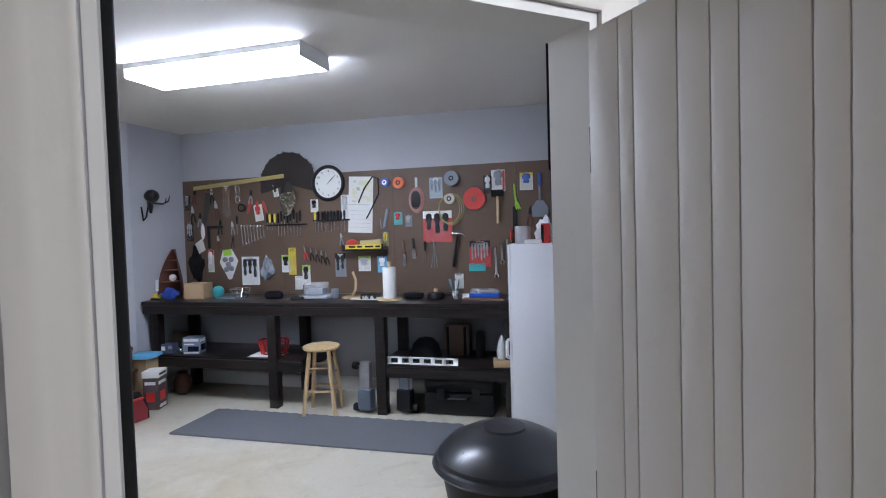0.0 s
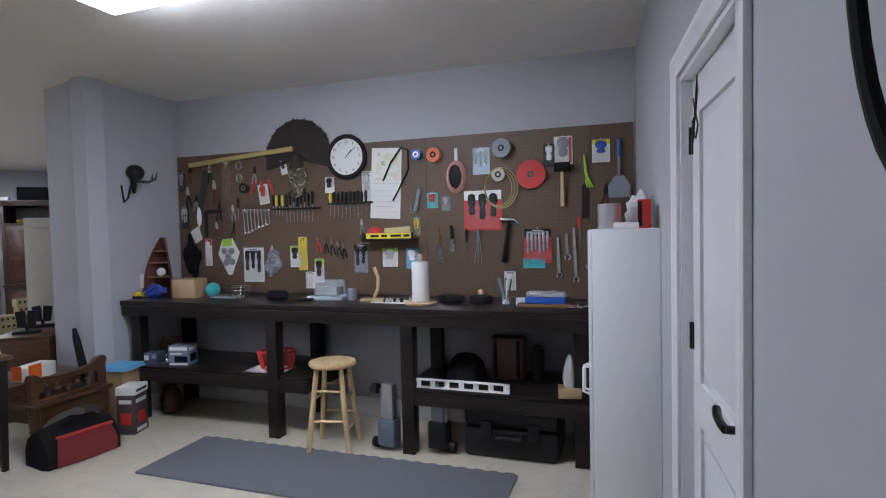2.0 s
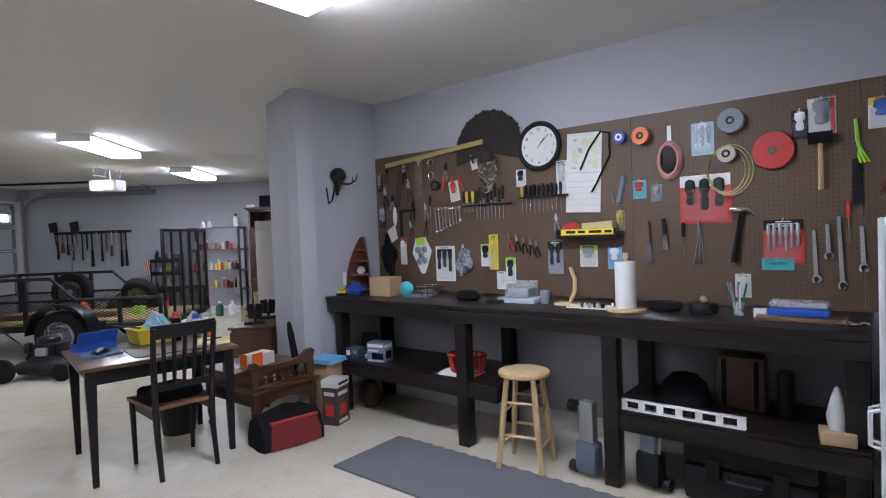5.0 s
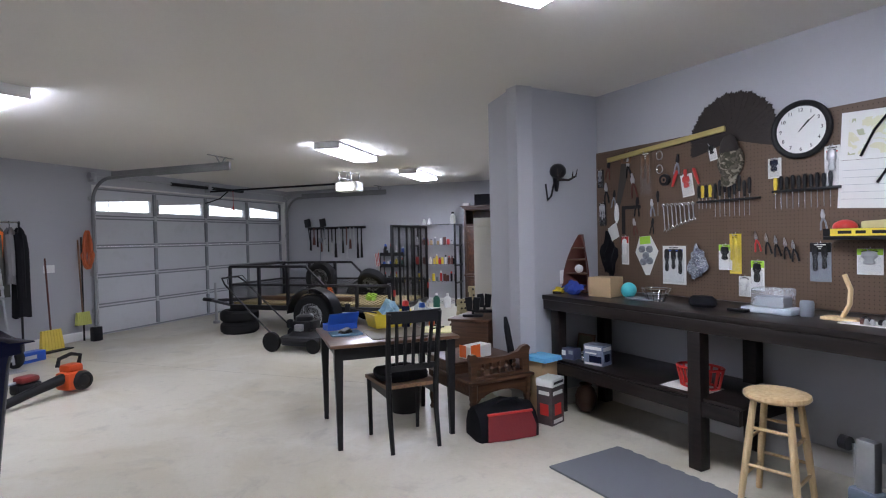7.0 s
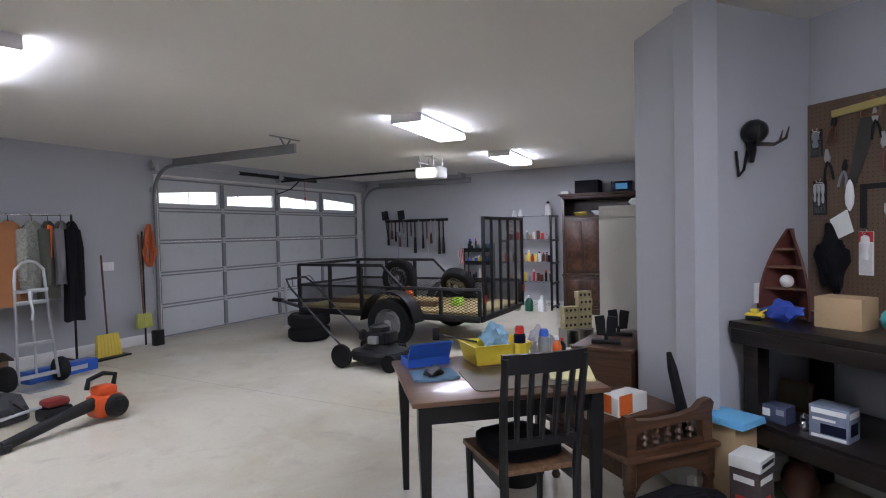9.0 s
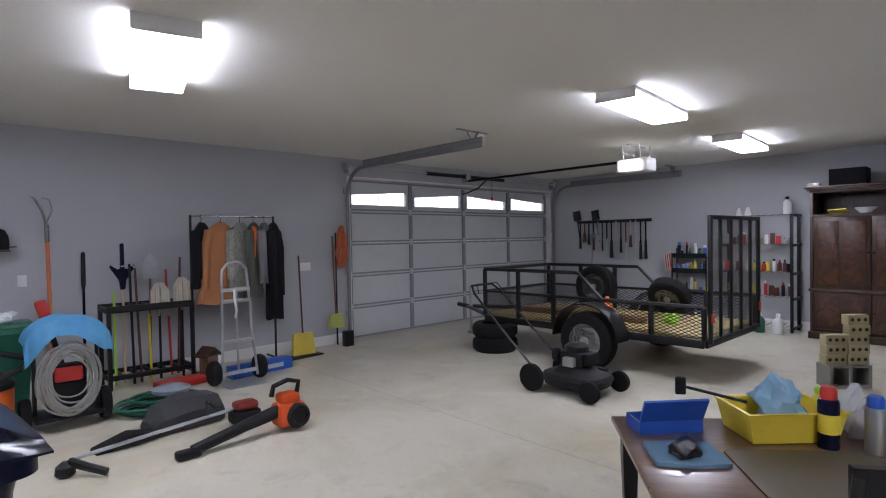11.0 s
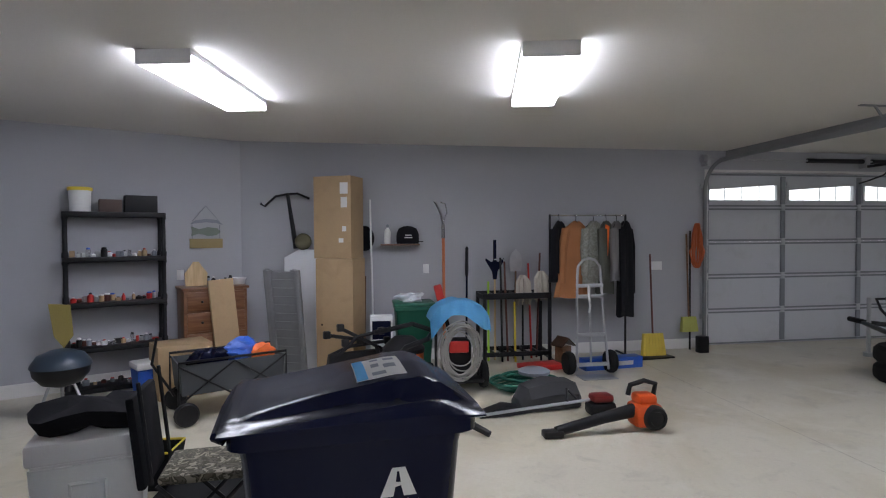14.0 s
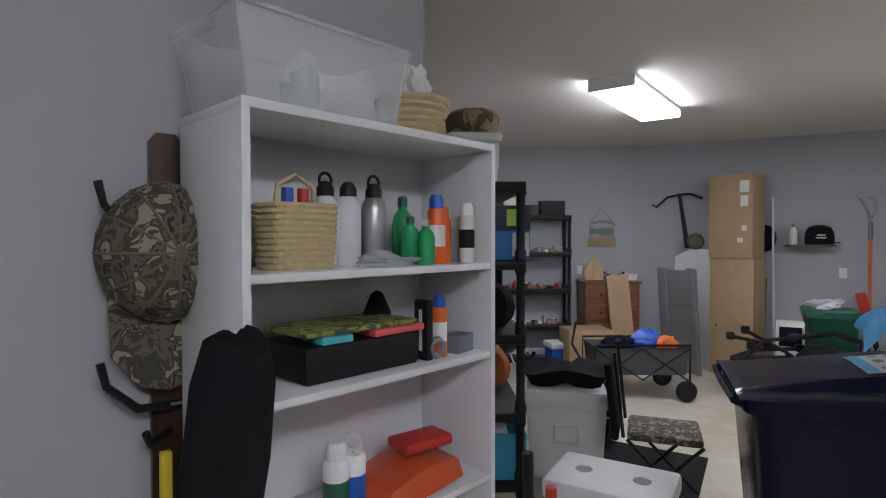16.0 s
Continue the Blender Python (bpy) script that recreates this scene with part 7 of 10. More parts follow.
def old_bench():
    o = thing("spindle_bench", PM @ pose(0.0, -1.22, 0, 0, 0, 0), "low dark oak bench with turned legs and a spindled arm", "bench")
    bm = B()
    box(bm, -0.62, -0.27, 0.345, 0.14, 0.34, 0.375, 0.01)
    part("seat", bm, M_OAKD, o)
    # scalloped apron under the seat
    bm = B()
    prof = [(-0.24, 0.345), (0.31, 0.345), (0.31, 0.20), (0.27, 0.19), (0.23, 0.235), (0.14, 0.265), (0.035, 0.275), (-0.07, 0.265), (-0.16, 0.235), (-0.20, 0.19), (-0.24, 0.20)]
    plate(bm, prof, 0.085, 0.11, Matrix(((0, 0, 1, 0), (1, 0, 0, 0), (0, 1, 0, 0), (0, 0, 0, 1))))
    part("apron", bm, M_OAKD, o)
    bm = B()
    box(bm, -0.60, -0.235, 0.24, 0.08, -0.215, 0.345, 0.004)
    part("apron", bm, M_OAKD, o)
    for x in (-0.57, 0.09):
        for y in (-0.225, 0.295):
            bm = B()
            lathe(bm, [(0.020, 0), (0.028, 0.02), (0.017, 0.045), (0.031, 0.11), (0.024, 0.16), (0.034, 0.19), (0.028, 0.21), (0.034, 0.225), (0.034, 0.345)], 14, (x, y, 0))
            part("leg", bm, M_OAKD, o)
    # the arm: shaped end posts, a curved top rail, spindles
    bm = B()
    prof = [(-0.25, 0.375), (-0.25, 0.50), (-0.265, 0.545), (-0.25, 0.575), (-0.21, 0.575), (-0.185, 0.55), (-0.06, 0.535), (0.08, 0.535), (0.20, 0.555), (0.245, 0.59), (0.30, 0.60), (0.325, 0.575), (0.31, 0.53), (0.31, 0.375), (0.25, 0.375), (0.24, 0.49), (0.18, 0.50), (-0.14, 0.495), (-0.19, 0.48), (-0.20, 0.375)]
    plate(bm, prof, 0.065, 0.105, Matrix(((0, 0, 1, 0), (1, 0, 0, 0), (0, 1, 0, 0), (0, 0, 0, 1))))
    part("arm_rail", bm, M_OAKD, o)
    bm = B()
    box(bm, 0.068, -0.198, 0.3755, 0.102, 0.248, 0.40, 0.004)
    part("lower_rail", bm, M_OAKD, o)
    for k in range(5):
        bm = B()
        lathe(bm, [(0.010, 0.40), (0.017, 0.415), (0.009, 0.43), (0.022, 0.448), (0.009, 0.466), (0.016, 0.48), (0.011, 0.497)], 12, (0.085, -0.125 + 0.075 * k, 0))
        part("spindle", bm, M_OAKD, o)
    # raised box at the back of the seat
    bm = B()
    box(bm, -0.62, -0.25, 0.3755, -0.14, 0.32, 0.455, 0.006)
    part("box_front", bm, M_OAKD, o)
    bm = B()
    box(bm, -0.64, -0.27, 0.4555, -0.12, 0.34, 0.48, 0.007)
    part("box_lid", bm, M_OAKD, o)


old_bench()
carton("tissue_box", PM @ pose(-0.22, -1.22, 0.4805, 0, 0, 12), 0.13, 0.25, 0.10, M_PAPER, "white and orange printed carton on the oak bench", bars=((-0.06, 0.06, 0.11, 0.11, M_ORANGE, 1), (-0.02, 0.06, 0.08, 0.1, M_ORANGE)))
# gym bag
o = thing("tool_bag", PM @ pose(0.27, -1.31, 0.0005, 0, 0, 169), "black and red soft tool bag on the floor", "bag")
bm = B()
rings = []
for y, w, h in ((-0.25, 0.10, 0.14), (-0.23, 0.15, 0.22), (0.0, 0.17, 0.27), (0.23, 0.15, 0.22), (0.25, 0.10, 0.14)):
    rings.append([bm.verts.new((a * w, y, b_ * h)) for a, b_ in ((-1, 0), (-1.02, 0.35), (-0.75, 0.75), (-0.2, 1.0), (0.2, 1.0), (0.75, 0.75), (1.02, 0.35), (1, 0))])
ring_faces(bm, rings)
part("body", bm, M_BLKC, o)
bm = B()
vs = [bm.verts.new(p) for p in ((-0.172, -0.19, 0.01), (-0.172, 0.19, 0.01), (-0.18, 0.19, 0.10), (-0.14, 0.17, 0.19), (-0.14, -0.17, 0.19), (-0.18, -0.19, 0.10))]
ex = bmesh.ops.extrude_face_region(bm, geom=[bm.faces.new(vs)])
for v in [g for g in ex["geom"] if isinstance(g, bmesh.types.BMVert)]:
    v.co.x -= 0.012
part("pocket", bm, M_REDC, o)
bm = B()
tube(bm, [(-0.08, -0.12, 0.25), (-0.12, -0.06, 0.29), (-0.12, 0.06, 0.29), (-0.08, 0.12, 0.25)], 0.012, 6)
part("carry_strap", bm, M_BLKC, o)
bm = B()
box(bm, -0.165, -0.18, 0.19, -0.14, 0.18, 0.205, 0.004)
part("zip_band", bm, M_RED, o)
# cartons by the pillar
carton("printed_carton", PM @ pose(0.29, -0.85, 0.0005, 0, 0, 15), 0.14, 0.17, 0.30, mat("printed_dark", (0.06, 0.045, 0.045), 0.6, vary=0.5, scale=35), "tall printed carton of dark colours with a red picture", bars=((0.0, 0.12, 0.09, 0.09, M_RED, 1), (0.0, 0.03, 0.12, 0.03, M_PAPER, 1), (0.0, 0.25, 0.13, 0.03, M_PAPER, 1), (0, 0.12, 0.08, 0.09, M_RED), (0, 0.25, 0.1, 0.03, M_PAPER)))
carton("white_carton", PM @ pose(0.29, -0.85, 0.3015, 0, 0, 18), 0.15, 0.18, 0.06, M_PAPER, "flat white and black carton on top of a printed one", bars=((0.0, 0.03, 0.14, 0.02, M_BLKPL, 1),))
carton("tan_box", PM @ pose(0.11, -0.775, 0.0005, 0, 0, 4), 0.17, 0.17, 0.46, M_CARD, "tall tan cardboard box by the pillar")
bm = B()
for k in range(3):
    box(bm, -0.11 - 0.004 * k, -0.11, 0.012 * k, 0.11, 0.11 - 0.006 * k, 0.012 * k + 0.0125, 0.003)
solo("blue_folder_stack", bm, M_SKY, PM @ pose(0.13, -0.78, 0.461, 0, 0, 10), "stack of light blue folders on a box", "folders")
# slim black case leaning on the pillar
bm = B()
tube(bm, [(0, 0, 0.0), (-0.06, 0.02, 0.14), (-0.17, 0.06, 0.34), (-0.21, 0.075, 0.42)], [0.012, 0.03, 0.026, 0.014], 8)
solo("gun_sleeve", bm, M_BLKC, PM @ pose(0.06, -1.03, 0.3765), "long slim black case leaning against the pillar", "case")

# brown cabinet beyond the table, with two black speaker-like stands on it
o = thing("low_cabinet", pose(-1.2, 5.92, 0, 0, 0, -50), "low brown wooden cabinet with two doors", "cabinet")
bm = B()
box(bm, -0.36, -0.02, 0.0, 0.36, 0.36, 0.675, 0.006)
part("body", bm, M_OAKD, o)
bm = B()
box(bm, -0.38, -0.045, 0.675, 0.38, 0.38, 0.70, 0.006)
part("top", bm, M_OAKD, o)
for x in (-0.345, 0.01):
    bm = B()
    box(bm, x, -0.042, 0.06, x + 0.335, -0.021, 0.645, 0.006)
    d = part("door", bm, M_OAKD, o)
    bm = B()
    box(bm, x + 0.05, -0.05, 0.12, x + 0.285, -0.0425, 0.585, 0.005)
    part("raised_panel", bm, M_OAKD, d)
for dx in (-0.13, 0.2):
    o = thing("bow_rest", pose(-1.2, 5.92, 0.7005, 0, 0, -50) @ pose(dx, 0.15, 0, 0, 0, 105), "black padded bracket standing on the low cabinet", "bracket", "black brackets on the cabinet")
    bm = B()
    box(bm, -0.10, -0.04, 0, 0.10, 0.04, 0.025, 0.006)
    part("foot", bm, M_BLKPL, o)
    bm = B()
    box(bm, -0.012, -0.012, 0.025, 0.012, 0.012, 0.07)
    part("stem", bm, M_BLKPL, o)
    for s in (-1, 1):
        bm = B()
        plate(bm, [(s * 0.004, 0.05), (s * 0.062, 0.055), (s * 0.078, 0.185), (s * 0.012, 0.195), (s * 0.004, 0.15)], -0.014 + s * 0.012, 0.014 + s * 0.012, pose(0, 0, 0, 90, 0, 0))
        part("pad", bm, M_BLKPL, o)
# tall cream cabinet by the pillar
WC = pose(-1.62, 6.28, 0, 0, 0, 50)
o = thing("tall_cabinet", WC, "tall cream painted utility cabinet", "cabinet")
bm = B()
box(bm, -0.02, 0.0, 0.04, 0.42, 0.36, 1.70, 0.004)
part("body", bm, M_CREAM, o)
bm = B()
box(bm, -0.02, -0.02, 0.06, 0.42, -0.001, 1.59, 0.003)
part("door", bm, M_CREAM, o)
bm = B()
box(bm, -0.02, -0.02, 1.605, 0.42, -0.001, 1.695, 0.003)
part("top_panel", bm, M_CREAM, o)
bm = B()
box(bm, 0.422, -0.01, 0.0, 0.45, 0.05, 1.70, 0.003)
part("edge_post", bm, M_BLKPL, o)
bm = B()
box(bm, 0.0, 0.02, 0.0, 0.40, 0.34, 0.04)
part("plinth", bm, M_CREAM, o)
bm = B()
lathe(bm, [(0.05, 0), (0.07, 0.03), (0.05, 0.06), (0.01, 0.065)], 12, sx=1.3)
solo("cloth_heap", bm, M_PAPER, WC @ pose(0.30, 0.1, 1.7005), "small pale cloth on the cream cabinet", "cloth")
# yellow bricks on a grey block stand
o = thing("block_stand", GM @ pose(3.30, 5.72, 0, 0, 0, 135), "grey hollow concrete blocks carrying the bricks", "blocks")
for x in (0.0,):
    bm = B()
    for a in (-0.2, -0.015, 0.17):
        box(bm, x + a, -0.10, 0, x + a + 0.03, 0.10, 0.20)
    box(bm, x - 0.17, -0.10, 0, x + 0.17, -0.07, 0.03)
    box(bm, x - 0.2, -0.10, 0.20, x + 0.2, 0.10, 0.22)
    box(bm, x - 0.17, 0.07, 0, x + 0.17, 0.10, 0.2)
    part("block", bm, mat("grey_block", (0.2, 0.19, 0.17), 0.9, vary=0.2, bump=0.5), o)
bm = B()
box(bm, -0.10, -0.05, 0, 0.10, 0.05, 0.095, 0.004)
me_b = mesh_of("brick", bm, M_BRICKY)
# core holes are dark discs on the brick's face, coloured like a shaded hollow
bm = B()
cyl(bm, (0, -0.0508, 0.05), (0, -0.045, 0.05), 0.018, seg=10)
me_h = mesh_of("core_hole", bm, M_HOLE)
for lvl, xs in ((0, (-0.105, 0.11)), (1, (-0.105, 0.11)), (2, (-0.10, 0.112)), (3, (0.115,)), (4, (0.11,))):
    for x in xs:
        b_ = tagged(put(new("brick", me_b), GM @ pose(3.30, 5.72, 0.2205 + lvl * 0.0965, 0, 0, 135) @ pose(x + 0.008 * (lvl % 2), 0, 0, 0, 0, (lvl * 7 + x * 10) % 3 - 1)), "yellow clay brick with three core holes, stacked", "brick", "stack of yellow bricks")
        for k in (-1, 0, 1):
            h_ = new("core_hole", me_h)
            h_.parent = b_
            h_.location.x = 0.062 * k
# dark bucket under the table
bm = B()
lathe(bm, [(0.12, 0), (0.15, 0.26), (0.155, 0.27), (0.14, 0.27), (0.112, 0.01), (0.003, 0.008)], 22)
solo("bucket", bm, M_BLKPL, pose(-0.62, 5.0, 0.0005), "black plastic bucket under the table", "bucket")

# ---- on and by the far wall ----
def shelf_goods(frame_m, x0, x1, y, z, n, seed, mats, hmin=0.06, hmax=0.2, label="small jar or can on the shelf", group="goods on the shelf"):
    rnd = random.Random(seed)
    x = x0
    for k in range(n):
        r_ = rnd.uniform(0.016, 0.036)
        h = rnd.uniform(hmin, hmax)
        x = x0 + (x1 - x0) * (k + 0.5) / n
        m = frame_m @ pose(x, y + rnd.uniform(-0.05, 0.05), z + 0.0005, 0, 0, rnd.uniform(0, 90))
        kind = rnd.random()
        mm = rnd.choice(mats)
        if kind < 0.4:
            bottle(m, mm, rnd.choice([M_WPL, M_BLKPL, M_RED]), label, r_, h, group=group)
        elif kind < 0.7:
            spray_can(m, mm, rnd.choice([M_WPL, M_BLKPL, M_RED, M_BLUE]), label, r_, h, group=group, cat="can")
        else:
            bm = B()
            box(bm, -r_, -r_ * 0.7, 0, r_, r_ * 0.7, h * 0.7, 0.004)
            solo("small_box", bm, mm, m, "small carton on the shelf", "box", group)


MIX = [M_WPL, M_RED, M_BLUE, M_YELLOW, M_GREY, M_STEEL, M_GREEN, M_BLKPL, M_ORANGE, M_PAPER]
FS = GM @ pose(0.22, 3.52, 0, 0, 0, 90)
for z, n, sd in ((0.53, 8, 1), (0.91, 10, 2), (1.34, 9, 3)):
    shelf_goods(FS, 0.05, 1.0, 0.0, z, n + 3, sd, [M_GREY, M_STEEL, M_BLKPL, M_BLKC, M_RED, M_PAPER, M_CARD, M_YELLOW, M_RUST], 0.08, 0.24)
# two small lamp shades, built as plain white cones
for x, h_ in ((0.25, 0.13), (0.38, 0.14)):
    bm = B()
    lathe(bm, [(0.055, 0), (0.03, h_ * 0.75), (0.015, h_), (0.003, h_)], 16)
    solo("white_lamp_shade", bm, M_WPL, FS @ pose(x, 0.0, 1.7905), "small white conical lamp shade on the wire shelf", "cone", "white paper cones")
bottle(FS @ pose(0.93, 0.0, 1.7905), M_PAPER, M_BLKPL, "white jug with dark cap on top of the wire shelf", 0.06, 0.27)
for x, c in ((0.30, M_CLEARPL), (0.55, M_GREEN), (0.80, M_WPL)):
    bottle(GM @ pose(0.60, 3.62 + x, 0.0005), c, M_WPL, "plastic jug of garden liquid on the floor", 0.075, 0.3, 0.35)
carton("storage_bin", GM @ pose(0.35, 5.25, 2.1505), 0.35, 0.42, 0.24, M_BLKC, "dark fabric storage box on the armoire")
carton("small_white_box", GM @ pose(0.5, 4.86, 2.1505), 0.1, 0.14, 0.06, M_PAPER, "small white box on the armoire")
carton("blue_box", GM @ pose(0.35, 5.85, 2.1505), 0.3, 0.36, 0.19, M_NAVY, "blue and dark printed box on the armoire", bars=((0.0, 0.1, 0.2, 0.1, M_SKY, 1),))
bm = B()
lathe(bm, [(0.06, 0), (0.13, 0.07), (0.135, 0.08), (0.12, 0.08), (0.05, 0.01), (0.003, 0.01)], 20)
solo("white_bowl", bm, M_WPL, GM @ pose(0.45, 5.45, 1.7605), "white bowl in the armoire's niche", "bowl")
bm = B()
for k in range(6):
    tube(bm, [(0.02 * k - 0.05, -0.1, 0.012 + 0.008 * k), (0.02 * k - 0.03, 0.12, 0.015 + 0.01 * k)], 0.012, 6)
solo("paint_rollers", bm, M_YELLOW, GM @ pose(0.45, 5.12, 1.7605), "heap of yellow paint rollers in the armoire's niche", "paint rollers")
# hook rail with hand tools
o = thing("tool_rail", GM @ pose(0.004, 0.63, 1.79), "black wall rail with hanging yard tools", "tool rail")
bm = B()
box(bm, 0, 0, -0.03, 0.03, 1.57, 0.03, 0.004)
part("rail", bm, M_BLACK, o)
random.seed(12)
TOOLM = [M_RUST, M_BLKPL, M_GREY, M_STEEL, M_OAK, M_BLKPL, M_BLKC]
for k in range(15):
    y = 0.70 + k * 0.10
    h = random.uniform(0.32, 0.72)
    o = thing("hand_tool", GM @ pose(0.055, y, 1.76), "hand tool hanging from the wall rail", "hand tool", "tools on the rail")
    bm = B()
    tube(bm, [(0, 0, 0.03), (0.0, 0.0, -h * 0.55)], 0.014, 6)
    part("handle", bm, random.choice(TOOLM), o)
    bm = B()
    w = random.uniform(0.014, 0.042)
    plate(bm, [(-w, 0), (w, 0), (w * 0.6, h * 0.5), (-w * 0.6, h * 0.5)], -0.006, 0.006, pose(0, 0, -h, 90, 0, 90))
    part("blade", bm, random.choice([M_STEEL, M_BLACK, M_BLKPL, M_RUST]), o)
for y, s in ((0.62, 1), (1.05, 0.9)):
    bm = B()
    box(bm, 0.01, -0.08, -0.10, 0.05, 0.08, 0.10, 0.01)
    tube(bm, [(0.03, 0, -0.09), (0.03, 0.0, -0.55)], 0.012, 6)
    solo("snow_shovel", bm, M_BLKPL, GM @ pose(0.02, y, 1.92, 8, 0, 0), "black flat shovel hung blade up on the rail", "shovel", "shovels on the far wall")
bm = B()
tube(bm, [(0.03, 0, 0.5), (0.08, -0.03, -0.9)], 0.012, 6)
lathe(bm, [(0.05, 0), (0.06, -0.08), (0.02, -0.12)], 12, (0.03, 0, 0.5))
solo("string_trimmer", bm, M_GREY, GM @ pose(0.05, 1.0, 1.05), "string trimmer leaning under the rail", "string trimmer")
# small metal rack with bottles and flags
o = thing("bottle_rack", GM @ pose(0.02, 2.66, 0), "small black metal rack with bottles on the far wall", "rack")
for z in (0.50, 0.86, 1.12):
    bm = B()
    box(bm, 0, 0, z - 0.02, 0.22, 0.60, z, 0.003)
    box(bm, 0.21, 0, z, 0.22, 0.60, z + 0.06)
    part("tray", bm, M_BLACK, o)
for y in (0.0, 0.58):
    bm = B()
    box(bm, 0, y, 0, 0.02, y + 0.02, 1.27)
    box(bm, 0.20, y, 0, 0.22, y + 0.02, 1.12)
    part("upright", bm, M_BLACK, o)
RS = GM @ pose(0.12, 2.66, 0, 0, 0, 90)
for z, sd in ((0.50, 21), (0.86, 22), (1.12, 23)):
    shelf_goods(RS, 0.04, 0.56, 0.0, z, 7, sd, [M_BLUE, M_GREEN, M_WPL, M_BLKPL, M_YELLOW], 0.12, 0.26)
o = thing("small_flag", GM @ pose(0.16, 2.58, 0.75), "small striped flag on a thin stick", "flag")
bm = B()
cyl(bm, (0, 0, -0.75), (0.0, 0.02, 0.5), 0.006, seg=6)
part("stick", bm, M_PINE, o)
for k in range(6):
    bm = B()
    plate(bm, [(0.03 * k, 0.0), (0.03 * k + 0.028, 0.0), (0.03 * k + 0.028, 0.30), (0.03 * k, 0.30)], -0.002, 0.002, pose(0, -0.06, 0.1, 90, 0, 60) @ pose(0, 0, 0, 0, 0, 10))
    part("stripe", bm, M_RED if k % 2 else M_PAPER, o)

# in and round the trailer
sp = thing("spare_wheel", GM @ pose(2.88, 2.75, 0.486 + 0.30), "spare trailer wheel standing in the trailer", "wheel")
wheel(sp, pose(0.0, 0, 0.005, 0, 0, 0), 0.30, 0.18)
sp2 = thing("spare_wheel", GM @ pose(2.88, 3.85, 0.486 + 0.05), "black tyre lying against the trailer's side", "wheel")
wheel(sp2, pose(0.10, 0, 0.20, 0, 35, 0), 0.26, 0.18)
bm = B()
box(bm, -0.08, -0.9, 0, 0.08, 0.9, 0.07, 0.006)
solo("beam", bm, M_OAK, GM @ pose(3.75, 3.0, 0.4865), "dark timber beam lying in the trailer", "beam")
bm = B()
crumple(bm, (0, 0, 0), 0.10, 0.09, 0.07, 15, 0.3)
solo("ratchet_strap", bm, M_LIME, GM @ pose(3.6, 4.15, 0.4865), "bright lime ratchet strap bundled in the trailer", "strap")
bm = B()
lathe(bm, [(0.10, 0), (0.03, 0.18), (0.02, 0.2)], 14)
solo("traffic_cone", bm, M_ORANGE, GM @ pose(3.1, 3.05, 0.4865), "small orange cone in the trailer", "cone")
for k in range(2):
    t_ = thing("old_tyre", GM @ pose(4.27, 2.05, 0.0005 + 0.19 * k), "worn black tyre stacked on the floor", "tyre", "stacked tyres")
    bm = B()
    lathe(bm, [(0.18, 0.01), (0.26, 0.0), (0.30, 0.04), (0.305, 0.095), (0.30, 0.15), (0.26, 0.19), (0.18, 0.18), (0.19, 0.095)], 32)
    bm.faces.ensure_lookup_table()
    part("carcass", bm, M_RUBBER, t_)


M_MOWER = mat("dark_grey_mower_paint", (0.045, 0.047, 0.05), 0.42, vary=0.25, scale=12, spec=0.4)


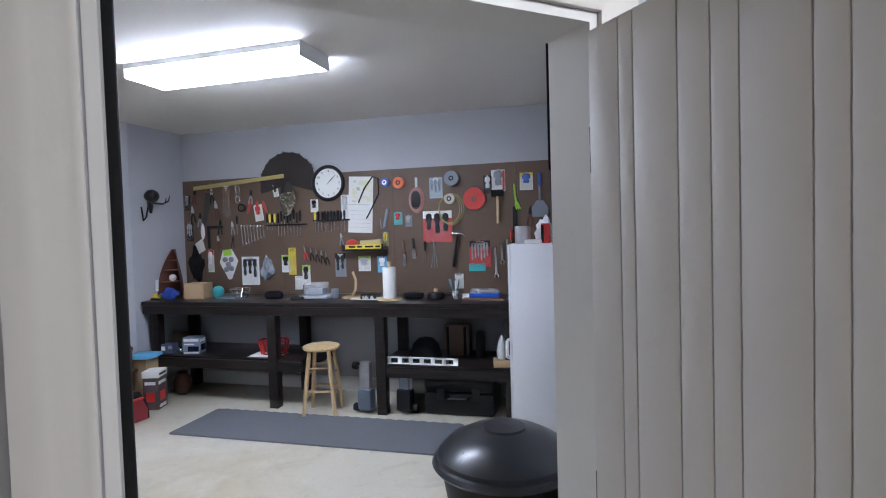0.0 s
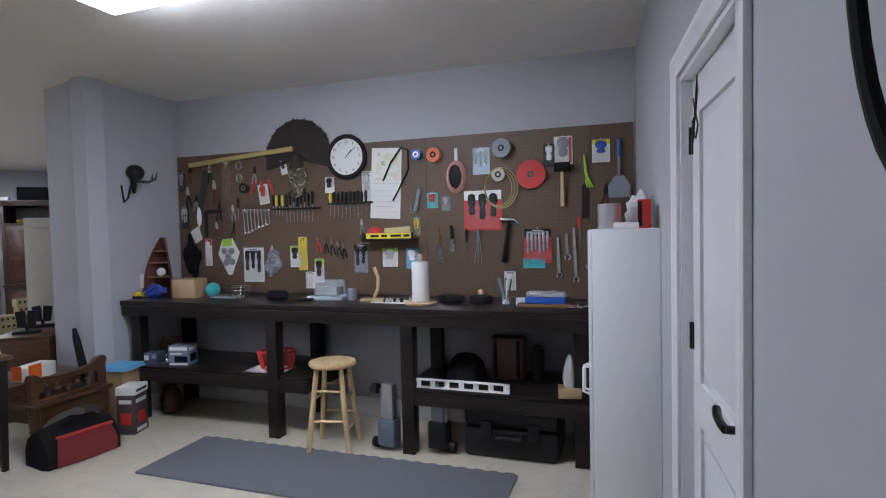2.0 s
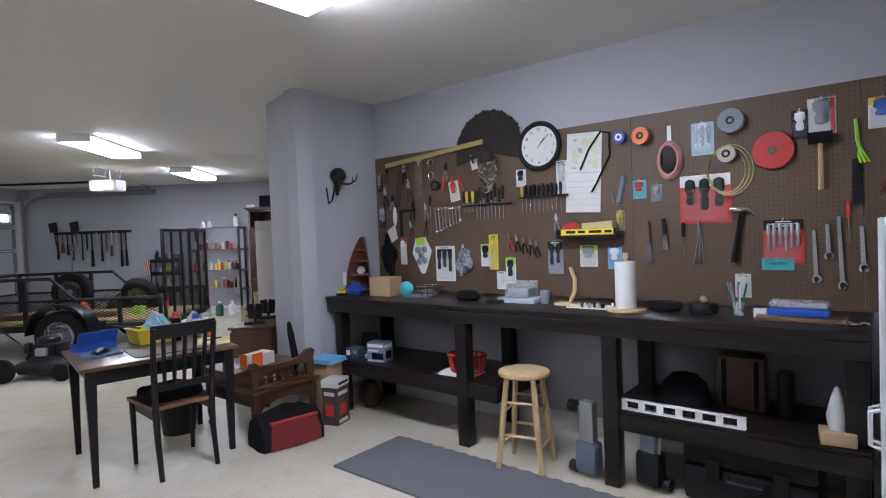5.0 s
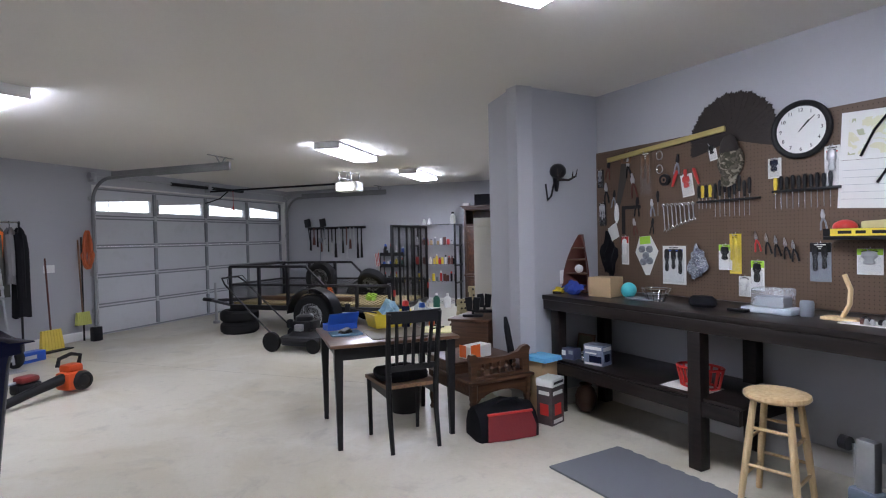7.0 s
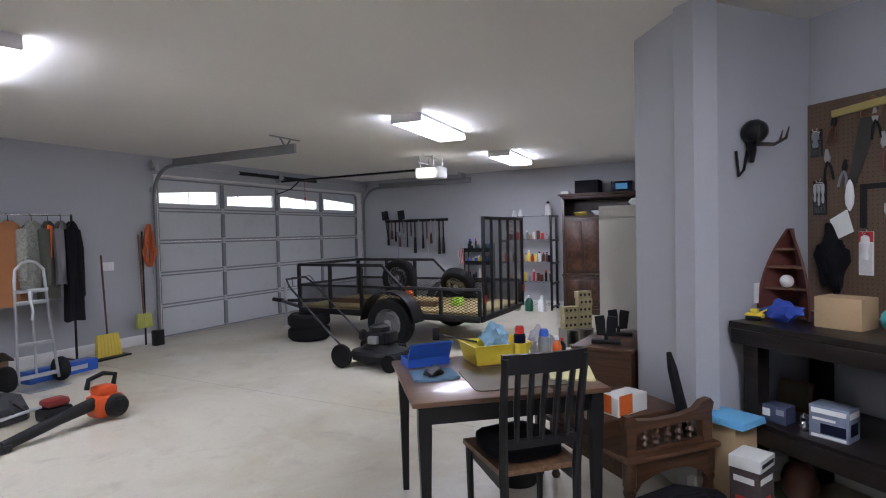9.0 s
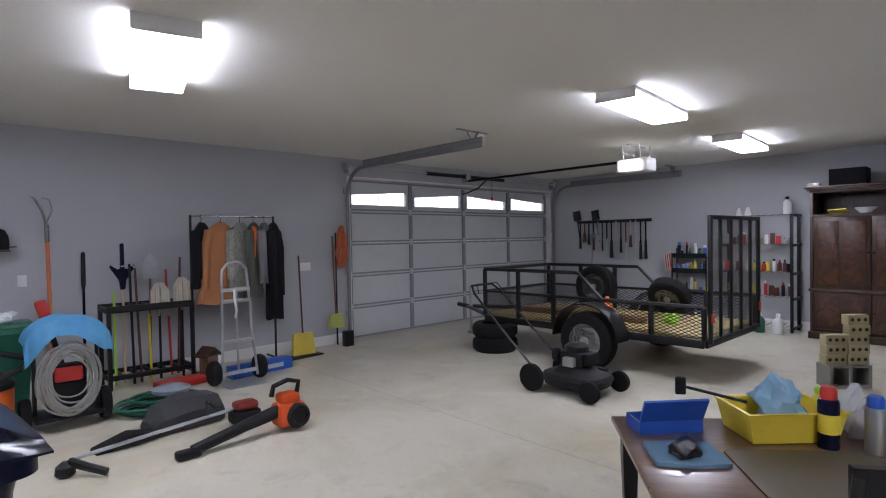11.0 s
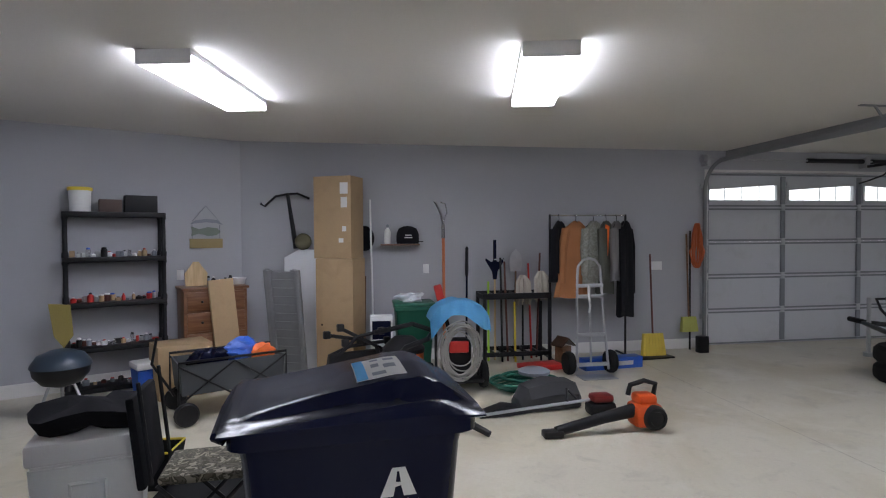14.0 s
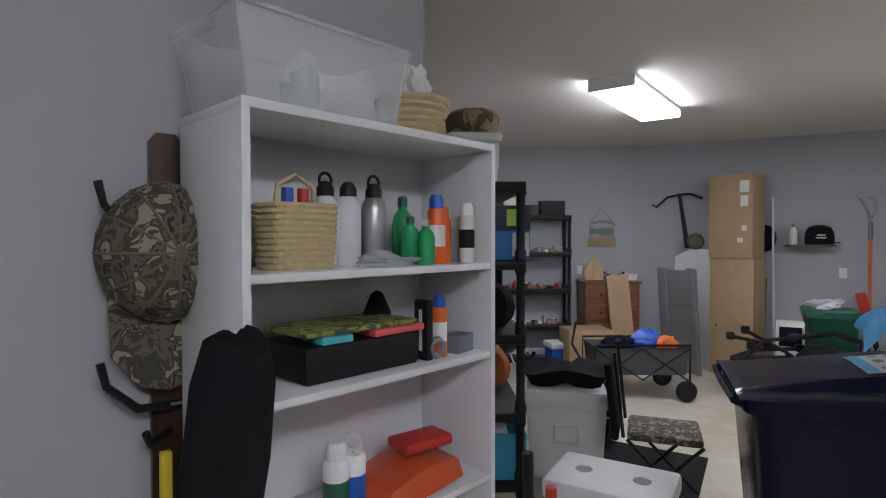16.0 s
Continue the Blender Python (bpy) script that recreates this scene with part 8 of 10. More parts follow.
def mower():
    o = thing("lawn_mower", GM @ pose(5.22, 3.94, 0), "grey-black walk-behind lawn mower on the floor", "lawn mower")
    bm = B()
    rings = []
    for z, a, b_ in ((0.08, 0.235, 0.30), (0.15, 0.25, 0.33), (0.185, 0.235, 0.31), (0.20, 0.17, 0.22), (0.26, 0.13, 0.15)):
        rings.append([bm.verts.new((a * math.copysign(abs(math.cos(t)) ** 0.6, math.cos(t)), b_ * math.copysign(abs(math.sin(t)) ** 0.6, math.sin(t)), z)) for t in [2 * math.pi * i / 24 for i in range(24)]])
    ring_faces(bm, rings)
    part("deck", bm, mat("dark_grey_paint", (0.014, 0.014, 0.015), 0.6, vary=0.35, spec=0.25), o)
    for x, y, r_ in ((-0.27, 0.30, 0.10), (0.27, 0.30, 0.10), (-0.28, -0.34, 0.135), (0.28, -0.34, 0.135)):
        w = new("wheel")
        w.parent = o
        w.matrix_basis = pose(x, y, r_)
        bm = B()
        lathe(bm, [(r_ * 0.72, -0.025), (r_ * 0.97, -0.025), (r_, -0.015), (r_, 0.015), (r_ * 0.97, 0.025), (r_ * 0.72, 0.025)], 24, m=pose(0, 0, 0, 0, 90, 0))
        part("tyre", bm, M_RUBBER, w)
        bm = B()
        lathe(bm, [(0.015, -0.022), (r_ * 0.72, -0.015), (r_ * 0.72, 0.015), (0.015, 0.022)], 18, m=pose(0, 0, 0, 0, 90, 0))
        part("hub", bm, M_BLKPL, w)
    bm = B()
    box(bm, -0.12, -0.13, 0.26, 0.12, 0.13, 0.40, 0.03)
    lathe(bm, [(0.12, 0.40), (0.115, 0.45), (0.08, 0.475), (0.01, 0.48)], 20)
    part("engine", bm, M_BLKPL, o)
    bm = B()
    box(bm, 0.121, -0.05, 0.27, 0.18, 0.07, 0.36, 0.012)
    for k in range(4):
        box(bm, 0.18, -0.045, 0.28 + 0.02 * k, 0.186, 0.065, 0.288 + 0.02 * k)
    part("muffler", bm, M_STEEL, o)
    bm = B()
    box(bm, -0.10, 0.131, 0.28, 0.10, 0.19, 0.40, 0.02)
    part("air_filter", bm, M_BLKPL, o)
    bm = B()
    box(bm, 0.06, -0.20, 0.30, 0.15, -0.131, 0.42, 0.025)
    part("fuel_tank", bm, M_BLKPL, o)
    bm = B()
    box(bm, -0.33, -0.16, 0.10, -0.255, 0.16, 0.20, 0.02)
    part("side_chute", bm, M_BLKPL, o)
    for s in (-1, 1):
        bm = B()
        tube(bm, [(s * 0.24, -0.30, 0.18), (s * 0.23, -0.75, 0.55), (s * 0.22, -1.15, 0.90)], 0.012, 8)
        part("handle_tube", bm, M_BLACK, o)
    bm = B()
    tube(bm, [(-0.22, -1.15, 0.90), (-0.17, -1.24, 0.98), (0.17, -1.24, 0.98), (0.22, -1.15, 0.90)], 0.012, 8)
    tube(bm, [(-0.21, -1.10, 0.90), (-0.16, -1.16, 1.0), (0.16, -1.16, 1.0), (0.21, -1.10, 0.90)], 0.006, 6)
    part("handle_bar", bm, M_BLACK, o)
    bm = B()
    box(bm, -0.03, 0.135, 0.30, 0.03, 0.145, 0.36)
    part("decal", bm, M_LIME, o)


mower()

# ---- along the garage door wall ----
def wall_plate(m, wd, label, cat, toggles=1):
    o = thing("wall_plate", m, label, cat)
    bm = B()
    box(bm, -wd / 2, 0.001, -0.058, wd / 2, 0.007, 0.058, 0.003)
    part("plate", bm, M_WPL, o)
    for k in range(toggles):
        bm = B()
        x = (k - (toggles - 1) / 2) * 0.046
        box(bm, x - 0.012, 0.0072, -0.03, x + 0.012, 0.011, 0.03, 0.002)
        part("rocker", bm, M_WPL, o)


wall_plate(GM @ pose(5.94, 0, 1.15), 0.165, "white triple wall switch plate", "switch", 3)
wall_plate(GM @ pose(9.11, 0, 1.16), 0.075, "white wall outlet plate", "outlet")
wall_plate(WM @ pose(0.68, 0, 1.15), 0.075, "white wall outlet plate", "outlet")


def long_tool(m, length, shaft, head, label, cat, r_=0.014, group=""):
    """A tool standing head up: shaft from the floor, head mesh built by head(bm)."""
    o = thing("yard_tool", m, label, cat, group)
    bm = B()
    cyl(bm, (0, 0, 0), (0, 0, length), r_, r_ * 0.9, 8)
    part("shaft", bm, shaft, o)
    if head:
        bm = B()
        hm = head(bm, length)
        hd = part("head", bm, hm, o)
        if head is h_mop:
            tagged(hd, kind="stuff")
    return o


def h_rake(bm, L):
    plate(bm, [(-0.022, 0.0), (0.022, 0.0), (0.035, 0.10), (0.12, 0.24), (0.115, 0.27), (0.05, 0.22), (0.02, 0.23), (0.018, 0.50), (-0.018, 0.50), (-0.02, 0.23), (-0.05, 0.22), (-0.115, 0.27), (-0.12, 0.24), (-0.035, 0.10)], -0.012, 0.012, pose(0, 0, L, 90, 0, 0))
    return M_NAVY


def h_mop(bm, L):
    rnd = random.Random(5)
    for k in range(26):
        a, b_ = rnd.uniform(-0.09, 0.09), rnd.uniform(-0.05, 0.06)
        tube(bm, [(a * 0.3, b_ * 0.3, L + 0.02), (a * 0.9, b_ + 0.02, L - 0.06), (a, b_ + 0.03, L - 0.26 - rnd.uniform(0, 0.1))], 0.012, 5)
    return mat("mop_cotton", (0.5, 0.46, 0.38), 0.95, bump=0.5)


def h_hoe(bm, L):
    tube(bm, [(0, 0, L), (0.02, 0, L + 0.04), (0.13, 0, L + 0.03)], 0.008, 6)
    return M_STEEL


def h_shovel(bm, L):
    plate(bm, [(-0.07, 0), (0.07, 0), (0.085, 0.12), (0.06, 0.22), (0.0, 0.28), (-0.06, 0.22), (-0.085, 0.12)], -0.004, 0.004, pose(0, 0, L, 90, 0, 0))
    return M_STEEL


def h_grip(bm, L):
    lathe(bm, [(0.018, L - 0.35), (0.022, L - 0.3), (0.02, L), (0.01, L + 0.02)], 10)
    return M_BLKPL


# tool rack
o = thing("tool_stand", GM @ pose(7.62, 0.06, 0), "black plastic rack holding long-handled yard tools", "tool rack")
for z, h_ in ((0.10, 0.05), (0.80, 0.07)):
    bm = B()
    for y in (0.02, 0.40):
        box(bm, 0, y, z, 0.86, y + 0.04, z + h_, 0.004)
    for k in range(7):
        x = k * 0.14
        box(bm, x, 0.06, z, x + 0.02, 0.40, z + h_ * 0.8)
    part("grid_frame", bm, M_BLKPL, o)
for x in (0.0, 0.82):
    for y in (0.02, 0.40):
        bm = B()
        box(bm, x, y, 0, x + 0.04, y + 0.04, 0.87, 0.004)
        part("leg", bm, M_BLKPL, o)
TG = "yard tools in the rack"
for x, y, L, sh, hd, lb, ry in ((7.78, 0.20, 1.22, M_RED, None, "red metal-handled tool", 2), (7.92, 0.28, 1.05, M_BLKPL, h_mop, "string mop standing head up", 0), (8.00, 0.18, 1.12, M_OAK, h_shovel, "round shovel standing blade up", -1), (8.12, 0.30, 1.25, M_RUST, h_hoe, "dark red-handled hoe standing head up", 2), (8.26, 0.20, 1.02, M_PINE, h_rake, "blue leaf rake standing head up", 0), (8.20, 0.33, 1.30, M_BLKPL, None, "black-handled tool", 1), (7.70, 0.34, 1.1, M_BLKPL, h_mop, "grey mop standing head up", 0), (8.36, 0.26, 1.0, M_LIME, None, "lime green-handled tool", 0), (8.04, 0.36, 0.75, M_YELLOW, None, "yellow-handled tool", 1), (7.70, 0.16, 1.35, M_RUST, None, "red-brown wooden handle", -2)):
    long_tool(GM @ pose(x, y, 0.001, 0, ry, 0), L, sh, hd, lb + " in the black rack", "yard tool", group=TG)
# pole saw, brooms and poles along the wall
o = thing("pole_saw", GM @ pose(8.90, 0.16, 0.001, -4, 1, 0), "orange-handled pole pruner leaning on the wall", "pole saw")
bm = B()
cyl(bm, (0, 0, 0), (0, 0, 1.55), 0.019, seg=10)
part("pole", bm, mat("orange_pole", (0.55, 0.16, 0.06), 0.5), o)
bm = B()
cyl(bm, (0, 0, 1.55), (0, 0, 1.72), 0.022)
tube(bm, [(0, 0, 1.72), (0.03, 0.0, 1.85), (0.09, 0, 1.98), (0.12, 0, 2.0)], [0.018, 0.014, 0.012, 0.004], 7)
tube(bm, [(0, 0, 1.75), (-0.05, 0, 1.86), (-0.03, 0, 1.97), (0.03, 0, 1.99)], 0.008, 6)
part("cutting_head", bm, M_CHROME, o)
o = thing("leaf_grabber", GM @ pose(8.75, 0.22, 0.001, 0, 14, 0), "red hedge trimmer standing against the wall", "hedge trimmer")
bm = B()
box(bm, -0.04, -0.03, 0.75, 0.06, 0.03, 1.0, 0.02)
part("body", bm, M_RED, o)
bm = B()
box(bm, -0.02, -0.006, 0.0, 0.03, 0.006, 0.75)
part("blade", bm, M_BLACK, o)
long_tool(GM @ pose(8.62, 0.14, 0.001, -3, 0, 0), 1.42, M_NAVY, h_grip, "dark blue handled shovel leaning on the wall", "yard tool")
long_tool(GM @ pose(9.78, 0.14, 0.001, -2, 1, 0), 2.02, M_WPL, None, "tall thin white pole leaning on the wall", "pole", 0.012)
long_tool(GM @ pose(9.90, 0.22, 0.001, -3, -1, 0), 1.1, M_OAK, None, "dark wooden handle beside the cardboard", "pole", 0.012)


def broom(m, shaft, bristle, w, h, label):
    o = thing("broom", m, label, "broom")
    bm = B()
    cyl(bm, (0, 0, h), (0, 0, 1.32), 0.012, seg=8)
    part("handle", bm, shaft, o)
    n = 7
    for k in range(n):
        bm = B()
        a0, a1 = -w / 2 + w * k / n, -w / 2 + w * (k + 1) / n
        rings = []
        for z, f, t in ((0.0, 1.08, 0.035), (h * 0.5, 1.0, 0.03), (h, 0.92, 0.018)):
            rings.append([bm.verts.new((x * f, y, z)) for x, y in ((a0 + 0.002, -t), (a1 - 0.002, -t), (a1 - 0.002, t), (a0 + 0.002, t))])
        ring_faces(bm, rings)
        part("bristle_tuft", bm, bristle, o)


broom(GM @ pose(6.22, 0.42, 0.001, 4, 0, 0), M_RUST, mat("yellow_snow_shovel", (0.62, 0.46, 0.06), 0.5), 0.30, 0.30, "yellow push broom standing on its bristles with a wooden handle")
broom(GM @ pose(5.55, 0.16, 0.26, 3, 0, 0), M_OAK, mat("yellow_green_straw", (0.45, 0.47, 0.12), 0.8), 0.22, 0.2, "yellow-green corner broom hung by the garage door")
bm = B()
box(bm, -0.07, -0.05, 0, 0.07, 0.05, 0.22, 0.01)
solo("black_box", bm, M_BLKPL, GM @ pose(5.45, 0.30, 0.0005), "small black bin by the garage door", "bin")
bm = B()
box(bm, -0.35, -0.10, 0, 0.25, 0.10, 0.02, 0.006)
solo("floor_squeegee", bm, M_BLKPL, GM @ pose(6.35, 0.48, 0.0005, 0, 0, 6), "flat black dustpan on the floor by the wall", "dustpan")
# orange cord hung by the door
o = thing("extension_cord", GM @ pose(5.40, 0.06, 1.42), "orange extension cord coiled on a hook by the garage door", "extension cord")
for k in range(7):
    bm = B()
    f = 1 + 0.06 * (k % 3)
    tube(bm, [((0.03 + 0.012 * k) * math.cos(t) * (1.1 if math.sin(t) < 0 else 0.7), 0.02 + 0.008 * ((k * 3) % 7) + 0.006 * math.sin(3 * t + k), (0.27 * f) * math.sin(t)) for t in [2 * math.pi * i / 22 for i in range(22)]], 0.011, 6, True)
    part("cord_loop", bm, mat("orange_cord", (0.50, 0.11, 0.03), 0.5) if k == 0 else bpy.data.materials["orange_cord"], o)
long_tool(GM @ pose(5.50, 0.10, 0.001), 1.62, M_BLKPL, None, "dark pole hung beside the orange cord", "pole", 0.013)


# clothes rail
def garment(x, w, length, material, label, lean=0.0, thick=0.07, flare=1.15, turn=50):
    o = thing("hanging_coat", GM @ pose(x, 0.44, 1.80, 0, 0, turn), label, "coat", "coats on the rail")
    bm = B()
    tube(bm, [(-w * 0.42, 0, -0.13), (0, 0, -0.05), (w * 0.42, 0, -0.13)], 0.006, 6)
    tube(bm, [(0, 0, -0.05), (0, 0, 0.0), (0.02, 0, 0.03), (0.03, 0, 0.01)], 0.004, 6)
    part("hanger", bm, M_BLKPL, o)
    bm = B()
    rnd = random.Random(int(x * 100))
    rings = []
    n = 22
    for z, f, t in ((-0.06, 0.16, 0.4), (-0.10, 0.5, 0.8), (-0.16, 0.95, 1.0), (-0.3, 1.0, 1.1), (-length * 0.6, 0.98, 1.2), (-length, flare, 1.3)):
        ring = []
        for i in range(n):
            a = 2 * math.pi * i / n
            fold = 1 + (0.22 * math.sin(5 * a + rnd.random()) + 0.1 * math.sin(9 * a)) * min(1, -z / 0.5)
            ring.append(bm.verts.new((w / 2 * f * math.cos(a) + lean * -z, thick * t * math.sin(a) * fold, z + 0.015 * math.sin(3 * a + x))))
        rings.append(ring)
    ring_faces(bm, rings)
    part("coat_body", bm, material, o)
    for s in (-1, 1):
        bm = B()
        tube(bm, [(s * w * 0.42, 0, -0.16), (s * w * 0.55 + lean * 0.3, 0.02, -0.38), (s * w * 0.56 + lean * 0.55, 0.03, -0.16 - length * 0.66)], [0.06, 0.058, 0.048], 9)
        part("sleeve", bm, material, o)


o = thing("clothes_rail", GM @ pose(6.62, 0.44, 0), "chrome and black freestanding clothes rail", "clothes rail")
bm = B()
cyl(bm, (0.0, 0, 1.82), (1.0, 0, 1.82), 0.012)
part("bar", bm, M_CHROME, o)
for x in (0.0, 1.0):
    bm = B()
    cyl(bm, (x, 0, 0.06), (x, 0, 1.83), 0.014)
    part("post", bm, M_BLACK, o)
    bm = B()
    cyl(bm, (x, -0.25, 0.05), (x, 0.25, 0.05), 0.013)
    part("foot", bm, M_BLACK, o)
garment(7.50, 0.40, 0.80, M_BLKC, "black jacket with ragged fringe hanging on the rail", 0.0)
garment(7.28, 0.46, 0.98, M_TAN, "orange-brown canvas coat hanging on the rail", 0.10, 0.09, 1.35, 30)
garment(7.05, 0.42, 0.85, M_DCAMO, "grey digital camouflage jacket hanging on the rail", 0.0, 0.09, 1.15, 35)
garment(6.88, 0.44, 0.95, mat("dark_olive_cloth", (0.07, 0.075, 0.06), 0.9, bump=0.3), "dark olive coat with orange lining hanging on the rail")
garment(6.74, 0.36, 0.80, mat("grey_cloth", (0.16, 0.16, 0.16), 0.9, bump=0.3), "grey jacket hanging on the rail")
garment(6.62, 0.36, 1.25, M_BLKC, "long black coat hanging at the end of the rail", -0.02)
bm = B()
plate(bm, [(-0.03, 0.16), (0.03, 0.18), (0.05, -0.15), (0.0, -0.2)], 0, 0.02, pose(0, 0, 0, 90, 0, 30))
solo("orange_vest", bm, mat("blaze_orange", (0.85, 0.16, 0.02), 0.7), GM @ pose(6.93, 0.60, 1.52), "strip of blaze orange vest between the coats", "vest")


# hand truck
o = thing("hand_truck", GM @ pose(7.38, 1.05, 0, 0, 0, 0), "silver two-wheeled hand truck standing upright", "hand truck")
bm = B()
for s in (-1, 1):
    tube(bm, [(s * 0.19, 0.10, 0.06), (s * 0.16, 0.04, 0.60), (s * 0.14, 0.0, 1.10)], 0.015, 8)
tube(bm, [(-0.14, 0, 1.10), (-0.13, 0, 1.22), (-0.07, 0, 1.29), (0, 0, 1.31), (0.07, 0, 1.29), (0.13, 0, 1.22), (0.14, 0, 1.10)], 0.015, 8)
part("frame_tube", bm, M_STEEL, o)
for z, w in ((1.0, 0.16), (0.88, 0.155), (0.45, 0.17), (0.12, 0.19)):
    bm = B()
    box(bm, -w, 0.0 + (1.0 - z) * 0.08, z - 0.02, w, 0.03 + (1.0 - z) * 0.08, z + 0.02, 0.006)
    part("cross_bar", bm, M_STEEL, o)
bm = B()
tube(bm, [(0, 0.05, 0.12), (0, 0.02, 1.0)], 0.012, 6)
part("centre_tube", bm, M_STEEL, o)
bm = B()
box(bm, -0.2, 0.10, 0.002, 0.2, 0.32, 0.012, 0.003)
part("toe_plate", bm, M_STEEL, o)
for s in (-1, 1):
    bm = B()
    lathe(bm, [(0.05, -0.04), (0.115, -0.045), (0.13, -0.02), (0.13, 0.02), (0.115, 0.045), (0.05, 0.04)], 22, m=pose(s * 0.25, 0.02, 0.131, 0, 90, 0))
    part("wheel", bm, M_RUBBER, o)
bm = B()
tube(bm, [(0.02, 0.03, 1.0), (0.03, 0.06, 0.9), (0.01, 0.06, 0.78), (0.03, 0.07, 0.7)], 0.012, 6)
part("strap", bm, M_WPL, o)
# blue flat carton and birdhouse
carton("blue_carton", GM @ pose(7.02, 0.86, 0.0005, 0, 0, 186), 0.75, 0.16, 0.13, M_BLUE, "long flat blue printed carton on the floor", bars=((0.1, 0.065, 0.3, 0.05, M_PAPER), (0.1, 0.065, 0.3, 0.05, M_PAPER)))
o = thing("birdhouse", GM @ pose(7.52, 0.62, 0.0005, 0, 0, 20), "weathered wooden birdhouse on the floor", "birdhouse")
bm = B()
box(bm, -0.07, -0.07, 0, 0.07, 0.07, 0.24, 0.003)
part("body", bm, M_OAK, o)
bm = B()
plate(bm, [(-0.11, 0.23), (0, 0.32), (0.11, 0.23), (0.11, 0.25), (0, 0.345), (-0.11, 0.25)], -0.10, 0.10, pose(0, 0, 0, 90, 0, 0))
part("roof", bm, M_WALNUT, o)
# the entry is a dark disc on the front, its shade only colour
bm = B()
cyl(bm, (0, 0.071, 0.16), (0, 0.0715, 0.16), 0.02)
part("entry_hole", bm, M_HOLE, o)
bm = B()
box(bm, -0.25, -0.13, 0, 0.25, 0.13, 0.06, 0.012)
solo("red_dust_pan", bm, M_RED, GM @ pose(7.85, 0.75, 0.0005, 0, 0, 10), "flat red plastic tray on the floor by the rack", "tray")

# hose reel cart with a blue towel
o = thing("pressure_washer", GM @ pose(8.98, 1.45, 0), "black pressure washer cart wound with grey hose", "pressure washer")
bm = B()
tube(bm, [(-0.22, 0, 0.12), (-0.22, 0, 0.72), (-0.16, 0, 0.86), (0.16, 0, 0.86), (0.22, 0, 0.72), (0.22, 0, 0.12)], 0.016, 8)
box(bm, -0.24, -0.18, 0.10, 0.24, 0.16, 0.14, 0.01)
part("frame_tube", bm, M_BLACK, o)
bm = B()
box(bm, -0.14, -0.15, 0.14, 0.14, 0.08, 0.52, 0.05)
part("motor_housing", bm, M_BLKPL, o)
bm = B()
box(bm, -0.10, 0.081, 0.40, 0.10, 0.12, 0.52, 0.02)
part("front_panel", bm, M_RED, o)
for s in (-1, 1):
    bm = B()
    lathe(bm, [(0.05, -0.03), (0.13, -0.035), (0.14, -0.01), (0.14, 0.01), (0.13, 0.035), (0.05, 0.03)], 22, m=pose(s * 0.28, -0.05, 0.141, 0, 90, 0))
    part("wheel", bm, M_RUBBER, o)
M_HOSE = mat("grey_hose", (0.27, 0.26, 0.235), 0.5, vary=0.1)
for k in range(13):
    bm = B()
    rnd = random.Random(k + 40)
    rx, rz_ = 0.135 + 0.006 * k, 0.21 + 0.0065 * k
    cx, cz = rnd.uniform(-0.025, 0.025), 0.44 + rnd.uniform(-0.05, 0.05) * (1 - k / 20)
    tube(bm, [(rx * math.cos(t) + cx, 0.15 + 0.014 * (k % 5) + 0.012 * math.sin(2 * t + k), cz + rz_ * math.sin(t) + 0.012 * math.sin(3 * t + 2 * k)) for t in [2 * math.pi * i / 28 for i in range(28)]], 0.0072, 6, True)
    part("hose_loop", bm, M_HOSE, o)
bm = B()
n, mrow = 22, 14
gr = []
for i in range(n + 1):
    u = -1 + 2 * i / n
    row = []
    for j in range(mrow + 1):
        b_ = j / mrow
        front = max(0.0, b_ - 0.45) / 0.55
        sag = 0.19 * abs(u) ** 2.2 + 0.17 * front ** 1.3 * (1 - 0.25 * math.sin(5 * u + 1))
        crease = 0.012 * math.sin(9 * u + 4 * b_) + 0.008 * math.sin(17 * u - 3 * b_)
        row.append(bm.verts.new((0.30 * math.sin(u * 1.25) / math.sin(1.25), -0.14 + 0.30 * min(b_, 0.45) / 0.45 + 0.07 * front + crease, 0.935 - sag + crease * 0.6)))
    gr.append(row)
for i in range(n):
    for j in range(mrow):
        bm.faces.new((gr[i][j], gr[i][j + 1], gr[i + 1][j + 1], gr[i + 1][j]))
bmesh.ops.solidify(bm, geom=list(bm.faces), thickness=0.01)
solo("blue_towel", bm, M_SKY, GM @ pose(8.98, 1.45, 0), "light blue towel draped over the pressure washer", "towel")

# leaf blower
o = thing("leaf_blower", GM @ pose(7.72, 2.82, 0, 0, 0, 0), "orange and black hand-held leaf blower on the floor", "leaf blower")
bm = B()
box(bm, -0.14, -0.10, 0.03, 0.10, 0.12, 0.22, 0.05)
box(bm, -0.10, -0.08, 0.20, 0.06, 0.08, 0.29, 0.03)
part("housing", bm, mat("blower_orange", (0.58, 0.075, 0.012), 0.42, vary=0.15), o)
bm = B()
lathe(bm, [(0.095, -0.04), (0.10, 0.0), (0.085, 0.035), (0.06, 0.04), (0.055, 0.03), (0.02, 0.035)], 20, m=pose(-0.05, 0.12, 0.12, -90, 0, 0))
part("fan_cover", bm, M_BLKPL, o)
bm = B()
tube(bm, [(-0.10, 0, 0.27), (-0.12, 0, 0.36), (-0.02, 0, 0.39), (0.10, 0, 0.36), (0.12, 0, 0.28)], 0.02, 8)
part("handle", bm, M_BLKPL, o)
bm = B()
tube(bm, [(0.08, 0.02, 0.16), (0.35, 0.04, 0.12), (0.75, 0.07, 0.045)], [0.055, 0.045, 0.04], 12)
box(bm, 0.70, 0.02, 0.005, 0.86, 0.12, 0.06, 0.015)
part("blower_tube", bm, M_BLKPL, o)
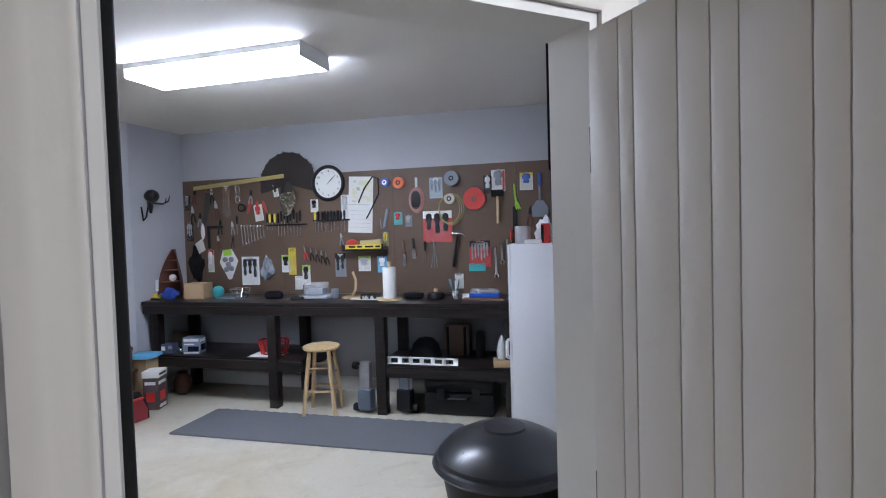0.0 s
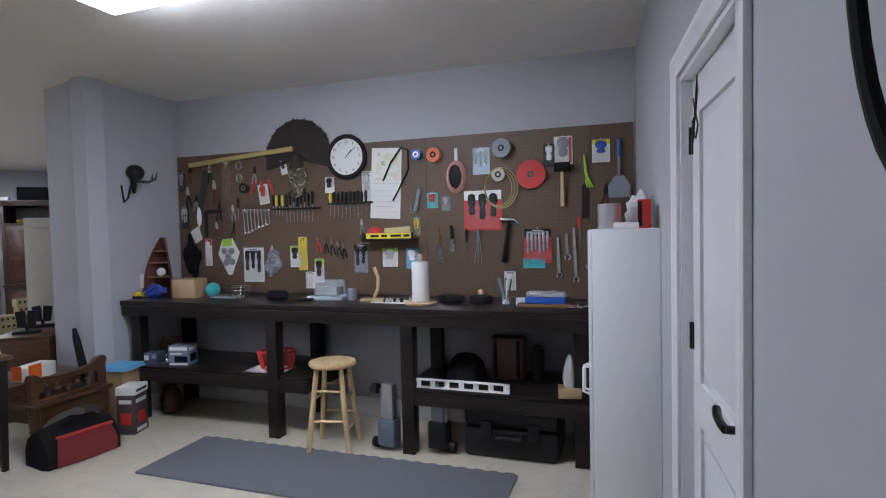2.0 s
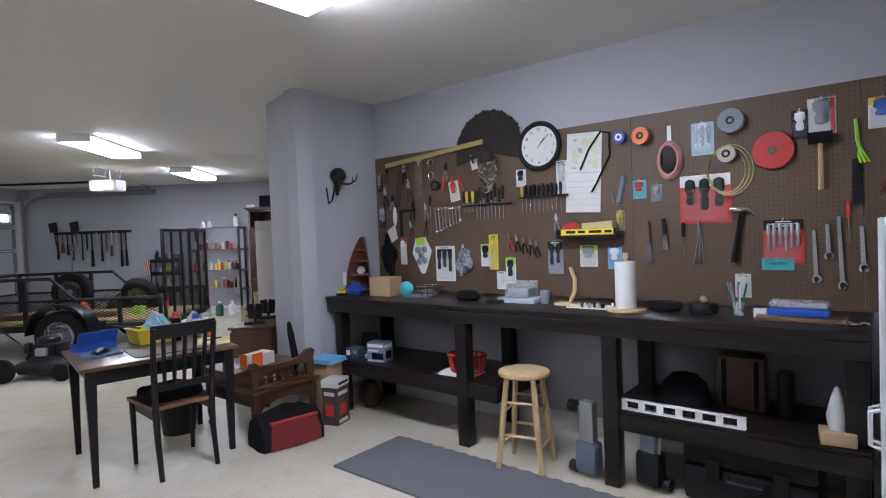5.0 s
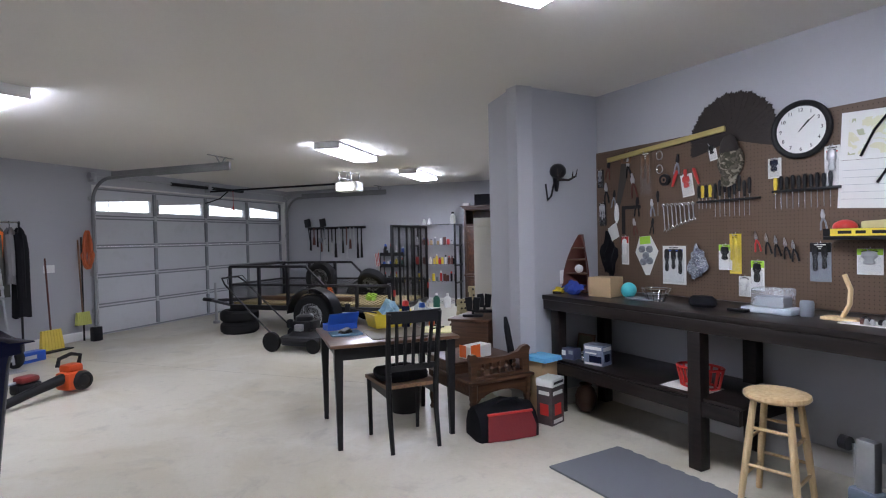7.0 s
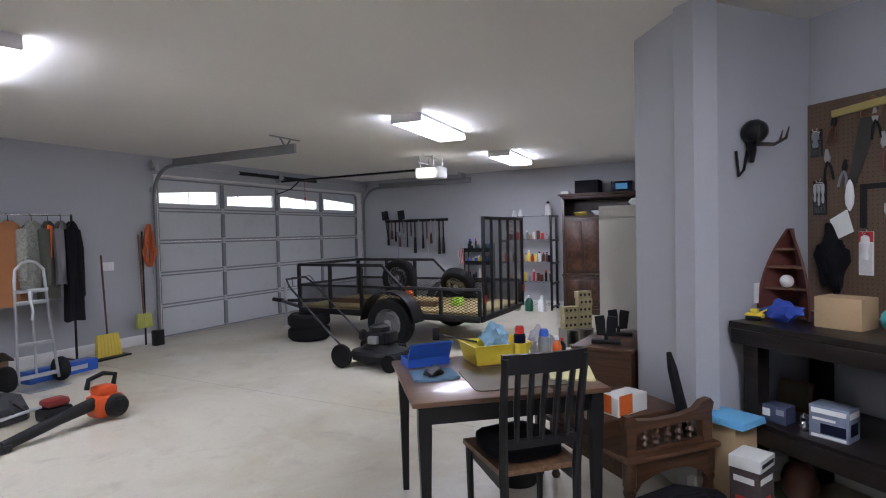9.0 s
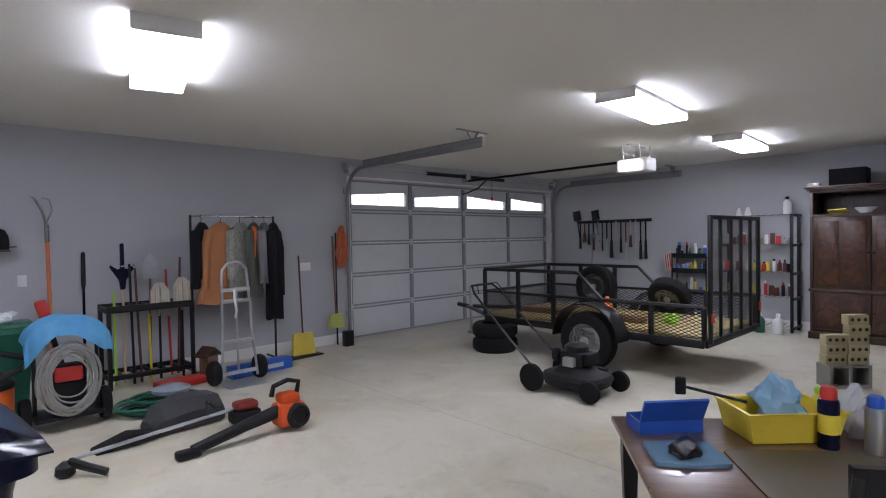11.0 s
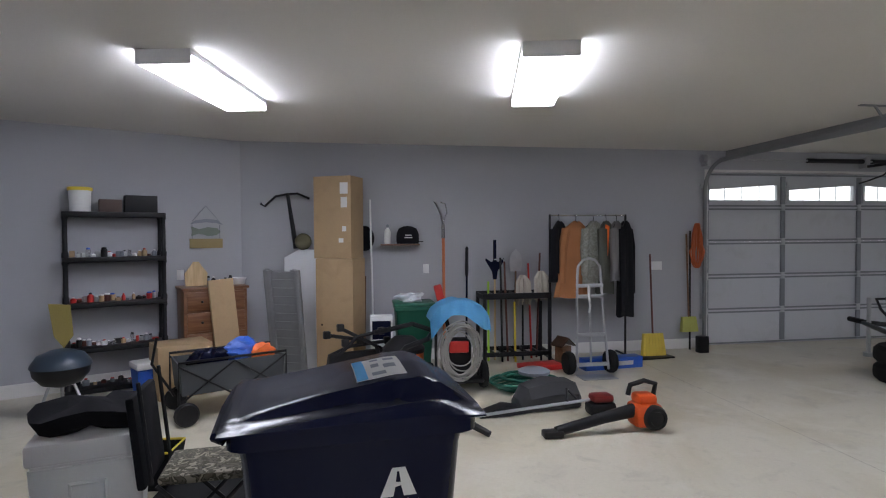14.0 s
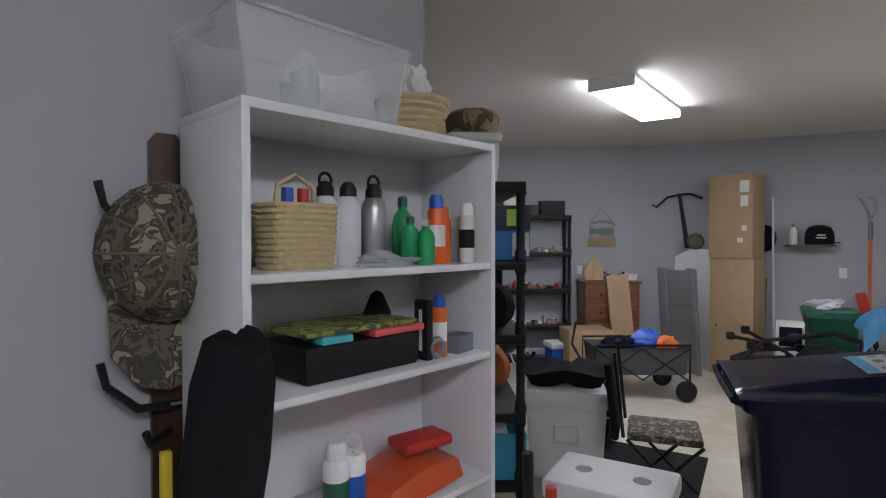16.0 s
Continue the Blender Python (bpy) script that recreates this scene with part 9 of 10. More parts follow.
# string trimmer
o = thing("string_trimmer", GM @ pose(8.0, 2.45, 0), "string trimmer with silver shaft lying on the floor", "string trimmer")
bm = B()
tube(bm, [(0.0, 0.0, 0.14), (0.6, 0.08, 0.12), (1.15, 0.16, 0.10)], 0.014, 8)
part("shaft", bm, M_ALU, o)
bm = B()
box(bm, -0.22, -0.08, 0.012, 0.02, 0.08, 0.12, 0.03)
part("engine", bm, M_BLKPL, o)
bm = B()
box(bm, -0.20, -0.075, 0.121, -0.01, 0.075, 0.19, 0.03)
part("engine_cover", bm, mat("dark_red_cover", (0.16, 0.018, 0.016), 0.45), o)
bm = B()
tube(bm, [(0.1, -0.02, 0.14), (0.15, -0.12, 0.2), (0.2, -0.02, 0.24), (0.22, 0.04, 0.15)], 0.012, 6)
part("loop_handle", bm, M_BLKPL, o)
bm = B()
lathe(bm, [(0.04, 0), (0.06, 0.02), (0.055, 0.07), (0.02, 0.1)], 14, (1.18, 0.17, 0.0))
tube(bm, [(1.15, 0.17, 0.09), (1.08, 0.28, 0.07), (0.98, 0.36, 0.03)], [0.03, 0.028, 0.025], 8)
part("cutting_head", bm, M_BLKPL, o)
# mower bag and green hoses
bm = B()
rings = []
for x, w, h in ((-0.30, 0.12, 0.14), (-0.25, 0.17, 0.22), (0.0, 0.18, 0.25), (0.22, 0.16, 0.20), (0.30, 0.10, 0.10)):
    rings.append([bm.verts.new((x, a * w, 0.002 + b_ * h)) for a, b_ in ((-1, 0.05), (-1, 0.6), (-0.6, 1), (0.6, 1), (1, 0.6), (1, 0.05), (0.5, 0), (-0.5, 0))])
ring_faces(bm, rings)
solo("grass_bag", bm, mat("grey_black_fabric", (0.03, 0.03, 0.032), 0.85, bump=0.4), GM @ pose(8.28, 2.12, 0, 0, 0, 8), "black fabric mower grass bag on the floor", "grass bag")
bm = B()
rings = []
for x, w, h in ((-0.25, 0.06, 0.04), (0, 0.10, 0.09), (0.25, 0.06, 0.04)):
    rings.append([bm.verts.new((x, a * w, 0.002 + b_ * h)) for a, b_ in ((-1, 0.1), (-0.7, 1), (0.7, 1), (1, 0.1))])
ring_faces(bm, rings)
solo("black_cover", bm, M_BLKPL, GM @ pose(8.72, 2.28, 0.0, 0, 0, 10), "flat black plastic chute on the floor", "mower chute")
o = thing("garden_hose", GM @ pose(8.32, 1.55, 0), "green garden hose coiled on the floor", "hose")
for k in range(7):
    bm = B()
    rr = 0.16 + 0.028 * (k % 5)
    tube(bm, [(rr * 1.3 * math.cos(t) + 0.02 * math.sin(k), rr * math.sin(t), 0.013 + 0.020 * k + 0.005 * math.sin(3 * t + k)) for t in [2 * math.pi * i / 30 for i in range(30)]], 0.0125, 6, True)
    part("hose_loop", bm, mat("green_hose", (0.015, 0.11, 0.075), 0.45) if k == 0 else bpy.data.materials["green_hose"], o)
bm = B()
lathe(bm, [(0.16, 0.0), (0.165, 0.03), (0.10, 0.055), (0.03, 0.07), (0.003, 0.075)], 20)
solo("surface_cleaner", bm, M_GREY, GM @ pose(8.20, 1.55, 0.16), "round grey surface cleaner on the coiled hose", "surface cleaner")
# shop vacuum
o = thing("shop_vacuum", GM @ pose(9.52, 1.36, 0), "orange and black shop vacuum with hose", "vacuum")
bm = B()
lathe(bm, [(0.17, 0.08), (0.20, 0.12), (0.205, 0.38), (0.20, 0.40)], 26)
part("drum", bm, M_ORANGE, o)
bm = B()
lathe(bm, [(0.215, 0.40), (0.215, 0.44), (0.16, 0.50), (0.10, 0.55), (0.004, 0.56)], 26)
part("motor_head", bm, M_BLKPL, o)
for k in range(4):
    a = radians(45 + 90 * k)
    bm = B()
    ball(bm, (0.2 * math.cos(a), 0.2 * math.sin(a), 0.045), 0.045, 10)
    part("caster", bm, M_BLKPL, o)
bm = B()
tube(bm, [(0.10, 0.18, 0.35), (0.0, 0.30, 0.5), (-0.22, 0.24, 0.56), (-0.3, 0.0, 0.60), (-0.1, -0.1, 0.66), (0.12, 0.05, 0.64), (0.3, 0.12, 0.62)], 0.026, 8)
part("hose", bm, M_BLKPL, o)
# folded bike carrier of black tubes
o = thing("bike_carrier", GM @ pose(10.02, 1.25, 0, 0, 0, 20), "folded black tubular bike carrier standing on the floor", "bike carrier")
for k, pts in enumerate(([(-0.30, -0.05, 0.02), (-0.30, 0.0, 0.40), (-0.12, 0.02, 0.50), (0.32, 0.05, 0.60)], [(0.30, -0.05, 0.02), (0.26, 0.0, 0.38), (0.05, 0.03, 0.46), (-0.36, 0.06, 0.48)], [(-0.34, 0.12, 0.02), (-0.20, 0.10, 0.45), (0.10, 0.06, 0.62), (0.18, 0.05, 0.66)], [(0.34, 0.12, 0.02), (0.30, 0.10, 0.30), (0.0, 0.10, 0.56), (-0.28, 0.10, 0.60)])):
    bm = B()
    tube(bm, pts, 0.019, 8)
    part("tube_arm", bm, M_BLACK, o)
for x, y, z in ((0.30, 0.05, 0.59), (-0.34, 0.06, 0.48), (0.16, 0.05, 0.65), (-0.26, 0.10, 0.59), (-0.05, 0.05, 0.50), (0.12, 0.08, 0.50)):
    bm = B()
    box(bm, x - 0.035, y - 0.03, z - 0.03, x + 0.035, y + 0.03, z + 0.045, 0.012)
    part("cradle", bm, M_BLKPL, o)
bm = B()
box(bm, -0.30, -0.03, 0.24, 0.28, 0.06, 0.40, 0.03)
part("centre_block", bm, M_BLKPL, o)
# green tote with bag and papers
o = thing("green_tote", GM @ pose(9.34, 0.62, 0.0005, 0, 0, 0), "dark green lidded storage tote", "storage tote")
bm = B()
rings = []
for z, a, b_ in ((0, 0.17, 0.16), (0.72, 0.21, 0.20), (0.74, 0.225, 0.215), (0.78, 0.225, 0.215)):
    rings.append([bm.verts.new((x, y, z)) for x, y in ((-a, -b_), (a, -b_), (a, b_), (-a, b_))])
ring_faces(bm, rings)
part("tub", bm, M_GREEN, o)
bm = B()
box(bm, -0.235, -0.225, 0.781, 0.235, 0.225, 0.82, 0.012)
part("lid", bm, M_GREEN, o)
bm = B()
crumple(bm, (0, 0, 0), 0.18, 0.14, 0.06, 16, 0.3)
solo("plastic_bag", bm, clear("white_plastic_bag", (0.75, 0.78, 0.8), 0.3, 0.8), GM @ pose(9.38, 0.62, 0.822), "crumpled white plastic bag on the green tote", "bag")
carton("white_sack", GM @ pose(9.72, 0.86, 0.0005, 0, 0, 178), 0.24, 0.16, 0.70, M_PAPER, "white paper sack with dark print standing on the floor", bars=((0, 0.55, 0.2, 0.2, M_NAVY), (0, 0.3, 0.12, 0.12, M_GREY)), cat="sack")
# tall cardboard boxes
for z0, z1, dx in ((0.0005, 1.32, 0.0), (1.3225, 2.27, 0.015)):
    carton("tall_carton", GM @ pose(10.17 + dx, 0.34, z0, 0, 0, 155), 0.47, 0.34, z1 - z0, M_CARD, "tall plain brown cardboard carton standing by the wall", bars=((0.15, (z1 - z0) * 0.85, 0.10, 0.13, M_PAPER), (0.15, (z1 - z0) * 0.68, 0.08, 0.12, M_PAPER), (0.15, (z1 - z0) * 0.36, 0.05, 0.06, M_PAPER), (0.11, (z1 - z0) * 0.22, 0.06, 0.05, M_PAPER)) if z0 > 1 else ((-0.16, 0.55, 0.02, 0.02, M_HOLE),))
# hat shelf
bm = B()
box(bm, -0.24, 0.001, 0, 0.24, 0.20, 0.02, 0.003)
solo("wall_shelf", bm, M_OAK, GM @ pose(9.45, 0, 1.46), "small wooden wall shelf", "shelf")
bm = B()
lathe(bm, [(0.125, 0), (0.13, 0.05), (0.125, 0.13), (0.10, 0.19), (0.05, 0.215), (0.004, 0.22)], 20, sx=1.1, sy=0.75)
cap_ = thing("billed_hat", GM @ pose(9.35, 0.10, 1.4805), "black cap with white lettering on the wall shelf", "cap")
part("crown", bm, M_BLKC, cap_)
bm = B()
plate(bm, [(-0.20, -0.02), (-0.11, -0.08), (-0.11, 0.08), (-0.18, 0.06)], 0.02, 0.03)
part("bill", bm, M_BLKC, cap_)
for z, w in ((0.10, 0.08), (0.07, 0.10)):
    bm = B()
    box(bm, -w / 2, 0.095, z, w / 2, 0.0985, z + 0.012)
    part("lettering", bm, M_PAPER, cap_)
bottle(GM @ pose(9.60, 0.10, 1.4805), M_PAPER, M_GREY, "pale bottle on the wall shelf", 0.04, 0.24)
bm = B()
ball(bm, (0, 0, 0), 0.13, 14, 0.9, 0.7, 1.2)
solo("hung_cap", bm, M_BLKC, GM @ pose(9.88, 0.12, 1.55), "black cap hung on the wall", "cap")
# aluminium ramps, white board, bow
for k in range(2):
    o = thing("loading_ramp", GM @ pose(10.72 + 0.05 * k, 0.60 - 0.12 * k, 0.001, 8, 0, 158), "aluminium loading ramp leaning upright", "ramp", "loading ramps")
    bm = B()
    box(bm, -0.19, -0.02, 0, -0.14, 0.04, 1.22, 0.004)
    box(bm, 0.14, -0.02, 0, 0.19, 0.04, 1.22, 0.004)
    part("rail", bm, M_TRACK, o)
    bm = B()
    box(bm, -0.14, 0.0, 0.01, 0.14, 0.012, 1.20)
    part("deck", bm, M_TRACK, o)
    for z in range(12):
        bm = B()
        box(bm, -0.13, -0.012, 0.06 + z * 0.095, 0.13, -0.0005, 0.075 + z * 0.095)
        part("rung", bm, M_TRACK, o)
bm = B()
plate(bm, [(-0.25, 0), (0.25, 0), (0.25, 1.36), (0.15, 1.42), (-0.05, 1.43), (-0.25, 1.33)], -0.02, 0.02, pose(0, 0, 0.001, 86, 0, 0))
solo("white_headboard", bm, M_WHITE, GM @ pose(10.63, 0.26, 0, 0, 0, 160), "white painted headboard leaning by the wall", "headboard")
o = thing("hunting_bow", GM @ pose(10.75, 0.10, 1.78, 0, 8, 0), "dark hunting crossbow hung high on the wall", "bow")
bm = B()
tube(bm, [(0.0, 0.02, -0.35), (0.0, 0.03, 0.30)], [0.03, 0.02], 8)
part("stock", bm, M_BLACK, o)
bm = B()
tube(bm, [(-0.25, 0.05, 0.22), (-0.12, 0.05, 0.30), (0, 0.05, 0.31), (0.14, 0.05, 0.30), (0.28, 0.05, 0.20), (0.32, 0.05, 0.24)], 0.014, 7)
part("limb", bm, M_BLACK, o)
bm = B()
ball(bm, (-0.1, 0.08, -0.28), 0.10, 10, 1, 0.6, 1.0)
part("pouch", bm, M_OLIVE, o)

# ---- west wall ----
o = thing("drawer_chest", WM @ pose(0.06, 0.02, 0), "brown wooden chest of drawers against the wall", "chest of drawers")
bm = B()
box(bm, 0, 0, 0.06, 0.66, 0.42, 1.0, 0.006)
part("carcass", bm, M_OAK2 := wood("warm_pine_stain", (0.14, 0.055, 0.022), (0.24, 0.11, 0.05), 0.4, axis=0), o)
bm = B()
box(bm, -0.02, -0.0, 1.0, 0.68, 0.45, 1.03, 0.008)
part("top", bm, M_OAK2, o)
for k in range(4):
    z = 0.10 + k * 0.225
    bm = B()
    box(bm, 0.03, 0.421, z, 0.63, 0.44, z + 0.205, 0.006)
    d = part("drawer", bm, M_OAK2, o)
    for x in (0.18, 0.48):
        bm = B()
        ball(bm, (x, 0.452, z + 0.10), 0.014, 8)
        part("knob", bm, M_BLACK, d)
for x in (0.02, 0.60):
    bm = B()
    box(bm, x, 0.02, 0, x + 0.05, 0.40, 0.06)
    part("foot", bm, M_OAK2, o)
bm = B()
box(bm, -0.13, -0.03, 0, 0.13, 0.03, 1.12, 0.006)
solo("long_carton", bm, M_CARD, WM @ pose(0.28, 0.60, 0.001, 6, 4, 0), "long narrow cardboard panel leaning on the chest", "carton")
bm = B()
plate(bm, [(-0.11, 0), (0.11, 0), (0.12, 0.14), (0.06, 0.22), (0.03, 0.27), (-0.03, 0.27), (-0.06, 0.22), (-0.12, 0.14)], -0.01, 0.01, pose(0, 0, 0, 90, 0, 0))
solo("cutting_board", bm, M_PINE, WM @ pose(0.55, 0.20, 1.0315), "rounded wooden board standing on the chest", "cutting board")
shelf_goods(WM, 0.08, 0.45, 0.2, 1.03, 6, 31, [M_BLKPL, M_GREY, M_BLACK], 0.05, 0.12, "small dark thing on the chest of drawers", "goods on the chest")
bm = B()
lathe(bm, [(0.07, 0), (0.09, 0.07), (0.095, 0.075), (0.06, 0.01), (0.003, 0.01)], 16)
solo("white_bowl", bm, M_WPL, WM @ pose(0.10, 0.22, 1.0305), "white bowl on the chest of drawers", "bowl")
o = thing("fish_sign", WM @ pose(0.40, 0.012, 1.62), "wooden cut-out fish sign hung on a chain", "sign")
bm = B()
plate(bm, [(-0.19, 0.10), (-0.12, 0.16), (0.0, 0.17), (0.12, 0.15), (0.17, 0.11), (0.0, 0.13), (-0.12, 0.12)], 0, 0.012, pose(0, 0.012, 0, 90, 0, 0))
part("arch", bm, M_GREY, o)
bm = B()
plate(bm, [(-0.16, 0.02), (-0.12, 0.06), (-0.02, 0.075), (0.08, 0.05), (0.13, 0.07), (0.16, 0.08), (0.15, 0.02), (0.16, -0.03), (0.08, 0.0), (-0.02, -0.03), (-0.11, -0.02)], 0, 0.016, pose(0, 0.016, 0, 90, 0, 0))
part("fish", bm, mat("sage_paint", (0.16, 0.19, 0.16), 0.7), o)
bm = B()
box(bm, -0.18, 0.0, -0.17, 0.18, 0.014, -0.06, 0.004)
part("plank", bm, mat("sign_wood", (0.30, 0.23, 0.10), 0.7), o)
bm = B()
tube(bm, [(-0.15, 0.006, 0.14), (0, 0.006, 0.32), (0.15, 0.006, 0.14)], 0.004, 5)
tube(bm, [(-0.15, 0.006, 0.10), (-0.15, 0.006, -0.06)], 0.004, 5)
tube(bm, [(0.15, 0.006, 0.10), (0.15, 0.006, -0.06)], 0.004, 5)
part("chain", bm, M_GREY, o)
WS = WM @ pose(0.86, 0.16, 0)
for z, n, sd in ((0.06, 6, 41), (0.47, 14, 42), (0.92, 12, 43), (1.38, 13, 44)):
    shelf_goods(WS, 0.08, 0.86, 0.0, z, n + 4, sd, [M_GREY, M_STEEL, M_BLKPL, M_WPL, M_CARD, M_CLEARPL, M_RUST, M_STEEL, M_RED], 0.03, 0.10, "small tin or jar on the black shelf", "goods on the black shelf")
o = thing("white_bucket", WS @ pose(0.76, 0.0, 1.8405), "white pail with yellow lid on the black shelf", "bucket")
bm = B()
lathe(bm, [(0.09, 0), (0.10, 0.22), (0.105, 0.225)], 20)
part("pail", bm, M_WPL, o)
bm = B()
lathe(bm, [(0.11, 0.215), (0.112, 0.245), (0.10, 0.25), (0.003, 0.25)], 20)
part("lid", bm, M_YELLOW, o)
carton("dark_case", WS @ pose(0.22, 0.0, 1.8405), 0.30, 0.2, 0.18, M_BLKPL, "dark plastic case on the black shelf", cat="case")
carton("brown_case", WS @ pose(0.50, 0.0, 1.8405), 0.2, 0.2, 0.13, mat("dull_brown", (0.09, 0.06, 0.05), 0.7), "dull brown case on the black shelf", cat="case")
bm = B()
plate(bm, [(-0.08, 0.0), (0.10, 0.02), (0.06, -0.3), (-0.02, -0.42), (-0.1, -0.3)], 0, 0.03, pose(0, 0, 0, 90, 0, 0))
solo("olive_rag", bm, mat("mustard_cloth", (0.25, 0.2, 0.06), 0.9, bump=0.4), WM @ pose(1.80, 0.33, 0.92), "mustard cloth hanging from the shelf's side", "cloth")

# wagon, coolers, chairs on the open floor
def wagon():
    o = thing("folding_wagon", GM @ pose(11.15, 1.70, 0, 0, 0, 25), "grey fabric folding wagon loaded with camping gear", "wagon")
    bm = B()
    rings = []
    for z, a, b_ in ((0.24, 0.42, 0.22), (0.50, 0.44, 0.24), (0.50, 0.425, 0.225), (0.27, 0.41, 0.21)):
        rings.append([bm.verts.new((x, y, z)) for x, y in ((-a, -b_), (a, -b_), (a, b_), (-a, b_))])
    ring_faces(bm, rings)
    part("fabric_tub", bm, mat("wagon_grey_cloth", (0.07, 0.075, 0.08), 0.85, bump=0.3), o)
    bm = B()
    for y in (-0.25, 0.25):
        tube(bm, [(-0.45, y, 0.18), (-0.45, y, 0.53), (0.45, y, 0.53), (0.45, y, 0.18)], 0.012, 6)
        tube(bm, [(-0.45, y, 0.18), (0.0, y, 0.5), (0.45, y, 0.18)], 0.009, 6)
        tube(bm, [(-0.45, y, 0.5), (0.0, y, 0.2), (0.45, y, 0.5)], 0.009, 6)
    part("frame_tube", bm, M_BLACK, o)
    for x in (-0.40, 0.40):
        for y in (-0.29, 0.29):
            bm = B()
            lathe(bm, [(0.03, -0.025), (0.085, -0.03), (0.1, -0.01), (0.1, 0.01), (0.085, 0.03), (0.03, 0.025)], 18, m=pose(x, y, 0.101, 90, 0, 0))
            part("wheel", bm, M_BLKPL, o)
    bm = B()
    tube(bm, [(0.45, 0, 0.2), (0.62, 0, 0.5), (0.58, 0, 0.72)], 0.012, 6)
    part("pull_handle", bm, M_BLACK, o)


wagon()
WG = GM @ pose(11.15, 1.70, 0, 0, 0, 25)
bm = B()
crumple(bm, (-0.10, 0.0, 0.44), 0.24, 0.13, 0.13, 21, 0.3)
solo("blue_tarp_bag", bm, M_BLUE, WG @ pose(-0.05, 0.02, -0.04), "bright blue folded canopy bag in the wagon", "bag")
bm = B()
crumple(bm, (-0.28, 0.14, 0.44), 0.12, 0.06, 0.09, 22, 0.3)
solo("orange_bag", bm, M_ORANGE, WG, "orange stuff sack with white print in the wagon", "bag")
bm = B()
crumple(bm, (0.18, 0.05, 0.42), 0.20, 0.12, 0.10, 23, 0.3)
solo("navy_bag", bm, M_NAVY, WG, "navy blue bag with orange trim in the wagon", "bag")
carton("open_carton", GM @ pose(11.75, 1.05, 0.0005, 0, 0, 30), 0.5, 0.4, 0.52, M_CARD, "closed cardboard carton on the floor")


def cooler(m, w, d, h, body, lid, label):
    o = thing("cooler", m, label, "cooler")
    bm = B()
    rings = []
    for z, f in ((0, 0.88), (0.02, 0.9), (h * 0.8, 1.0)):
        rings.append([bm.verts.new((x * f, y * f, z)) for x, y in ((-w / 2, -d / 2), (w / 2, -d / 2), (w / 2, d / 2), (-w / 2, d / 2))])
    ring_faces(bm, rings)
    bmesh.ops.bevel(bm, geom=list(bm.edges), offset=0.012, segments=2, affect="EDGES")
    part("tub", bm, body, o)
    bm = B()
    box(bm, -w / 2 - 0.012, -d / 2 - 0.012, h * 0.805, w / 2 + 0.012, d / 2 + 0.012, h, 0.02)
    part("lid", bm, lid, o)
    for s in (-1, 1):
        bm = B()
        yy = s * (d / 2 * 0.97)
        tube(bm, [(-0.075, yy, h * 0.42), (0.075, yy, h * 0.42), (0.075, yy, h * 0.62), (-0.075, yy, h * 0.62)], 0.014, 6, True)
        part("handle_frame", bm, body, o)
    return o


cooler(pose(0.42, 0.33, 0.0005, 0, 0, 150), 0.50, 0.40, 0.58, M_WPL, M_WPL, "large white cooler box on the floor")
c2 = cooler(pose(0.86, 1.42, 0.0005, 0, 0, 130), 0.52, 0.36, 0.47, M_WPL, M_WPL, "white cooler with cup holders in its lid")
for x in (-0.13, 0.13):
    bm = B()
    lathe(bm, [(0.035, 0.4705), (0.04, 0.4715), (0.035, 0.4725), (0.03, 0.4712), (0.003, 0.471)], 18, (x, 0, 0))
    part("cup_holder", bm, M_GREY, c2)
cooler(WM @ pose(1.02, 0.62, 0.0005, 0, 0, 10), 0.40, 0.26, 0.34, M_BLUE, M_WPL, "blue cooler with white lid on the floor")
bm = B()
rings = []
for z, a in ((0, 0.12), (0.02, 0.2), (0.10, 0.24), (0.14, 0.1)):
    rings.append([bm.verts.new((a * 1.2 * math.cos(t), a * 0.8 * math.sin(t), z + 0.03 * math.sin(3 * t))) for t in [2 * math.pi * i / 16 for i in range(16)]])
ring_faces(bm, rings)
solo("black_bag", bm, M_BLKC, pose(0.42, 0.33, 0.582, 0, 0, 150), "black nylon bag lying on the white cooler", "bag")
# charcoal grill with grey-blue lid
o = thing("kettle_grill", WM @ pose(1.80, 0.95, 0), "covered grey-blue kettle grill", "grill")
bm = B()
lathe(bm, [(0.03, 0.26), (0.15, 0.30), (0.215, 0.38), (0.225, 0.45)], 26)
part("bowl", bm, M_BLACK, o)
bm = B()
lathe(bm, [(0.235, 0.45), (0.23, 0.475), (0.18, 0.55), (0.08, 0.59), (0.003, 0.60)], 26)
part("lid", bm, mat("blue_grey_enamel", (0.03, 0.045, 0.065), 0.35), o)
for k in range(3):
    a = radians(30 + 120 * k)
    bm = B()
    cyl(bm, (0.10 * math.cos(a), 0.10 * math.sin(a), 0.30), (0.22 * math.cos(a), 0.22 * math.sin(a), 0.0), 0.012, seg=8)
    part("leg", bm, M_STEEL, o)
bm = B()
lathe(bm, [(0.11, 0), (0.14, 0.25), (0.145, 0.26), (0.13, 0.26), (0.1, 0.01), (0.003, 0.01)], 20)
solo("blue_bucket", bm, M_BLUE, pose(0.25, -0.25, 0.0005), "bright blue plastic bucket on the floor", "bucket")
o = thing("black_tote", pose(-0.02, -0.05, 0.0005, 0, 0, 40), "black open tool tote with yellow rim", "tote")
bm = B()
rings = []
for z, a, b_ in ((0, 0.10, 0.16), (0.24, 0.13, 0.2), (0.24, 0.12, 0.19), (0.02, 0.09, 0.15)):
    rings.append([bm.verts.new((x, y, z)) for x, y in ((-a, -b_), (a, -b_), (a, b_), (-a, b_))])
ring_faces(bm, rings)
part("tub", bm, M_BLKC, o)
bm = B()
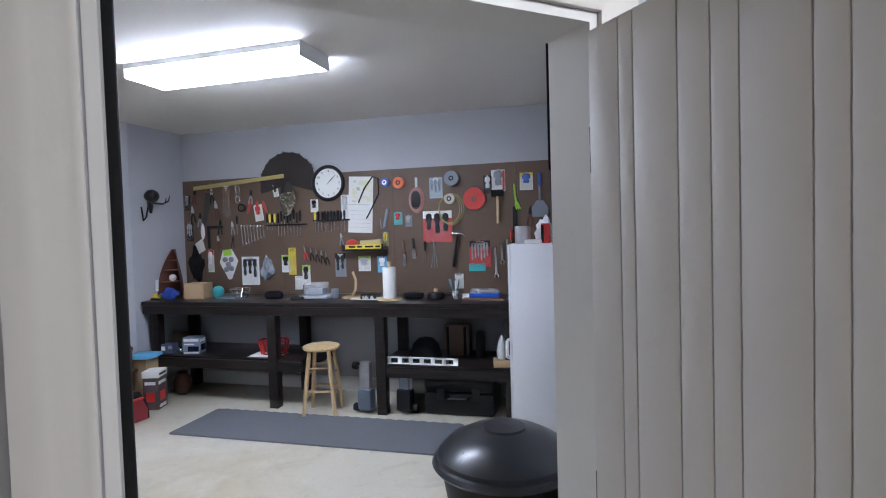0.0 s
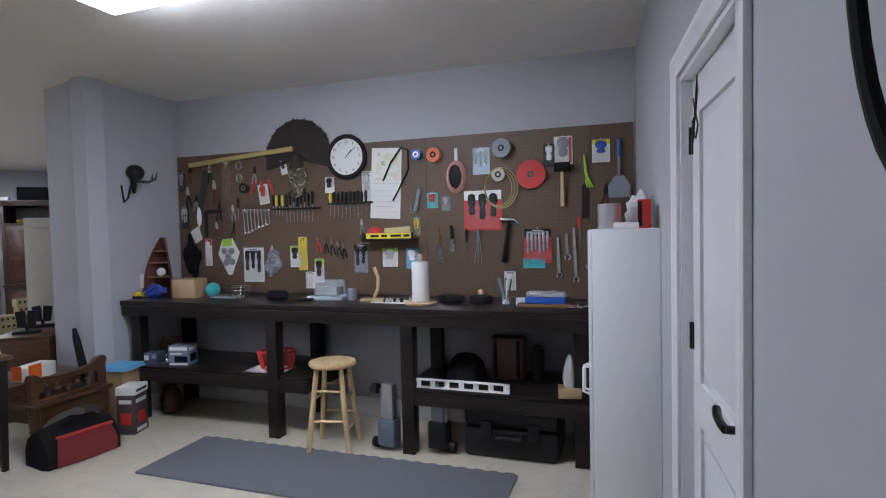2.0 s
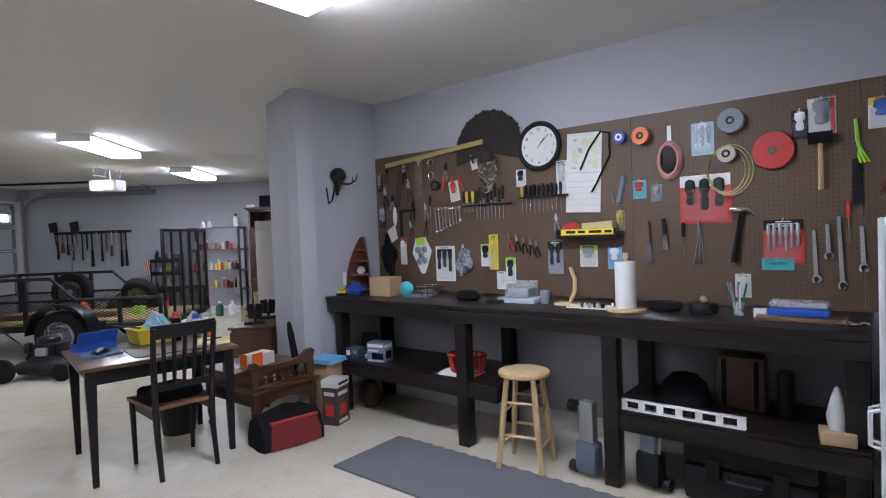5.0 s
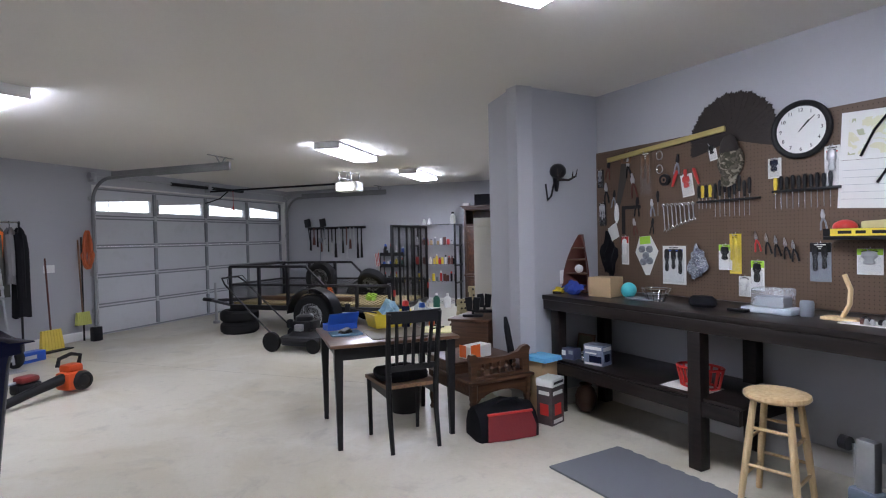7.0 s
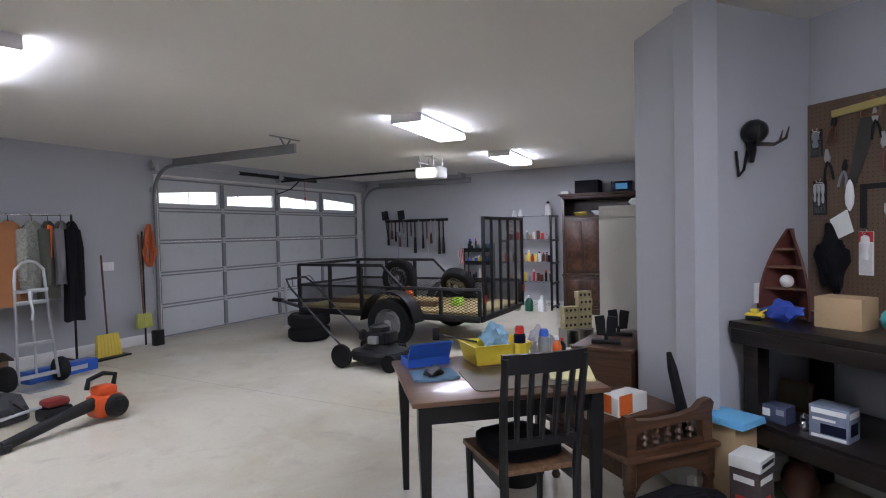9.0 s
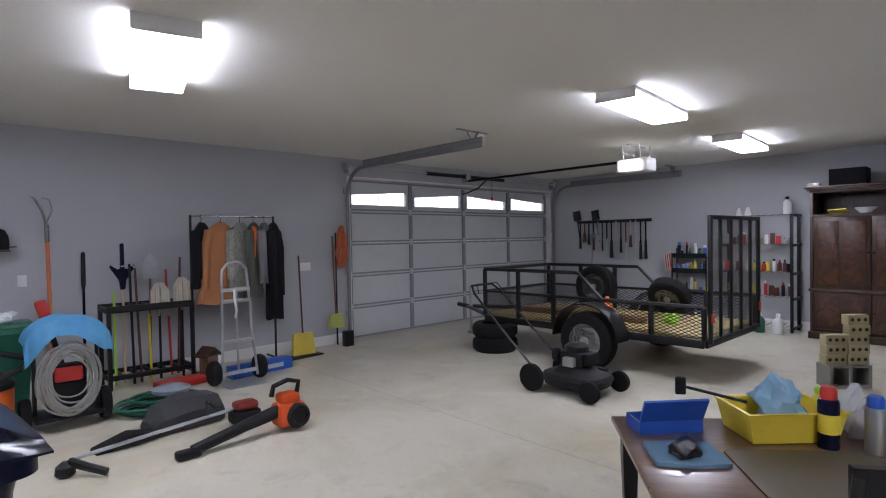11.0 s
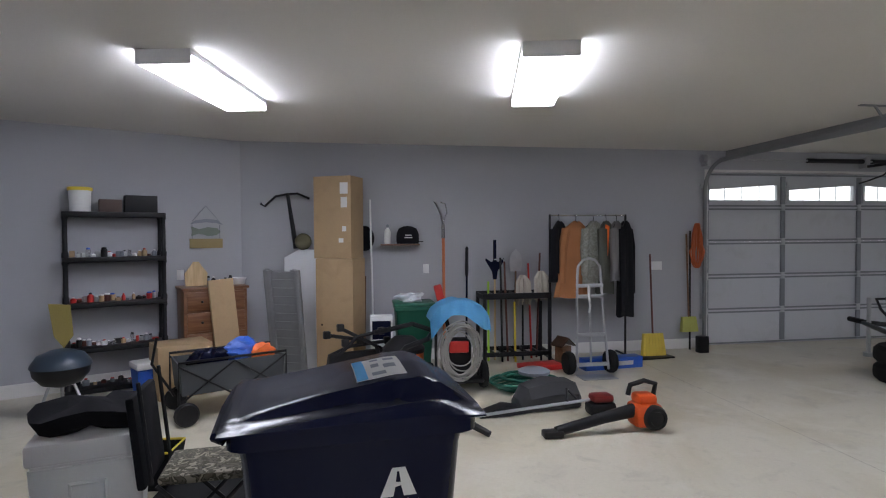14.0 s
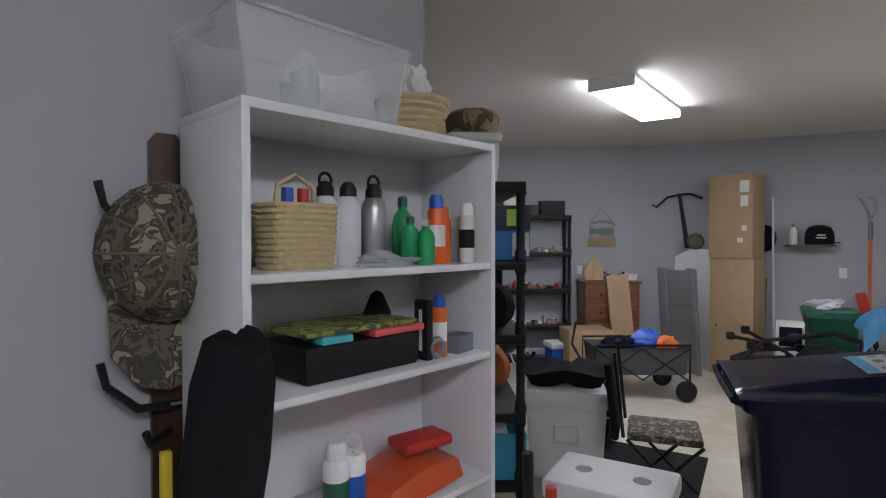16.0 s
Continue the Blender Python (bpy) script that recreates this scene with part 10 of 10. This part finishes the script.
tube(bm, [(-0.125, -0.195, 0.245), (0.125, -0.195, 0.245), (0.125, 0.195, 0.245), (-0.125, 0.195, 0.245)], 0.008, 6, True)
part("rim", bm, M_YELLOW, o)


def camo_chair():
    o = thing("folding_stool", pose(0.13, 0.93, 0, 0, 0, 140), "folding hunting stool with camouflage seat and black back", "folding chair")
    bm = B()
    box(bm, -0.20, -0.18, 0.40, 0.20, 0.18, 0.45, 0.02)
    part("seat", bm, M_CAMO, o)
    bm = B()
    box(bm, -0.24, -0.19, 0.42, -0.20, 0.19, 0.86, 0.015)
    part("backrest", bm, M_BLKC, o, m=pose(0, 0, 0, 0, -6, 0))
    for y in (-0.18, 0.18):
        bm = B()
        tube(bm, [(-0.22, y, 0.42), (-0.27, y, 0.9)], 0.011, 6)
        tube(bm, [(-0.2, y, 0.41), (0.2, y, 0.0)], 0.011, 6)
        tube(bm, [(0.2, y, 0.41), (-0.2, y, 0.0)], 0.011, 6)
        part("leg_tube", bm, M_BLACK, o)


camo_chair()
bm = B()
plate(bm, [(-0.45, -0.35), (0.45, -0.35), (0.45, 0.35), (-0.45, 0.35)], 0.0008, 0.008)
solo("rubber_mat", bm, M_RUBBER, pose(-0.05, 0.55, 0, 0, 0, 40), "black rubber mat on the floor", "floor mat")

# ---- on the black shelf by the east wall ----
ES = EM @ pose(3.39, 0.05, 0)
o = thing("paper_carton", ES @ pose(0.71, 0.245, 1.4405, 0, 0, 90), "blue and navy paper carton with a green label", "carton")
bm = B()
box(bm, -0.24, -0.16, 0, 0.24, 0.16, 0.15, 0.002)
part("carton_base", bm, mat("carton_blue", (0.02, 0.16, 0.42), 0.6), o)
bm = B()
box(bm, -0.243, -0.163, 0.151, 0.243, 0.163, 0.28, 0.002)
part("carton_lid", bm, mat("carton_navy", (0.02, 0.03, 0.07), 0.6), o)
bm = B()
box(bm, 0.12, -0.1665, 0.175, 0.19, -0.1635, 0.26)
part("green_label", bm, M_LIME, o)
for x0, x1, z0, z1 in ((-0.20, 0.05, 0.205, 0.232), (-0.20, -0.05, 0.245, 0.252), (-0.20, -0.02, 0.098, 0.112), (-0.20, -0.08, 0.075, 0.081)):
    bm = B()
    box(bm, x0, -0.1665 if z0 > 0.15 else -0.1625, z0, x1, -0.1635 if z0 > 0.15 else -0.1605, z1)
    part("print_bar", bm, M_PAPER, o)
bm = B()
box(bm, 0.15, -0.1625, 0.02, 0.235, -0.1605, 0.14)
part("print_panel", bm, M_PAPER, o)
bm = B()
lathe(bm, [(0.17, 0.0), (0.175, 0.012), (0.095, 0.025), (0.085, 0.10), (0.06, 0.115), (0.004, 0.118)], 22)
solo("boonie_hat", bm, M_OLIVE, ES @ pose(0.70, 0.20, 1.725), "olive brimmed hat on the paper carton", "hat")
cooler(ES @ pose(0.45, 0.22, 1.8405, 0, 0, 0), 0.40, 0.28, 0.30, M_WPL, M_WPL, "white foam cooler on top of the shelf")
bm = B()
lathe(bm, [(0.15, 0.0), (0.19, 0.04), (0.2, 0.11), (0.17, 0.135), (0.05, 0.14), (0.02, 0.17), (0.003, 0.17)], 18, sx=1.1, sy=0.8)
solo("camo_bag", bm, spots("tan_camo_cloth", [(0.22, 0.17, 0.08), (0.32, 0.26, 0.14), (0.12, 0.09, 0.05)], 10), ES @ pose(0.45, 0.22, 2.141), "tan camouflage soft bag on the foam cooler", "bag")
bottle(ES @ pose(0.12, 0.30, 1.8405), M_WPL, M_BLKPL, "white insulated jug with black cap on the shelf", 0.065, 0.33, 0.6, "jug")
for z, sd, n in ((1.06, 51, 8), (0.66, 52, 7), (0.30, 53, 6)):
    shelf_goods(ES, 0.08, 0.84, 0.25, z, n, sd, [M_BLKPL, M_ORANGE, M_BLUE, M_OLIVE, M_CAMO, M_BLKC, M_CARD], 0.16, 0.34, "camping bottle or canister on the shelf", "goods on the crowded shelf")
bm = B()
rings = []
for x, w in ((-0.24, 0.10), (-0.2, 0.15), (0.0, 0.17), (0.2, 0.15), (0.24, 0.1)):
    rings.append([bm.verts.new((x, w * math.cos(t), 0.13 + 0.125 * math.sin(t))) for t in [2 * math.pi * i / 14 for i in range(14)]])
ring_faces(bm, rings)
solo("black_duffel", bm, M_BLKC, ES @ pose(0.62, 0.27, 1.0605), "black duffel bag under the paper carton", "bag")
bm = B()
rings = []
for x, w in ((-0.2, 0.08), (-0.16, 0.12), (0.16, 0.12), (0.2, 0.08)):
    rings.append([bm.verts.new((x, w * math.cos(t), 0.12 + 0.115 * math.sin(t))) for t in [2 * math.pi * i / 14 for i in range(14)]])
ring_faces(bm, rings)
solo("orange_pack", bm, mat("rust_orange_cloth", (0.35, 0.10, 0.03), 0.85, bump=0.4), ES @ pose(0.30, 0.33, 0.6605), "orange and blue camping pack on the shelf", "pack")
for x, y, z, sx, sy, sz, sd, m_, lb in ((0.20, 0.14, 1.4405, 0.14, 0.10, 0.16, 61, M_BLKC, "black camera bag crammed on the shelf"), (0.16, 0.14, 1.0605, 0.15, 0.10, 0.15, 62, M_CAMO, "camouflage cloth heaped on the shelf"), (0.70, 0.13, 0.6605, 0.16, 0.10, 0.15, 63, M_BLKC, "black rucksack squeezed on the shelf"), (0.30, 0.13, 0.3005, 0.18, 0.10, 0.13, 64, M_BLKC, "dark cloth bag at the back of the shelf"), (0.42, 0.12, 1.0605, 0.14, 0.09, 0.13, 66, M_BLKC, "dark folded jacket on the shelf")):
    bm = B()
    crumple(bm, (0, 0, 0), sx, sy, sz, sd, 0.3)
    solo("gear_bag", bm, m_, ES @ pose(x, y, z), lb, "bag", "bags on the crowded shelf")
carton("teal_carton", ES @ pose(0.72, 0.25, 0.3005, 0, 0, 90), 0.44, 0.3, 0.24, mat("carton_teal", (0.03, 0.26, 0.40), 0.6), "open light blue carton with plastic bags", True)
bm = B()
crumple(bm, (0, 0, 0.0), 0.15, 0.10, 0.17, 17, 0.3)
solo("plastic_bag", bm, clear("white_bag_b", (0.7, 0.72, 0.75), 0.3, 0.85), ES @ pose(0.72, 0.25, 0.306, 0, 0, 90), "white plastic bag in the blue carton", "bag")
long_tool(HM @ pose(-0.08, 0.40, 0.001, 0, 2, 0), 0.95, M_BLKPL, None, "black pole beside the bookcase", "pole", 0.018)
long_tool(HM @ pose(-0.13, 0.44, 0.001, 0, 2, 0), 0.85, M_RED, None, "red pole beside the bookcase", "pole", 0.018)

# ---- bookcase goods ----
KS = HM @ pose(0.02, 0.004, 0, 0, 0, 4.5)     # x from the right end as seen from the room, y out of the wall


def ks(x, y, z, rz=0):
    return KS @ pose(x, y, z + 0.0005, 0, 0, rz)


o = thing("straw_basket", ks(0.555, 0.17, 1.48), "woven straw basket with a hoop handle", "basket")
for k in range(11):
    bm = B()
    z = 0.007 + 0.0135 * k
    f = 1 + 0.012 * k
    pts = [(0.075 * f * math.copysign(abs(math.cos(t)) ** 0.5, math.cos(t)), 0.055 * f * math.copysign(abs(math.sin(t)) ** 0.5, math.sin(t)) + 0.003 * math.sin(12 * t + k * math.pi), z) for t in [2 * math.pi * i / 40 for i in range(40)]]
    tube(bm, pts, 0.0078, 6, True)
    part("straw_coil", bm, M_WICKER, o)
bm = B()
tube(bm, [(-0.05, 0, 0.15), (-0.045, 0, 0.19), (0, 0, 0.215), (0.045, 0, 0.19), (0.05, 0, 0.15)], 0.006, 6)
part("hoop_handle", bm, M_WICKER, o)
bm = B()
box(bm, -0.06, -0.045, 0, 0.06, 0.045, 0.004)
part("bottom", bm, M_WICKER, o)
for k, (x, c) in enumerate(((0.535, M_RED), (0.575, M_BLUE))):
    bm = B()
    cyl(bm, (0, 0, 0.0), (0, 0, 0.18), 0.014, seg=8)
    solo("marker_tube", bm, c, ks(x, 0.17, 1.4845), "coloured tube sticking out of the straw basket", "tube", "tubes in the basket")


def sport_bottle(m, body, label, loop=True):
    o = thing("sport_bottle", m, label, "bottle")
    bm = B()
    lathe(bm, [(0.030, 0), (0.033, 0.006), (0.033, 0.145), (0.028, 0.165), (0.018, 0.178)], 20)
    part("body", bm, body, o)
    bm = B()
    lathe(bm, [(0.022, 0.176), (0.022, 0.196), (0.012, 0.212), (0.003, 0.214)], 14)
    part("cap", bm, M_BLKPL, o)
    if loop:
        bm = B()
        tube(bm, [(0.018 * math.cos(t), 0, 0.214 + 0.02 * math.sin(t)) for t in [2 * math.pi * i / 14 for i in range(14)]], 0.004, 6, True)
        part("carry_loop", bm, M_BLKPL, o)


sport_bottle(ks(0.44, 0.12, 1.48), mat("white_bottle", (0.7, 0.72, 0.75), 0.3), "white metal sport bottle with black loop cap")
sport_bottle(ks(0.385, 0.14, 1.48), mat("white_bottle_b", (0.68, 0.7, 0.74), 0.3), "white metal sport bottle with black cap", False)
sport_bottle(ks(0.31, 0.15, 1.48), M_STEEL, "steel sport bottle with dark emblem and loop cap")
bm = B()
crumple(bm, (0, 0, 0), 0.10, 0.04, 0.018, 18, 0.3)
solo("clear_wrap", bm, clear("clear_wrap_m", (0.6, 0.63, 0.66), 0.15, 0.5), ks(0.33, 0.22, 1.48), "crumpled clear plastic wrap on the shelf", "plastic wrap")
M_GRB = clear("green_bottle", (0.02, 0.35, 0.12), 0.2, 0.92)
bottle(ks(0.225, 0.20, 1.48), M_GRB, M_GREEN, "green aloe gel bottle on the shelf", 0.026, 0.13)
bottle(ks(0.205, 0.24, 1.48), M_GRB, M_CLEARPL, "small green gel bottle with clear cap", 0.024, 0.12)
bottle(ks(0.18, 0.12, 1.48), M_GRB, M_GREEN, "tall green translucent bottle", 0.03, 0.19)
spray_can(ks(0.145, 0.22, 1.48), M_ORANGE, M_BLUE, "orange sunscreen spray can with blue cap", 0.025, 0.19, band=M_WPL)
spray_can(ks(0.10, 0.20, 1.48), M_ORANGE, M_ORANGE, "orange sunscreen bottle with orange cap", 0.024, 0.16)
bottle(ks(0.075, 0.16, 1.48), mat("amber", (0.25, 0.07, 0.02), 0.3), M_ORANGE, "small amber bottle on the bookcase shelf", 0.018, 0.13)
spray_can(ks(0.04, 0.24, 1.48), M_PAPER, M_WPL, "white spray can with dark and yellow label", 0.022, 0.17, band=M_BLKPL)
# second shelf
o = thing("tackle_box", ks(0.41, 0.15, 1.225), "black tackle case with coloured camo cover", "tackle box")
bm = B()
box(bm, -0.17, -0.10, 0, 0.17, 0.10, 0.085, 0.01)
part("case", bm, M_BLKPL, o)
for x, c in ((0.09, M_TEAL), (-0.06, mat("coral", (0.65, 0.1, 0.1), 0.5)), (-0.14, mat("coral_b", (0.6, 0.1, 0.1), 0.5))):
    bm = B()
    box(bm, x - 0.045, 0.02, 0.0855, x + 0.04, 0.105, 0.103, 0.004)
    part("tray", bm, c, o)
bm = B()
box(bm, -0.17, -0.09, 0.104, 0.17, 0.095, 0.116, 0.004)
part("cover", bm, spots("green_camo_print", [(0.10, 0.13, 0.03), (0.22, 0.24, 0.06), (0.05, 0.07, 0.03)], 16), o)
carton("tall_black_box", ks(0.205, 0.23, 1.225), 0.022, 0.05, 0.16, M_BLKPL, "slim black printed box standing on the shelf", bars=((0.0, 0.08, 0.012, 0.11, M_PAPER, 1), (0.0, 0.08, 0.008, 0.11, M_PAPER)))
bm = B()
lathe(bm, [(0.045, 0.0), (0.05, 0.05), (0.045, 0.12), (0.02, 0.17), (0.004, 0.18)], 12, sy=0.6)
solo("black_pouch", bm, M_BLKC, ks(0.25, 0.09, 1.225), "black leather pouch behind the tackle case", "pouch")
spray_can(ks(0.145, 0.23, 1.225), M_ORANGE, M_BLUE, "orange spray can with blue cap on the second shelf", 0.022, 0.17, band=M_WPL)
bm = B()
tube(bm, [(0.022 * math.cos(t), 0, 0.03 + 0.022 * math.sin(t)) for t in [2 * math.pi * i / 16 for i in range(16)]], 0.009, 6, True)
solo("tape_roll", bm, M_GREY, ks(0.175, 0.25, 1.225), "dark roll of tape on its edge", "tape")
carton("grey_tin", ks(0.06, 0.22, 1.225, 10), 0.08, 0.06, 0.05, M_GREY, "small open grey tin", True, cat="tin")
# third shelf
for x, c, b_ in ((0.475, M_WPL, M_GREEN), (0.425, M_CLEARPL, M_BLUE)):
    o = spray_can(ks(x, 0.21, 0.87), M_WPL, c, "white spray paint can with coloured label", 0.031, 0.20, band=b_)
bm = B()
rings = []
for x, w, h in ((-0.17, 0.04, 0.02), (-0.14, 0.10, 0.06), (0.0, 0.11, 0.09), (0.14, 0.10, 0.06), (0.17, 0.04, 0.02)):
    rings.append([bm.verts.new((x, a * w, 0.002 + b_ * h)) for a, b_ in ((-1, 0.1), (-0.8, 0.8), (0, 1.0), (0.8, 0.8), (1, 0.1), (0, 0))])
ring_faces(bm, rings)
solo("red_bag", bm, clear("red_orange_plastic", (0.6, 0.09, 0.03), 0.25, 0.9), ks(0.22, 0.17, 0.87, 6), "red-orange plastic pouch of gear on the shelf", "pouch")
bm = B()
box(bm, -0.08, -0.05, 0, 0.08, 0.05, 0.03, 0.008)
solo("red_pack", bm, M_RED, ks(0.16, 0.17, 0.965, -8), "flat red and clear pack lying on the red pouch", "pack")
carton("lower_box", ks(0.35, 0.15, 0.50), 0.3, 0.2, 0.2, M_CARD, "cardboard box on the lowest shelves")
# on top of the bookcase
o = thing("clear_storage_box", ks(0.535, 0.15, 1.82), "clear plastic storage box on the bookcase", "storage box")
bm = B()
rings = []
for z, a, b_ in ((0.0, 0.19, 0.13), (0.17, 0.22, 0.145), (0.175, 0.225, 0.15), (0.175, 0.215, 0.14), (0.004, 0.185, 0.125)):
    rings.append([bm.verts.new((x, y, z)) for x, y in ((-a, -b_), (a, -b_), (a, b_), (-a, b_))])
ring_faces(bm, rings)
part("tub", bm, clear("box_plastic", (0.7, 0.72, 0.74), 0.15, 0.28), o)
bm = B()
tube(bm, [(-0.225, -0.15, 0.178), (0.225, -0.15, 0.178), (0.225, 0.15, 0.178), (-0.225, 0.15, 0.178)], 0.006, 6, True)
part("rim", bm, M_CLEARPL, o)
for s in (-1, 1):
    bm = B()
    box(bm, s * 0.226 - 0.012, -0.05, 0.145, s * 0.226 + 0.012, 0.05, 0.168, 0.005)
    part("side_grip", bm, M_CLEARPL, o)
bm = B()
lathe(bm, [(0.03, 0), (0.035, 0.01), (0.035, 0.09), (0.03, 0.09), (0.028, 0.015), (0.003, 0.012)], 18)
tube(bm, [(0.033, 0, 0.07), (0.058, 0, 0.065), (0.058, 0, 0.03), (0.033, 0, 0.025)], 0.005, 6)
solo("green_mug", bm, mat("pale_green_glaze", (0.28, 0.42, 0.33), 0.3), ks(0.55, 0.2, 1.826), "pale green mug in the storage box", "mug")
bm = B()
crumple(bm, (0, 0, 0.075), 0.04, 0.035, 0.04, 19, 0.3)
solo("paper_wad", bm, M_PAPER, ks(0.55, 0.2, 1.812), "white paper wad stuffed in the mug", "paper")
o = thing("chip_basket", ks(0.19, 0.17, 1.82) @ Matrix.Scale(1.2, 4), "round woven chip-wood basket with a fabric cover", "basket")
for k in range(6):
    bm = B()
    rr = 0.06 + 0.004 * k
    tube(bm, [(rr * math.cos(t), rr * math.sin(t) + 0.002 * math.sin(8 * t + k * math.pi), 0.008 + 0.015 * k) for t in [2 * math.pi * i / 32 for i in range(32)]], 0.0085, 6, True)
    part("weave_band", bm, M_WICKER, o)
bm = B()
crumple(bm, (0, 0, 0.07), 0.055, 0.05, 0.055, 20, 0.3)
part("paper_fill", bm, M_PAPER, o)

# hook rail with caps on the wall beside the bookcase
o = thing("antler_hook_rack", HM @ pose(0.78, 0.004, 1.25), "dark wooden hook rack with antler-like hooks", "hook rack")
bm = B()
plate(bm, [(-0.035, -0.75), (0.035, -0.75), (0.035, 0.52), (0.02, 0.54), (-0.02, 0.54), (-0.035, 0.52)], 0, 0.018, pose(0, 0.018, 0, 90, 0, 0))
part("board", bm, M_WALNUT, o)
for z in (-0.08, 0.30):
    for s in (-1, 1):
        bm = B()
        tube(bm, [(0, 0.03, z), (s * 0.07, 0.05, z + 0.01), (s * 0.13, 0.055, z + 0.07), (s * 0.14, 0.05, z + 0.12)], [0.011, 0.01, 0.008, 0.009], 8)
        part("hook", bm, M_BLACK, o)
bm = B()
tube(bm, [(0, 0.03, -0.14), (0.05, 0.06, -0.15), (0.06, 0.07, -0.12)], 0.009, 7)
part("hook", bm, M_BLACK, o)
o = thing("camo_hat", HM @ pose(0.79, 0.03, 1.46), "camouflage baseball cap hung on the hook rack", "cap")
bm = B()
rings = []
for r_, h in ((0.14, 0.0), (0.142, 0.03), (0.13, 0.07), (0.10, 0.105), (0.055, 0.125), (0.008, 0.13)):
    rings.append([bm.verts.new((0.98 * r_ * math.cos(t) , h, 0.06 + r_ * 1.1 * math.sin(t))) for t in [2 * math.pi * i / 24 for i in range(24)]])
ring_faces(bm, rings)
part("crown", bm, M_CAMO, o)
bm = B()
plate(bm, [(-0.115, -0.03), (-0.11, -0.16), (-0.06, -0.23), (0, -0.25), (0.06, -0.23), (0.11, -0.16), (0.115, -0.03)], 0.06, 0.068, pose(0, 0.085, 0, 90, 0, 0))
part("bill", bm, M_CAMO, o)
for k in range(6):
    a = math.pi * k / 6
    bm = B()
    tube(bm, [(r_ * math.cos(a) * s, h + 0.002, 0.06 + r_ * 1.1 * math.sin(a) * s) for s in (1,) for r_, h in ((0.14, 0.02), (0.13, 0.07), (0.10, 0.105), (0.055, 0.125), (0.0, 0.13))] + [(-r_ * math.cos(a), h + 0.002, 0.06 - r_ * 1.1 * math.sin(a)) for r_, h in ((0.055, 0.125), (0.10, 0.105), (0.13, 0.07), (0.14, 0.02))], 0.003, 5)
    part("seam", bm, M_OLIVE, o)
bm = B()
rings = []
for z, w, d in ((0.13, 0.03, 0.03), (0.12, 0.055, 0.05), (0.05, 0.072, 0.07), (-0.09, 0.078, 0.075), (-0.2, 0.07, 0.06), (-0.24, 0.055, 0.05), (-0.3, 0.07, 0.06), (-0.5, 0.075, 0.06), (-0.62, 0.065, 0.05)):
    rings.append([bm.verts.new((w * math.cos(t) * (1 + 0.10 * math.sin(5 * t + 9 * z)) - 0.02 * math.sin(7 * z), 0.09 + d * math.sin(t) * (1 + 0.16 * math.sin(4 * t - 11 * z)), z + 0.018 * math.sin(2 * t + 5 * z))) for t in [2 * math.pi * i / 36 for i in range(36)]])
ring_faces(bm, rings)
solo("black_jacket", bm, M_BLKC, HM @ pose(0.775, 0.29, 1.24, 0, 0, 0), "black fleece jacket hung beside the bookcase", "jacket")
bm = B()
box(bm, -0.012, 0.0, -0.25, 0.012, 0.02, 0.0, 0.004)
solo("yellow_strap", bm, M_YELLOW, HM @ pose(0.80, 0.06, 1.08), "yellow strap hanging from the hook rack", "strap")
# plain bin lid near the end of the walk
bm = B()
lathe(bm, [(0.14, 0), (0.17, 0.36), (0.19, 0.37), (0.19, 0.39), (0.15, 0.41), (0.003, 0.415)], 28)
solo("white_bucket", bm, M_WPL, pose(1.16, 1.62, 0.0005), "round white bucket with lid on the floor", "bucket")
carton("flat_carton", HM @ pose(-0.25, 0.75, 0.0005, 0, 0, 20), 0.45, 0.28, 0.34, M_PAPER, "white flat carton on the floor by the bookcase")
